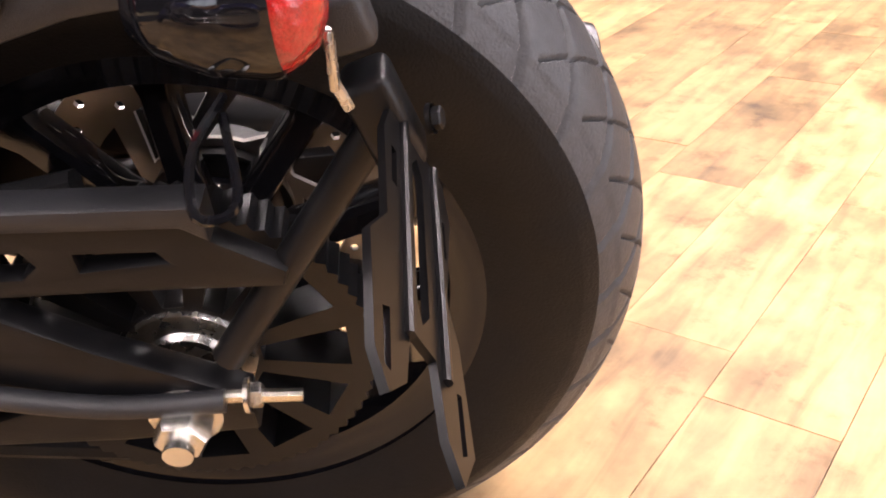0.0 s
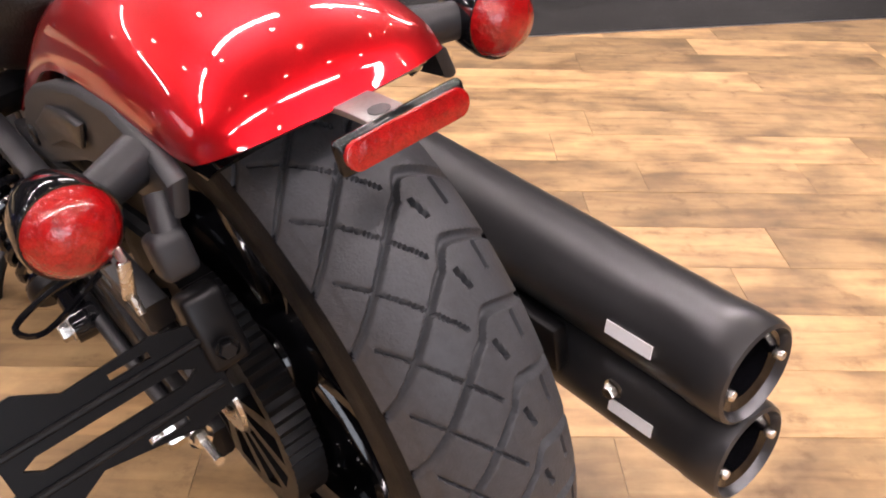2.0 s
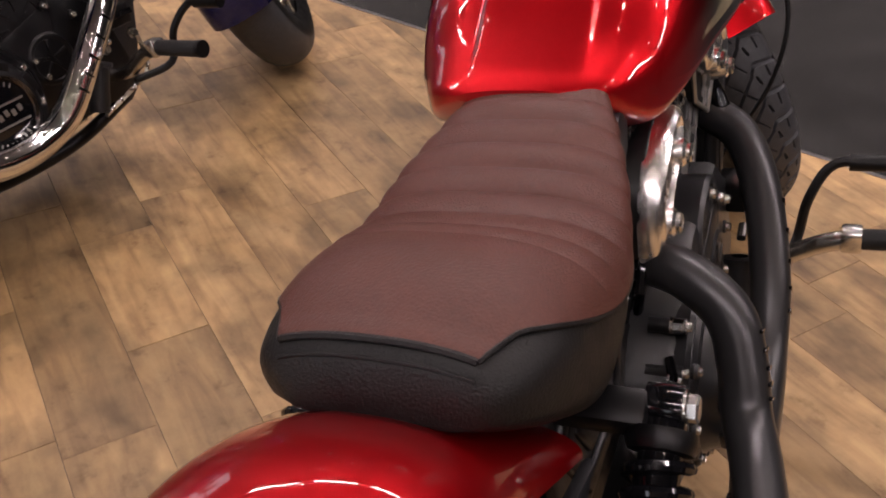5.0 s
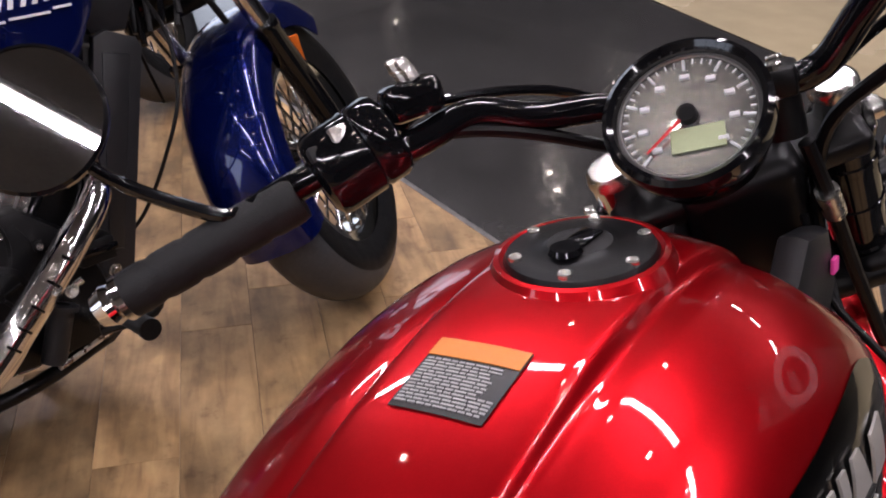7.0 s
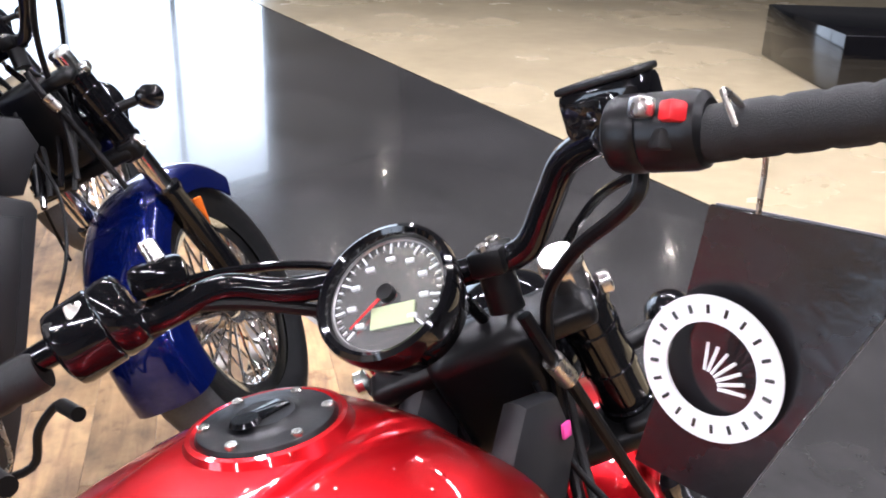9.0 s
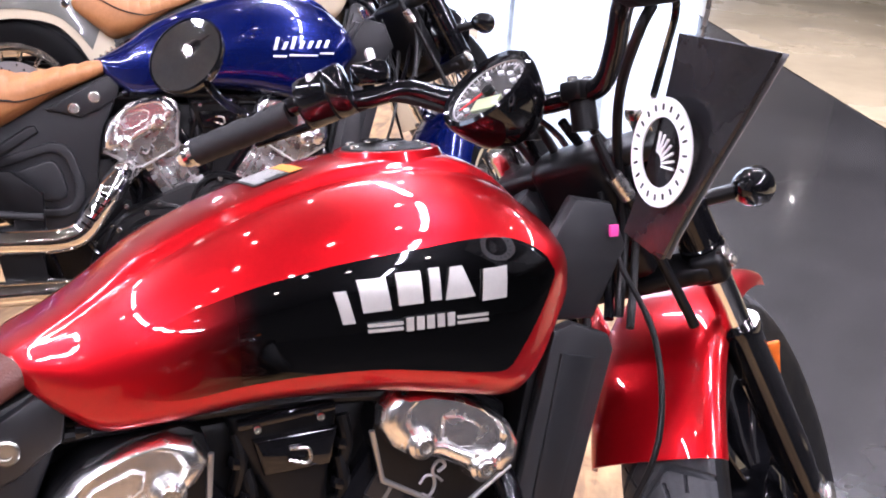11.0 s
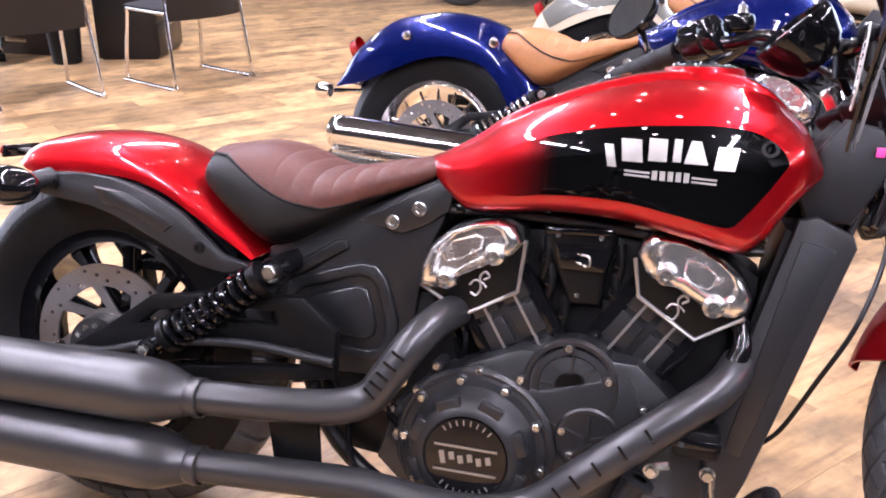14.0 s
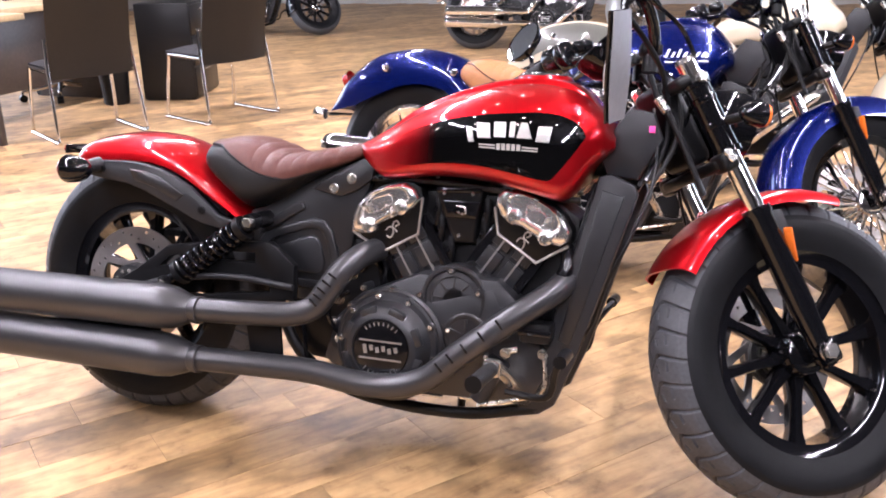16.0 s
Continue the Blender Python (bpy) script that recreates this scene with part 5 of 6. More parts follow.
        part("peg_mount", merge(tube(smooth_path([(1.0, s * 0.10, 0.20), (1.0, s * 0.18, 0.215), (0.99, s * 0.26, 0.26), (0.985, s * 0.31, 0.275)], 5), 0.014, 12),
                                box(0.985, s * 0.30, 0.275, 0.034, 0.03, 0.034, 0.006)), BOLT if s < 0 else SATIN, pg)
        part("pedal", merge(tube(smooth_path([(0.99, s * 0.20, 0.20), (1.08, s * 0.22, 0.205), (1.10, s * 0.235, 0.27), (1.13, s * 0.27, 0.315), (1.13, s * 0.34, 0.318)], 5), 0.008, 10),
                            rod((1.13, s * 0.29, 0.318), (1.13, s * 0.36, 0.318), 0.013)), SATIN, pg)
    part("side_stand", tube(smooth_path([(0.80, 0.11, 0.12), (0.78, 0.18, 0.06), (0.76, 0.235, -0.035)], 5), 0.011, 10), SATIN, root, "black folded-out side stand")
    ms = part("rear_master", merge(rod((0.955, -0.150, 0.245), (0.918, -0.150, 0.158), 0.021, 20), lathe([(0.012, 0), (0.026, 0.002), (0.026, 0.010), (0.012, 0.012)], (0.955, -0.15, 0.240), (0.4, 0, 1), 20)), PLAST, root, "grey brake master cylinder")
    part("reservoir", box(1.035, -0.135, 0.320, 0.066, 0.05, 0.044, 0.006), SATIN, ms, "small black fluid box")
    part("reservoir_strap", box(1.035, -0.1615, 0.322, 0.070, 0.004, 0.012, 0.001), GLOSS, ms)
    part("banjo", merge(hex_bolt((0.975, -0.165, 0.272), (0, -1, 0), 0.009, 0.008), rod((0.975, -0.15, 0.272), (1.0, -0.15, 0.280), 0.007, 10)), BOLT, ms)
    part("banjo", hex_bolt((1.055, -0.16, 0.278), (0, -1, 0), 0.009, 0.010), BOLT, ms)
    part("pedal_link", tube(smooth_path([(1.061, -0.165, 0.274), (1.064, -0.165, 0.215), (1.050, -0.165, 0.190), (1.028, -0.165, 0.181), (0.92, -0.165, 0.151)], 5), 0.0045, 10), STEEL, ms, "bare steel pedal link")
    part("sump_strip", box(0.80, -0.118, 0.143, 0.05, 0.01, 0.008, 0.002), BOLT, root)
    part("sump_strip", box(0.885, -0.118, 0.148, 0.04, 0.01, 0.008, 0.002), BOLT, root)
    part("chrome_elbow", tube(smooth_path([(1.075, -0.075, 0.500), (1.085, -0.095, 0.465), (1.075, -0.112, 0.430)], 5), 0.016, 16), GLOSS, root, "black exhaust elbow")
    part("sensor_lead", tube(smooth_path([(0.55, -0.13, 0.15), (0.50, -0.14, 0.18), (0.47, -0.11, 0.26), (0.43, -0.10, 0.33)], 5), 0.005, 8), GLOSS, root)


def front_end(root, st):
    """Fork, wheel, mudguard, bars and instruments, all turned with the steering."""
    ahead = Matrix.Translation((st["reach"], 0, 0))
    X = ahead @ axle_rot(st["steer"])
    XB = ahead @ axle_rot(st["bar_steer"])
    wheel(root, "front_wheel", F_AX, 0.328, 0.068, 0.215, st, xf=X, right_disc=False, left_disc=True)
    d = Vector((-math.sin(RAKE), 0, math.cos(RAKE)))
    for s in (-1, 1):
        a = F_AX + Vector((0.0, s * 0.098, 0))
        fk = part("fork_leg", tube([a - d * 0.03, a + d * 0.05, a + d * 0.10, a + d * 0.30, a + d * 0.305, a + d * 0.32], [0.018, 0.024, 0.027, 0.028, 0.031, 0.031], 24),
                  GLOSS, root, "gloss black fork lower leg", xf=X)
        part("stanchion", rod(a + d * 0.31, a + d * 0.645, 0.0205, 24), CHROME, fk, "chrome fork tube", xf=X)
        ribs = [(0.440, 0.024), (0.442, 0.029), (0.452, 0.029), (0.454, 0.0265), (0.500, 0.0265), (0.502, 0.028), (0.510, 0.028), (0.512, 0.0265), (0.556, 0.0265), (0.558, 0.028), (0.566, 0.028), (0.568, 0.0265), (0.590, 0.0265), (0.592, 0.029), (0.600, 0.029), (0.602, 0.024)]
        part("fork_cover", tube([a + d * h for h, r in ribs], [r for h, r in ribs], 24), GLOSS, fk, "gloss black banded fork cover", xf=X)
        for h, e in ((0.418, 0.034), (0.432, 0.030)):
            part("clamp_bolt", bolt_head(a + d * h + Vector((-0.026, s * e, 0)), (-0.3, s, 0), 0.0085, 0.007, 12), BOLT, fk, "bright clamp bolt", xf=X)
        part("clamp_ear", box((a + d * 0.425).x - 0.022, a.y + s * 0.008, (a + d * 0.425).z - 0.008, 0.040, 0.046, 0.040, 0.010, rot=(0, -29, 0), seg=3), SATIN, fk, xf=X)
        part("fork_cap", lathe([(0, 0.012), (0.017, 0.012), (0.021, 0.007), (0.022, 0)], a + d * 0.645, d, 24), BOLT, fk, "bare alloy fork cap", xf=X)
        part("axle_bolt", hex_bolt(a + Vector((0, s * 0.022, 0)), (0, s, 0), 0.017, 0.010), BOLT, fk, xf=X)
        part("axle_clamp", box(a.x + 0.005, a.y, a.z, 0.05, 0.045, 0.055, 0.012, rot=(0, -29, 0)), GLOSS, fk, xf=X)
        o = a + d * 0.225 + Vector((0.026, s * 0.016, 0.012))
        part("side_reflector", box(o.x, o.y, o.z, 0.008, 0.018, 0.072, 0.003, rot=(0, -29, s * -35)), AMBER, fk, "amber side reflector", xf=X)
        part("pinch_bolt", bolt_head(a + d * 0.605 + Vector((0, s * 0.030, 0)), (0, s, 0), 0.0115, 0.006), BOLT, fk, "bright bolt", xf=X)
        c = a + d * 0.495 + Vector((0.050, s * 0.074, 0.016))
        ts = part("turn_signal", lathe([(0, -0.046), (0.012, -0.042), (0.022, -0.026), (0.0265, 0.0), (0.0255, 0.005)], c, (1, 0, 0), 28), GLOSS, root, "gloss black front turn signal", xf=X)
        part("lens", lathe([(0.0248, 0.003), (0.022, 0.012), (0.012, 0.019), (0, 0.021)], c, (1, 0, 0), 28), AMBER, ts, "amber lens", xf=X)
        part("stem", tube([c + Vector((-0.015, 0, 0)), a + d * 0.50 + Vector((0.01, s * 0.02, 0.01))], 0.010, 12), SATIN, ts, xf=X)
    for h, nm in ((0.608, "upper_clamp"), (0.425, "lower_clamp")):
        c = F_AX + d * h
        part(nm, box(c.x - 0.018, 0, c.z - 0.006, 0.058, 0.225, 0.026, 0.010, rot=(0, -29, 0), seg=3), SATIN, root, "black fork clamp", xf=X)
    c = F_AX + d * 0.52 + Vector((0.085, 0, 0.02))
    hl = part("headlight", lathe([(0, -0.085), (0.04, -0.08), (0.07, -0.055), (0.083, -0.01), (0.085, 0.03), (0.080, 0.034)], c, (1, 0, -0.12), 40), GLOSS, root, "gloss black round headlight", xf=X)
    part("headlight_glass", lathe([(0.080, 0.030), (0.05, 0.042), (0, 0.047)], c, (1, 0, -0.12), 40), HEADGL, hl, xf=X)
    part("cowl", box(c.x - 0.06, 0, c.z + 0.01, 0.035, 0.085, 0.12, 0.014, rot=(0, -29, 0), seg=3), SATIN, root, xf=X)
    q = F_AX + d * 0.525
    part("head_cowl", box(q.x - 0.034, 0, q.z, 0.060, 0.105, 0.190, 0.018, rot=(0, -29, 0), seg=3), SATIN, root, "black cowl between the fork tubes", xf=X)
    part("cable_collar", tube([(1.205, -0.060, 0.800), (1.225, -0.064, 0.772)], 0.010, 14), STEEL, root, "bright cable collar", xf=X)
    part("brake_hose", tube(smooth_path([(1.19, -0.055, 0.850), (1.205, -0.060, 0.800), (1.225, -0.064, 0.772), (1.26, -0.07, 0.70), (1.30, -0.08, 0.60)], 5), 0.0065, 10), SATIN, root, xf=X)
    for s, ps in ((-1, [(1.235, -0.050, 0.800), (1.250, -0.068, 0.720), (1.252, -0.140, 0.640), (1.222, -0.190, 0.540), (1.180, -0.175, 0.440), (1.150, -0.120, 0.350), (1.120, -0.080, 0.300)]),
                  (1, [(1.235, 0.050, 0.800), (1.270, 0.070, 0.700), (1.300, 0.085, 0.580), (1.330, 0.100, 0.480)])):
        part("brake_hose", tube(smooth_path(ps, 6), 0.0036, 10), SATIN, root, "black rubber brake hose")
    for k, (y, z) in enumerate(((-0.036, 0.690), (-0.012, 0.705), (0.018, 0.700), (0.040, 0.685))):
        part("cable_loop", tube(smooth_path([(1.205, y, 0.880), (1.250, y * 1.3, 0.830), (1.262, y * 1.5, 0.760), (1.245, y * 1.2, z), (1.205, y, z - 0.070)], 6), 0.005 + 0.0012 * (k % 2), 10), GLOSS if k % 2 else GRIPR, root, xf=X)
    # mudguard over the wheel
    a0, a1 = st["front_fender"]
    rings = []
    for i in range(25):
        a = radians(a0 + (a1 - a0) * i / 24)
        ring = []
        for k in range(17):
            q = math.pi * k / 16
            cq, sq = math.cos(q), math.sin(q)
            r = st["drop"] + (0.349 - st["drop"]) * abs(sq) ** (0.7 if st["bobber"] else 0.45)
            y = 0.090 * math.copysign(abs(cq) ** 0.75, cq)
            ring.append((F_AX.x + r * math.cos(a), y, F_AX.z + r * math.sin(a)))
        rings.append(ring)
    part("front_fender", shell(loft(rings, close_ends=False, wrap=False), 0.004), st["paint"], root, st["front_label"], smooth=60, xf=X)
    for s in (-1, 1):
        part("fender_stay", plate([(1.44, 0.585), (1.475, 0.592), (1.500, 0.530), (1.490, 0.50), (1.465, 0.515)], s * 0.082, s * 0.091, 0.005), SATIN, root, xf=X)
    # handlebar
    half = [(1.205, 0.0, 0.905), (1.205, 0.050, 0.908), (1.195, 0.090, 0.922), (1.165, 0.140, 0.962), (1.135, 0.180, 0.982), (1.090, 0.222, 0.976), (1.040, 0.270, 0.955), (0.950, 0.415, 0.912)]
    for s in (-1, 1):
        if s > 0:
            pts = smooth_path([(x, y, z - (0.028 if 0.12 < y < 0.25 else 0.0)) for x, y, z in half], 6)
        else:
            pts = smooth_path([(1.205, 0.0, 0.905), (1.205, -0.050, 0.908), (1.203, -0.082, 0.918), (1.190, -0.112, 0.952), (1.165, -0.142, 0.982), (1.128, -0.182, 0.994), (1.104, -0.207, 0.990), (1.070, -0.366, 0.969)], 6)
        hb = part("handlebar", tube(pts, 0.0125, 16), GLOSS, root, "gloss black handlebar half", xf=XB)
        if s > 0:
            g0, g1, sw = Vector((1.024, 0.290, 0.942)), Vector((0.952, 0.418, 0.912)), Vector((1.056, 0.248, 0.958))
            dirn = Vector((0.09, -0.115, 0.038)).normalized()
        else:
            g0, g1, sw = Vector((1.090, -0.250, 0.982)), Vector((1.068, -0.372, 0.968)), Vector((1.101, -0.222, 0.990))
            dirn = Vector((0.035, 0.12, 0.02)).normalized()
        gd = (g1 - g0)
        gp = [g0 + gd * (i / 24) for i in range(25)]
        part("grip", tube(gp, [0.0178 + (0.0012 if i % 5 else -0.0003) for i in range(25)], 20), GRIPR, hb, "black ribbed rubber grip", xf=XB)
        part("bar_end", lathe([(0.012, 0.0), (0.019, 0.0), (0.019, 0.006), (0.015, 0.010), (0.017, 0.016), (0.013, 0.026), (0, 0.028)], g1, gd, 24), CHROME, hb, "bright bar end", xf=XB)
        part("switch_box", tube([sw + dirn * e for e in (-0.038, -0.034, -0.028, 0.004, 0.006, 0.009, 0.024, 0.029, 0.032)], [r * (1.0 if s < 0 else 1.28) for r in (0.020, 0.0255, 0.027, 0.027, 0.0255, 0.027, 0.027, 0.0255, 0.021)], 28), SATIN if s < 0 else GLOSS, hb, "black switch housing", xf=XB)
        for k, (du, dz) in enumerate(((-0.018, 0.016), (0.002, 0.020), (-0.006, -0.002))):
            p = sw + dirn * du + Vector((-0.024, 0, dz))
            part("switch", box(p.x, p.y, p.z, 0.014, 0.015, 0.014, 0.003, rot=(0, 25, s * 50)), REDSW if (s < 0 and k == 0) else (STEEL if k == 1 else GRIPR), hb, xf=XB)
        lv = smooth_path([sw + dirn * 0.02 + Vector((0.045, 0, 0.005)), sw + Vector((0.075, s * 0.015, -0.004)), sw + Vector((0.05, s * 0.10, -0.022)), sw + Vector((-0.01, s * 0.17, -0.04))], 6)
        part("lever", tube(lv, [0.008 + 0.002 * math.sin(i * 0.3) for i in range(len(lv))], 10), GLOSS, hb, "black hand lever", xf=XB)
        pc = sw + dirn * 0.045 + Vector((0.02, 0, 0.012))
        part("lever_perch", box(pc.x, pc.y, pc.z, 0.05, 0.03, 0.03, 0.008, rot=(0, 0, s * -50)), GLOSS, hb, xf=XB)
        if s < 0:
            rs = pc + Vector((0.016, -0.010, 0.006))
            part("reservoir", box(rs.x, rs.y, rs.z, 0.046, 0.066, 0.032, 0.007, rot=(0, 0, -14)), GLOSS, hb, "gloss black brake fluid reservoir", xf=XB)
            part("reservoir_lid", box(rs.x, rs.y, rs.z + 0.0175, 0.045, 0.065, 0.006, 0.0025, rot=(0, 0, -14)), SATIN, hb, xf=XB)
        else:
            for k in range(4):
                p = pc + Vector((0.004 * k, 0.006 * (k - 1), 0.018 + 0.008 * (k % 2)))
                part("perch_bolt", bolt_head(p, (0, 0.3, 1), 0.006, 0.006, 8), BOLT, hb, xf=XB)
        part("riser", merge(rod((1.205, s * 0.045, 0.865), (1.205, s * 0.045, 0.905), 0.016), box(1.205, s * 0.045, 0.912, 0.045, 0.032, 0.024, 0.005)), SATIN, hb, xf=XB)
        for q in (-0.014, 0.014):
            part("riser_bolt", bolt_head((1.205 + q, s * 0.045, 0.924), (0, 0, 1), 0.0065, 0.005, 10), BOLT, hb, xf=XB)
        part("cable", tube(smooth_path([sw + Vector((0.03, -s * 0.02, -0.02)), (1.12, s * 0.19, 0.945), (1.18, s * 0.12, 0.905), (1.23, s * 0.07, 0.85), (1.25, s * 0.05, 0.74), (1.22, s * 0.05, 0.64)], 6), 0.006, 10), SATIN, hb, xf=XB)
        part("cable", tube(smooth_path([sw + Vector((0.05, -s * 0.01, 0.0)), (1.16, s * 0.21, 0.965), (1.25, s * 0.13, 0.93), (1.30, s * 0.06, 0.85), (1.27, s * 0.04, 0.70)], 6), 0.0045, 8), GLOSS, hb, xf=XB)
    if st["mirror"]:
        mm = Vector((0.988, 0.473, 1.052))
        f = Vector((-0.804, -0.462, 0.375)).normalized()
        mi = part("mirror", lathe([(0, -0.024), (0.026, -0.022), (0.050, -0.013), (0.059, 0.0), (0.060, 0.008), (0.057, 0.010)], mm, f, 36), GLOSS, root, "round black bar-end mirror", xf=XB)
        part("mirror_glass", lathe([(0.057, 0.0085), (0, 0.0095)], mm, f, 36), GLASSM, mi, xf=XB)
        part("mirror_stem", tube(smooth_path([mm - f * 0.012, mm + Vector((0.02, -0.03, -0.06)), (0.99, 0.345, 0.95), (1.0, 0.325, 0.945)], 5), 0.006, 10), GLOSS, mi, xf=XB)
    # speedometer
    c = Vector((1.112, 0.012, 0.918))
    f = Vector((-0.70, 0, 0.71)).normalized()
    sp = part("speedometer", lathe([(0, -0.060), (0.035, -0.055), (0.052, -0.035), (0.060, -0.008), (0.062, 0.004), (0.061, 0.012), (0.057, 0.015), (0.053, 0.012), (0.052, 0.004)], c, f, 56),
              GLOSS, root, "gloss black round speedometer", xf=XB)
    part("dial", lathe([(0.0525, 0.003), (0, 0.003)], c, f, 56), DIAL, sp, xf=XB)
    part("dial_ring", lathe([(0.0525, 0.0045), (0.0495, 0.0062), (0.0485, 0.0045)], c, f, 56), ALU, sp, "bright inner ring", xf=XB)
    fwd = Vector((f.z, 0, -f.x))
    side = Vector((0, 1, 0))
    for k in range(33):
        a = radians(225 - 270 * k / 32)
        r1 = 0.0475
        r0 = 0.039 if k % 4 == 0 else 0.0435
        dv = -side * math.cos(a) + fwd * math.sin(a)
        part("dial_mark", rod(c + dv * r0 + f * 0.0042, c + dv * r1 + f * 0.0042, 0.0011 if k % 4 == 0 else 0.0006, 6), WHITE, sp, xf=XB)
    for k in range(9):
        a = radians(225 - 270 * k / 8)
        dv = -side * math.cos(a) + fwd * math.sin(a)
        q = c + dv * 0.033 + f * 0.004
        part("dial_figure", rod(q - side * 0.0034, q + side * 0.0034, 0.0022, 6), WHITE, sp, "worn white dial figure", xf=XB)
    q = c - fwd * 0.020 - side * 0.006 + f * 0.0045
    lc = box(0, 0, 0, 0.019, 0.038, 0.0016)
    lc.transform(Matrix(((fwd.x, side.x, f.x, q.x), (fwd.y, side.y, f.y, q.y), (fwd.z, side.z, f.z, q.z), (0, 0, 0, 1))))
    part("lcd_window", lc, LCD, sp, "pale green display window", xf=XB)
    a = radians(222)
    dv = -side * math.cos(a) + fwd * math.sin(a)
    part("needle", tube([c - dv * 0.006 + f * 0.008, c + dv * 0.040 + f * 0.008], [0.0018, 0.0008], 8), REDSW, sp, "red needle", xf=XB)
    part("needle_hub", lathe([(0.0075, 0.004), (0.007, 0.010), (0, 0.011)], c, f, 24), SATIN, sp, xf=XB)


def motorcycle(name, m, st, label):
    root = thing(name, m, label, "motorcycle", st.get("group", ""))
    rear_end(root, st)
    engine(root, st)
    exhaust(root, st)
    body(root, st)
    front_end(root, st)
    return root


# ---------------------------------------------------------------- room shell
def slab(name, x0, x1, y0, y1, z0, z1, m, label, category, kind="structure"):
    ob = part(name, box((x0 + x1) / 2, (y0 + y1) / 2, (z0 + z1) / 2, x1 - x0, y1 - y0, z1 - z0), m, smooth=0)
    return tagged(ob, label, category, kind=kind)


RX0, RX1, RY0, RY1, RH = -9.0, 16.0, -9.0, 13.0, 4.4
slab("floor", RX0, RX1, RY0, RY1, -0.20, -0.006, CONC, "dark polished concrete showroom floor", "floor")
slab("ceiling", RX0, RX1, RY0, RY1, RH, RH + 0.2, CEIL, "dark showroom ceiling", "ceiling")
VY0, VY1, VZ0, VZ1 = 1.0, 8.0, 0.3, 3.6
ww_bm = merge(box(RX0 - 0.1, (RY0 + VY0) / 2, RH / 2, 0.2, VY0 - RY0, RH + 0.4), box(RX0 - 0.1, (RY1 + VY1) / 2, RH / 2, 0.2, RY1 - VY1, RH + 0.4),
              box(RX0 - 0.1, (VY0 + VY1) / 2, (VZ1 + RH + 0.2) / 2, 0.2, VY1 - VY0, RH + 0.2 - VZ1), box(RX0 - 0.1, (VY0 + VY1) / 2, (VZ0 - 0.2) / 2, 0.2, VY1 - VY0, VZ0 + 0.2))
tagged(part("wall_west", ww_bm, WALLP, smooth=0), "warm grey plaster wall with a shop window", "wall", kind="structure")
win2 = thing("window_2", Matrix.Translation((0, 0, 0)), "wide bright shop window in a dark frame", "window", kind="structure")
for k in range(5):
    y = VY0 + (VY1 - VY0) * k / 4
    part("window_frame", box(RX0 - 0.06, y, (VZ0 + VZ1) / 2, 0.10, 0.07, VZ1 - VZ0, 0.005), SATIN, win2)
for k in range(4):
    y = VY0 + (VY1 - VY0) * (k + 0.5) / 4
    part("pane", box(RX0 - 0.09, y, (VZ0 + VZ1) / 2, 0.012, (VY1 - VY0) / 4 - 0.07, VZ1 - VZ0 - 0.01), DAYW, win2, "sunlit window pane")
slab("wall_east", RX1, RX1 + 0.2, RY0, RY1, -0.2, RH + 0.2, WALLD, "charcoal plaster wall", "wall")
slab("wall_south", RX0 - 0.2, RX1 + 0.2, RY0 - 0.2, RY0, -0.2, RH + 0.2, WALLD, "charcoal plaster wall", "wall")
WX0, WX1, WZ0, WZ1 = 6.2, 12.2, 0.1, 4.15
wn_bm = merge(box((RX0 + WX0) / 2, RY1 + 0.1, RH / 2, WX0 - RX0, 0.2, RH + 0.4), box((RX1 + WX1) / 2, RY1 + 0.1, RH / 2, RX1 - WX1, 0.2, RH + 0.4),
              box((WX0 + WX1) / 2, RY1 + 0.1, (WZ1 + RH + 0.2) / 2, WX1 - WX0, 0.2, RH + 0.2 - WZ1), box((WX0 + WX1) / 2, RY1 + 0.1, (WZ0 - 0.2) / 2, WX1 - WX0, 0.2, WZ0 + 0.2))
tagged(part("wall_north", wn_bm, WALLP, smooth=0), "warm grey plaster wall with a shop window", "wall", kind="structure")
win = thing("window_1", Matrix.Translation((0, 0, 0)), "tall bright shop window in a dark frame", "window", kind="structure")
for k in range(4):
    x = WX0 + (WX1 - WX0) * k / 3
    part("window_frame", box(x, RY1 + 0.06, (WZ0 + WZ1) / 2, 0.07, 0.10, WZ1 - WZ0, 0.005), SATIN, win)
for k in range(3):
    x = WX0 + (WX1 - WX0) * (k + 0.5) / 3
    part("pane", box(x, RY1 + 0.09, (WZ0 + WZ1) / 2, (WX1 - WX0) / 3 - 0.07, 0.012, WZ1 - WZ0 - 0.01), DAY, win, "sunlit window pane")
# pale tiled floor across the aisle
bm = bmesh.new()
vs = [bm.verts.new((x, y, -0.002)) for x, y in ((2.907, -1.6), (RX1, -1.6), (RX1, RY1), (9.84, RY1))]
bm.faces.new(vs)
bmesh.ops.recalc_face_normals(bm, faces=bm.faces[:])
tagged(part("pale_floor", bm, BEIGE, smooth=0), "pale beige tiled floor across the aisle", "floor", kind="structure")

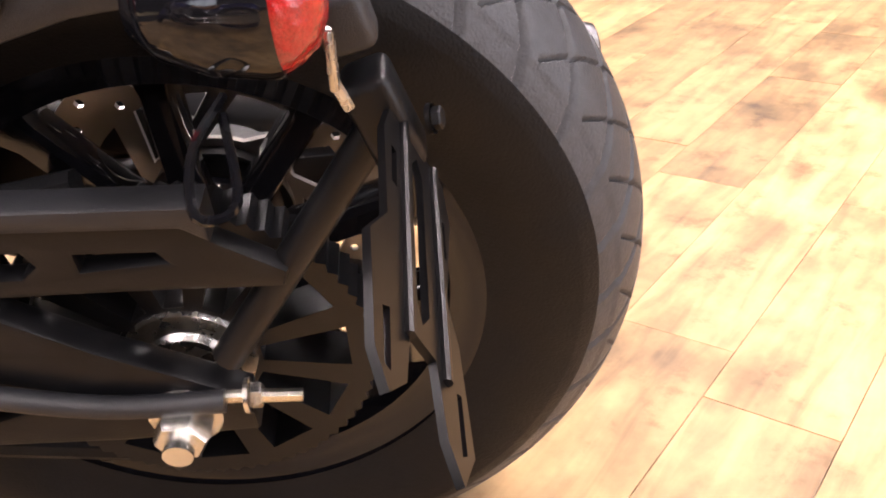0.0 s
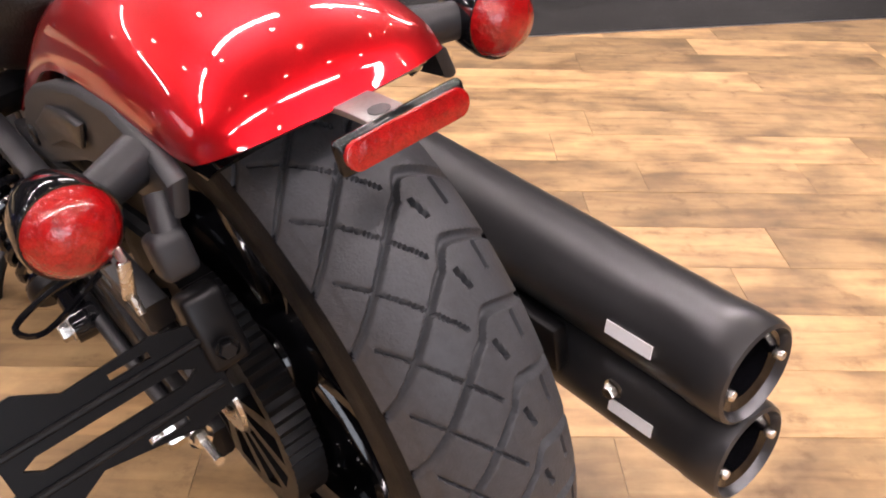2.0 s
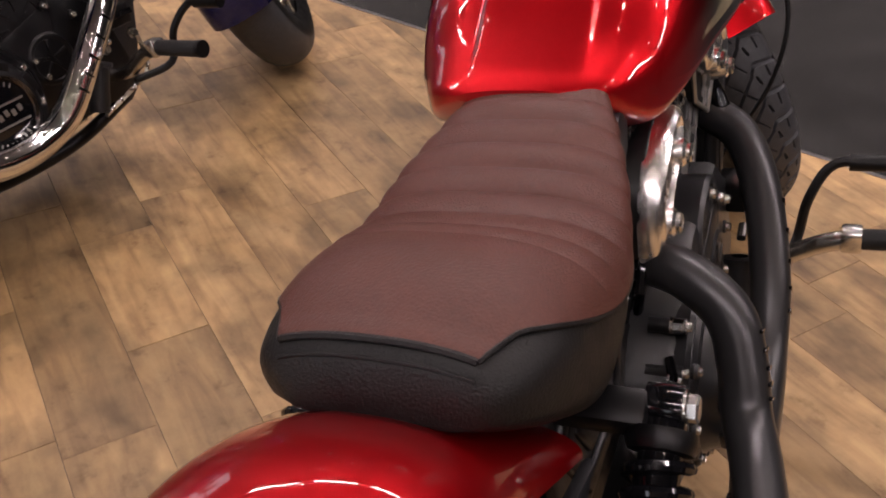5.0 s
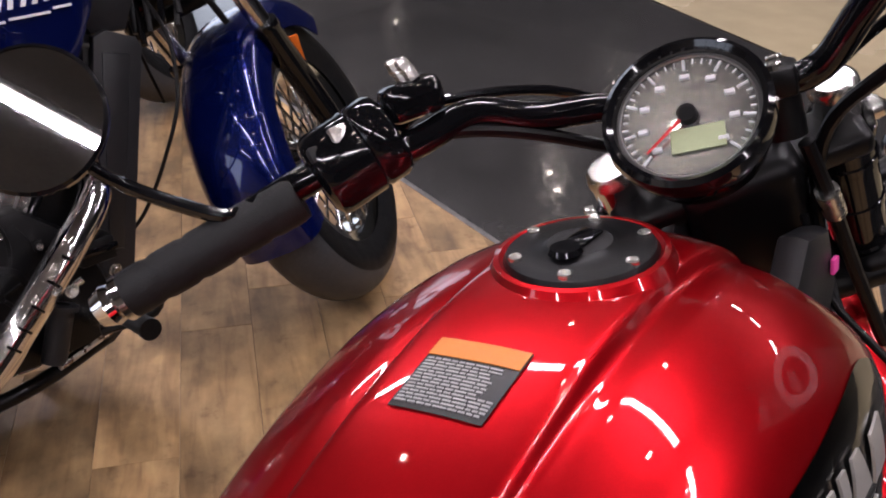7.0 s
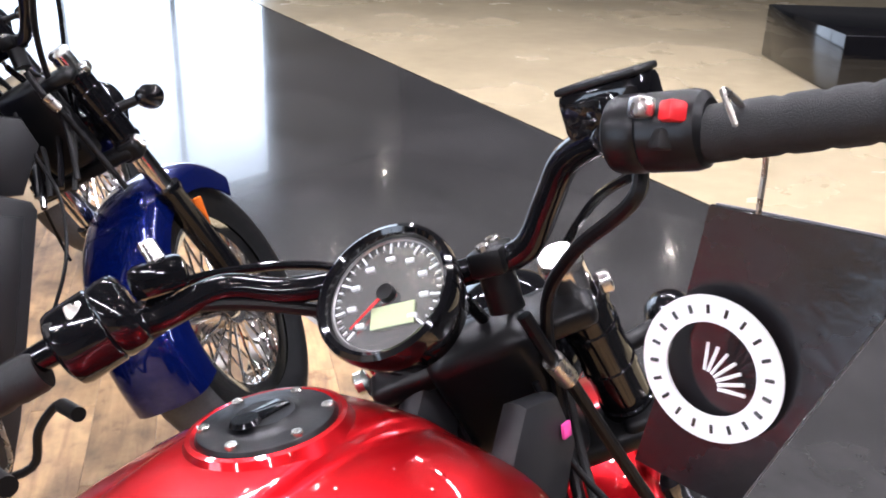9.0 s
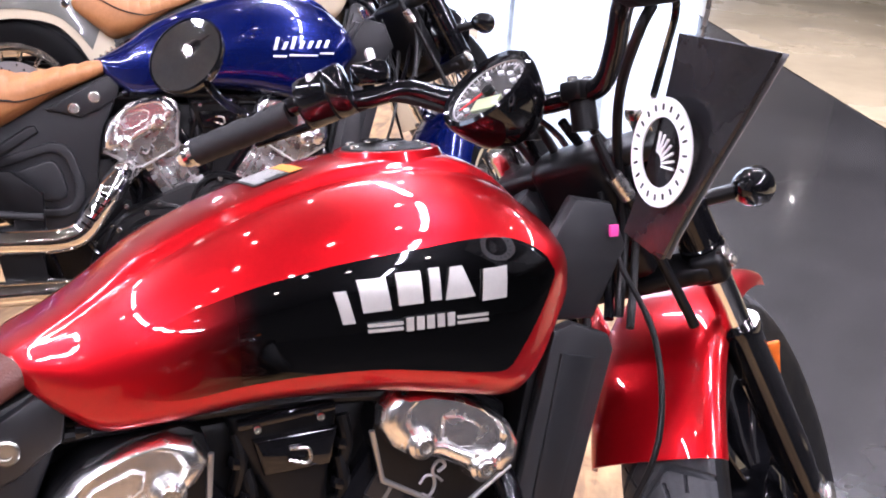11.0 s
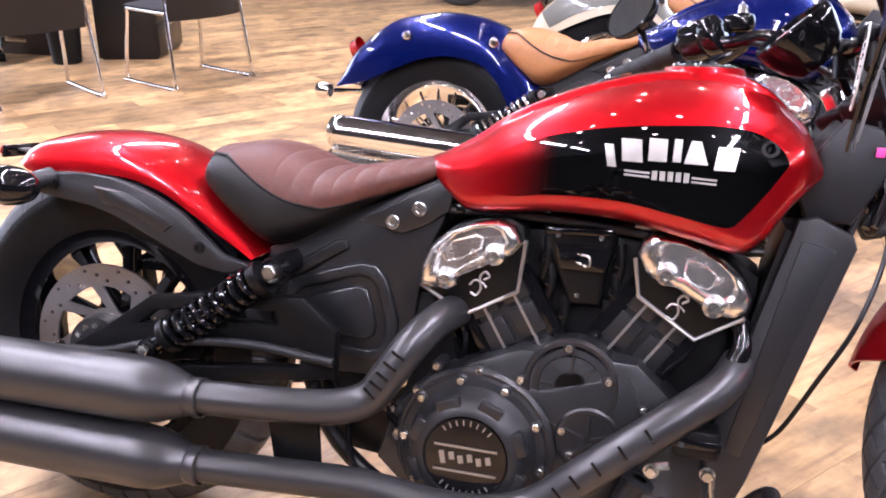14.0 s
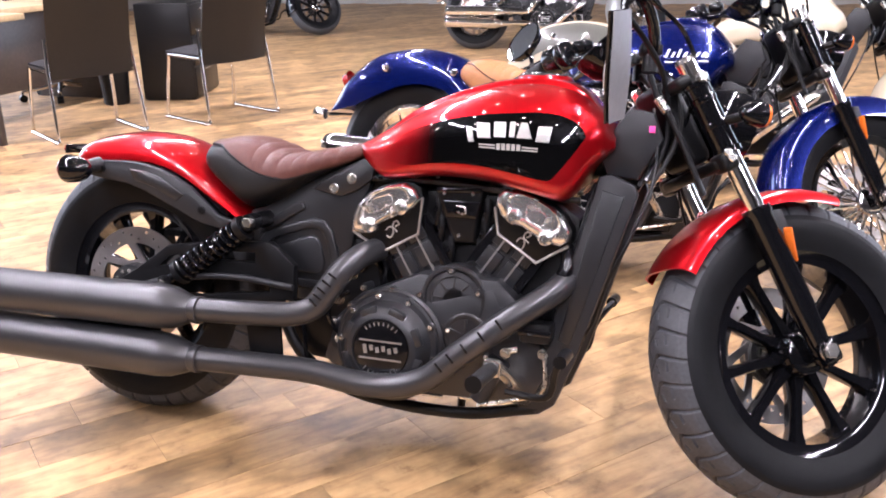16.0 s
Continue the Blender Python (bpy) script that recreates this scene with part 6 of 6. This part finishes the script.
# ---------------------------------------------------------------- ceiling lights
# the x -2.0 and -5.9 rows and y -4.8 lights are added for brightness
for lx, ly, ln, rz in [(x, y, 1.9, 90) for x in (-2.0, 2.2, 6.3) for y in (-2.3, 0.2, 2.7, 5.2)] + [(-5.9, 0.2, 1.9, 90), (-5.9, 5.2, 1.9, 90), (2.2, -4.8, 1.9, 90), (-2.0, -4.8, 1.9, 90)]:
    fx = thing("ceiling_light", pose(lx, ly, RH - 0.55, 0, 0, rz), "long white linear ceiling light on wires", "ceiling light", "ceiling lights")
    part("housing", box(0, 0, 0.03, ln + 0.06, 0.13, 0.05, 0.006), ALU, fx)
    part("diffuser", box(0, 0, 0.0, ln, 0.10, 0.012, 0.003), TUBE, fx, "glowing white diffuser")
    for s in (-1, 1):
        part("wire", rod((s * ln * 0.4, 0, 0.05), (s * ln * 0.4, 0, 0.55), 0.003, 6), STEEL, fx)
    la = bpy.data.lights.new("linear_lamp", 'AREA')
    la.shape, la.size, la.size_y = 'RECTANGLE', ln, 0.10
    la.energy = 72
    la.color = (1.0, 0.975, 0.96)
    lo = new("linear_lamp", la)
    lo.matrix_basis = pose(lx, ly, RH - 0.565, 0, 0, rz)
for sx, sy in ((-2.6, 1.8), (0.0, 1.8), (-0.4, 0.4), (2.0, 1.2), (2.2, -1.8), (0.4, -2.6), (-1.2, -1.4), (4.6, 2.6), (5.2, 0.2), (1.0, 3.8), (-2.0, 5.0), (1.9, -0.4), (3.4, 2.6), (4.2, -1.2), (-2.8, -0.6), (2.6, 3.6), (0.0, 3.0), (8.55, 7.58), (9.94, 5.45), (9.3, 8.5), (13.5, 11.2), (13.5, 6.5), (13.4, 5.1), (6.4, 4.2), (9.6, 5.1), (-1.6, -3.2), (-0.2, -3.4), (1.2, -3.3), (2.8, -3.2), (-0.8, -0.6), (0.8, -0.4), (3.2, 0.4), (-3.2, -2.4), (0.2, -1.9), (1.6, -2.2)):
    fx = thing("spot_lamp", pose(sx, sy, RH - 0.35), "small white ceiling spot lamp", "spot lamp", "ceiling spots")
    part("can", lathe([(0, 0.16), (0.05, 0.16), (0.06, 0.14), (0.06, 0.0), (0.052, 0.0), (0.05, 0.03)], (0, 0, 0), (0, 0, 1), 24), SATIN, fx)
    part("bulb", lathe([(0.049, 0.012), (0, 0.010)], (0, 0, 0), (0, 0, 1), 20), SPOTG, fx, "glowing bulb")
    part("bulb_stem", rod((0, 0, 0.16), (0, 0, 0.35), 0.01, 8), SATIN, fx)

# ---------------------------------------------------------------- motorcycles
BASE = dict(bobber=True, paint=RED, rim=GLOSS, rim_label="gloss black cast wheel", hub=GLOSS, spokes=10, thin=False, tread=True, case=MATTE, cyl=MATTE, cyl_label="black cylinder with shallow cast panels", pipe=PIPE,
            pipe_label="matte black exhaust header", muffler_label="matte black slash-cut muffler", cover=MATTE, seat_side=BLKLTH, seat_top=BROWN,
            seat_label="black leather solo seat", seat_top_label="brown ribbed leather top", tank_label="candy red fuel tank with a black side panel",
            fender_label="candy red bobbed rear fender", front_label="candy red short front fender", front_fender=(80, 155), drop=0.312, steer=38, bar_steer=22, reach=0.0, mirror=True, spring=GLOSS, script=False,
            rear_fender=[(-0.212, 0.640, -0.158, 0.618, 0.101), (-0.185, 0.665, -0.140, 0.620, 0.105), (-0.130, 0.683, -0.100, 0.623, 0.107), (-0.030, 0.697, -0.016, 0.626, 0.108),
                         (0.065, 0.690, 0.055, 0.622, 0.109), (0.130, 0.669, 0.120, 0.603, 0.109), (0.190, 0.630, 0.180, 0.570, 0.110), (0.255, 0.574, 0.245, 0.532, 0.111), (0.312, 0.520, 0.290, 0.506, 0.112)])
CLASSIC = dict(BASE, bobber=False, paint=BLUE, rim=CHROME, rim_label="chrome rimmed spoked wheel", hub=CHROME, spokes=18, thin=True, tread=False, pipe=CHROME,
               pipe_label="chrome exhaust header", muffler_label="long chrome muffler", seat_side=TAN, seat_top=TAN, seat_label="tan leather seat", seat_top_label="tan ribbed leather top",
               tank_label="deep blue gloss fuel tank", fender_label="deep blue deep-sided rear fender", front_label="deep blue front fender", front_fender=(62, 203), drop=0.268, steer=40, bar_steer=36, reach=0.045, mirror=False, spring=CHROME, script=True,
               case=SATIN, cyl=SILCASE, cyl_label="silver cylinder with cast panels", cover=PLAST, group="parked motorcycles",
               rear_fender=[(-0.384, 0.478, -0.372, 0.468, 0.090), (-0.335, 0.590, -0.262, 0.497, 0.100), (-0.213, 0.690, -0.182, 0.533, 0.106), (-0.100, 0.722, -0.080, 0.575, 0.108), (0.020, 0.731, 0.020, 0.593, 0.108),
                            (0.145, 0.708, 0.130, 0.576, 0.108), (0.225, 0.660, 0.193, 0.522, 0.108), (0.290, 0.600, 0.232, 0.462, 0.106), (0.350, 0.500, 0.270, 0.420, 0.104)])
LEANM = Matrix.Translation((0, 0, 0.02)) @ Matrix.Rotation(LEAN, 4, 'X')
motorcycle("motorcycle", LEANM, BASE, "candy red bobber motorcycle with brown seat, leaning on its stand")
motorcycle("motorcycle", Matrix.Translation((0.188, 1.430, 0)) @ Matrix.Rotation(radians(-8.0), 4, 'Z') @ LEANM, CLASSIC,
           "deep blue motorcycle with tan seat and chrome exhausts")


FAR = dict(CLASSIC, script=False, group="parked motorcycles")
motorcycle("motorcycle", Matrix.Translation((0.60, 2.56, 0)) @ Matrix.Rotation(radians(-4), 4, 'Z') @ LEANM,
           dict(FAR, paint=CREAM, panel=GREYP, fender_label="cream rear fender with a grey panel", front_label="cream front fender", tank_label="cream gloss fuel tank"), "cream motorcycle with chrome exhausts in the row")
motorcycle("motorcycle", Matrix.Translation((-1.35, 7.35, 0)) @ Matrix.Rotation(radians(8), 4, 'Z') @ LEANM,
           dict(FAR, paint=BAGS, seat_top=BLKLTH, seat_side=BLKLTH, seat_label="black leather seat", seat_top_label="black leather top", fender_label="silver rear fender", front_label="silver front fender", tank_label="silver fuel tank"),
           "silver touring motorcycle parked at the far side")
motorcycle("motorcycle", Matrix.Translation((-5.25, 8.0, 0)) @ Matrix.Rotation(radians(10), 4, 'Z') @ LEANM,
           dict(FAR, paint=GLOSS, thin=False, spokes=10, rim=SATIN, rim_label="black cast wheel", pipe=PIPE, seat_top=BLKLTH, seat_side=BLKLTH, seat_label="black leather seat", seat_top_label="black leather top",
                pipe_label="black exhaust header", muffler_label="black muffler", fender_label="black rear fender", front_label="black front fender", tank_label="gloss black fuel tank"),
           "gloss black motorcycle parked by the far wall")
motorcycle("motorcycle", Matrix.Translation((-1.12, -3.15, 0)) @ Matrix.Rotation(radians(10), 4, 'Z') @ LEANM,
           dict(FAR, paint=GLOSS, thin=False, spokes=10, rim=GLOSS, rim_label="black cast wheel", pipe=PIPE, seat_top=BLKLTH, seat_side=BLKLTH, seat_label="black leather seat", seat_top_label="black leather top",
                pipe_label="black exhaust header", muffler_label="black muffler", fender_label="black rear fender", front_label="black front fender", tank_label="gloss black fuel tank"),
           "gloss black motorcycle across the plank floor")
pl_ = thing("display_plinth", pose(8.05, 1.10, 0, 0, 0, 37), "low black display plinth with blue marks", "plinth")
part("body", box(0, 0, 0.20, 1.6, 1.9, 0.40, 0.01), GLOSS, pl_)
part("print", box(-0.803, 0.1, 0.24, 0.004, 0.9, 0.07, 0.001), BLUE, pl_, "blue printed stripe")


# ---------------------------------------------------------------- show tag on the right bar
tg = thing("show_tag", LEANM, "black vinyl tag with a round white badge, hung on a chain", "hang tag")
X0 = Vector((1.195, -0.243, 0.978))
ux, uz = Vector((-0.015, -0.132, -0.020)), Vector((-0.014, 0.030, -0.208))
un = ux.cross(uz).normalized()
rows = []
for i in range(13):
    t = i / 12
    w = 1.06 - 0.42 * t
    rows.append([X0 + ux * (s * w - 0.30 * t) + uz * t + un * 0.006 * math.sin(3 * t + 2 * s) for s in (j / 10 for j in range(11))])
part("sheet", shell(loft(rows, close_ends=False, wrap=False), 0.004), BLKVINYL, tg, "creased black vinyl sheet")
bn = -un if un.x > 0 else un
part("backing", shell(loft([[p - bn * 0.0065 for p in r] for r in rows], close_ends=False, wrap=False), 0.001), TAGBACK, tg, "pale grey back of the tag")
bc = X0 + ux * 0.137 + uz * 0.53 + bn * 0.013
part("badge_ring", lathe([(0.034, 0.001), (0.053, 0.001), (0.053, -0.001), (0.034, -0.001)], bc, bn, 56, closed=True), WHITE, tg, "white printed ring")
e1 = bn.cross(Vector((0, 0, 1))).normalized()
e2 = e1.cross(bn)
for q in range(20):
    a = 2 * math.pi * q / 20
    p = bc + (e1 * math.cos(a) + e2 * math.sin(a)) * 0.0435 + bn * 0.0014
    part("ring_mark", rod(p - (e1 * math.cos(a) + e2 * math.sin(a)) * 0.003, p + (e1 * math.cos(a) + e2 * math.sin(a)) * 0.003, 0.0013, 6), BLKPRINT, tg)
for q in range(7):
    a = radians(100 + 14 * q)
    p0 = bc + e1 * 0.006 - e2 * 0.012 + bn * 0.0014
    part("badge_stroke", rod(p0 + (e1 * math.cos(a) + e2 * math.sin(a)) * 0.012, p0 + (e1 * math.cos(a) + e2 * math.sin(a)) * 0.032, 0.0014, 6), WHITE, tg)
part("chain", tube(smooth_path([X0 + ux * 0.25, X0 + ux * 0.30 + Vector((0, 0, 0.05)), Vector((1.150, -0.275, 1.060)), Vector((1.14, -0.285, 1.040))], 6), 0.0022, 6), STEEL, tg, "thin steel chain")
part("pink_tape", box(1.238, -0.075, 0.757, 0.012, 0.004, 0.014, 0.001), PINK, tg)


# ---------------------------------------------------------------- visitor chairs and desk
def visitor_chair():
    ch = thing("visitor_chair", Matrix(), "black visitor chair on chrome sled legs", "chair", "chairs at the desk")
    for s in (-1, 1):
        pts = smooth_path([(-0.20, s * 0.25, 0.62), (-0.215, s * 0.26, 0.45), (-0.245, s * 0.27, 0.20), (-0.262, s * 0.275, 0.03), (-0.245, s * 0.275, 0.0125), (0.20, s * 0.275, 0.0125), (0.225, s * 0.272, 0.03), (0.20, s * 0.265, 0.22), (0.175, s * 0.25, 0.43)], 6)
        part("leg_frame", tube(pts, 0.011, 12), CHROME, ch, "chrome tube leg")
        part("seat_rail", rod((-0.20, s * 0.25, 0.425), (0.18, s * 0.25, 0.43), 0.010), CHROME, ch)
        part("runner_pad", box(-0.2, s * 0.275, 0.004, 0.05, 0.02, 0.008, 0.002), SATIN, ch)
    part("seat", loft([[(x, y, 0.445 + 0.03 * math.cos(y * 5) - 0.03 + (0.02 if x < -0.18 else 0) + dz) for y, dz in
                        [(-0.24 + 0.04 * j, 0.02) for j in range(13)] + [(0.24 - 0.04 * j, -0.02) for j in range(13)]] for x in (-0.22 + 0.045 * i for i in range(11))]), SEATF, ch, "dark grey padded seat")
    rows = []
    for i in range(13):
        z = 0.385 + 0.51 * i / 12
        rows.append([(-0.215 - 0.10 * (i / 12) ** 1.5 - 0.05 * (1 - (y / 0.25) ** 2), y, z) for y in (-0.25 + 0.50 * j / 14 for j in range(15))])
    part("backrest", shell(loft(rows, close_ends=False, wrap=False), 0.016), MESHB, ch, "black perforated plastic back")
    part("back_bar", tube(smooth_path([(-0.20, -0.25, 0.60), (-0.26, -0.12, 0.62), (-0.275, 0, 0.625), (-0.26, 0.12, 0.62), (-0.20, 0.25, 0.60)], 5), 0.009, 10), CHROME, ch)
    return ch


ch = visitor_chair()
ch.matrix_basis = pose(-2.057, 3.604, 0, 0, 0, 157)
copy_thing(ch, pose(-2.595, 2.905, 0, 0, 0, 149))
dk = thing("desk", Matrix.Translation((-3.62, 3.20, 0)), "dark walnut office desk with a light oak top", "desk")
part("top", box(0, 0, 0.735, 0.80, 1.75, 0.04, 0.004), LIGHTW, dk, "light oak top")
part("modesty_panel", box(0.30, 0.04, 0.46, 0.02, 1.60, 0.51, 0.002), DESKW, dk)
for e in (-1, 1):
    part("side_panel", box(0, e * 0.84, 0.357, 0.70, 0.04, 0.714, 0.003), DESKW, dk)
part("return_panel", box(0.62, -0.74, 0.357, 0.30, 0.04, 0.714, 0.003), DESKW, dk)
part("return_top", box(0.58, -0.60, 0.735, 0.40, 0.36, 0.038, 0.004), LIGHTW, dk, "light oak top")
cb = thing("pedestal_cabinet", pose(-2.85, 4.32, 0, 0, 0, 17), "black office pedestal cabinet with three drawers", "cabinet")
part("body", box(0, 0, 0.36, 0.40, 0.60, 0.70, 0.004), MESHB, cb)
part("plinth", box(0, 0, 0.006, 0.36, 0.56, 0.012), SATIN, cb)
for k in range(3):
    dr = part("drawer", box(0.204, 0, 0.135 + 0.225 * k, 0.012, 0.58, 0.215, 0.003), MESHB, cb)
    part("handle", rod((0.216, -0.07, 0.20 + 0.225 * k), (0.216, 0.07, 0.20 + 0.225 * k), 0.005, 10), STEEL, dr, "bare steel handle")
bn_ = thing("waste_bin", Matrix.Translation((-3.10, 3.84, 0)), "small black plastic waste bin under the desk", "bin")
part("bucket", lathe([(0, 0.004), (0.085, 0.0), (0.092, 0.006), (0.112, 0.27), (0.117, 0.275), (0.117, 0.282), (0.108, 0.280), (0.088, 0.012), (0, 0.010)], (0, 0, 0), (0, 0, 1), 32), SATIN, bn_)
oc = thing("office_chair", pose(-3.72, 3.98, 0, 0, 0, 20), "black swivel office chair on five castors", "chair")
part("column", rod((0, 0, 0.08), (0, 0, 0.44), 0.026, 16), SATIN, oc)
part("seat", box(0, 0, 0.475, 0.46, 0.46, 0.07, 0.03, seg=3), SEATF, oc, "black padded seat")
part("backrest", box(-0.23, 0, 0.80, 0.05, 0.42, 0.48, 0.022, seg=3), SEATF, oc)
part("back_strut", tube([(-0.10, 0, 0.44), (-0.25, 0, 0.46), (-0.26, 0, 0.62)], 0.016, 10), SATIN, oc)
for k in range(5):
    e = Vector((math.cos(radians(72 * k)), math.sin(radians(72 * k)), 0))
    lg = part("base_leg", tube([e * 0.02 + Vector((0, 0, 0.115)), e * 0.29 + Vector((0, 0, 0.075))], [0.024, 0.014], 12), CHROME, oc, "chrome base leg")
    w = e * 0.29
    part("castor", merge(rod(w + Vector((-e.y, e.x, 0)) * -0.022 + Vector((0, 0, 0.028)), w + Vector((-e.y, e.x, 0)) * 0.022 + Vector((0, 0, 0.028)), 0.028, 16), rod(w + Vector((0, 0, 0.03)), w + Vector((0, 0, 0.08)), 0.008, 8)), SATIN, lg)


# ---------------------------------------------------------------- oak boards, joined edge to edge
PLANK_ANGLE = radians(52)
PW, PL, PT = 0.150, 0.80, 0.006
ca, sa = math.cos(PLANK_ANGLE), math.sin(PLANK_ANGLE)
CLIP = [((0.60, -2.92), (1.68, -0.70)), ((1.78, -0.45), (2.25, 1.30))]


def clip_poly(poly):
    for (ax, ay), (bx, by) in CLIP:
        out = []
        for i, p in enumerate(poly):
            q = poly[(i + 1) % len(poly)]
            dp_ = (bx - ax) * (p[1] - ay) - (by - ay) * (p[0] - ax)
            dq = (bx - ax) * (q[1] - ay) - (by - ay) * (q[0] - ax)
            if dp_ >= 0:
                out.append(p)
            if (dp_ >= 0) != (dq >= 0):
                t = dp_ / (dp_ - dq)
                out.append((p[0] + (q[0] - p[0]) * t, p[1] + (q[1] - p[1]) * t))
        poly = out
        if len(poly) < 3:
            return []
    return poly


wood_floor = thing("wood_floor", Matrix.Rotation(PLANK_ANGLE, 4, 'Z'), "worn oak plank floor with grey patches", "floor", kind="structure")
rnd = random.Random(11)
near, far = [], []
g = 0.0005
for r in range(-80, 92):
    v0 = r * PW
    u = -12.0 - rnd.random() * PL
    while u < 12.0:
        ln = PL * rnd.choice((0.45, 0.7, 0.9, 1.1, 1.4))
        quad = [(u + g, v0 + g), (u + ln - g, v0 + g), (u + ln - g, v0 + PW - g), (u + g, v0 + PW - g)]
        wq = [(a * ca - b * sa, a * sa + b * ca) for a, b in quad]
        cx, cy = sum(p[0] for p in wq) / 4, sum(p[1] for p in wq) / 4
        if -8.9 < cx < 5.0 and -6.5 < cy < 12.9:
            wq = clip_poly(wq)
            if len(wq) >= 3:
                lq = [(x * ca + y * sa, -x * sa + y * ca) for x, y in wq]
                (near if (-1.0 < cx < 2.2 and -1.7 < cy < 1.9) else far).append((lq, rnd.uniform(-0.0006, 0.0)))
        u += ln


def board(bm, poly, dz):
    top = [bm.verts.new((x, y, dz)) for x, y in poly]
    bot = [bm.verts.new((x, y, -PT)) for x, y in poly]
    bm.faces.new(top)
    n = len(top)
    for i in range(n):
        bm.faces.new((top[i], bot[i], bot[(i + 1) % n], top[(i + 1) % n]))


for lq, dz in near[:300]:
    bm = bmesh.new()
    board(bm, lq, dz)
    part("plank", bm, WOOD, wood_floor, smooth=0)
bm = bmesh.new()
for lq, dz in near[300:] + far:
    board(bm, lq, dz)
ob = part("far_planks", bm, WOOD, wood_floor, smooth=0)
ob["kind"] = "stuff"
bm = bmesh.new()
for (ax, ay), (bx, by) in (((-0.17, -4.50), (1.753, -0.549)), ((1.753, -0.549), (4.30, 8.94))):
    d = Vector((bx - ax, by - ay, 0)).normalized()
    n = Vector((d.y, -d.x, 0)) * 0.02
    vs = [bm.verts.new(Vector(p)) for p in ((ax, ay, 0.0005), (bx, by, 0.0005), (bx + n.x, by + n.y, -0.003), (ax + n.x, ay + n.y, -0.003))]
    bm.faces.new(vs)
bmesh.ops.recalc_face_normals(bm, faces=bm.faces[:])
tagged(part("trim", bm, ALU, smooth=0), "thin metal edge strip of the plank floor", "trim", kind="structure")
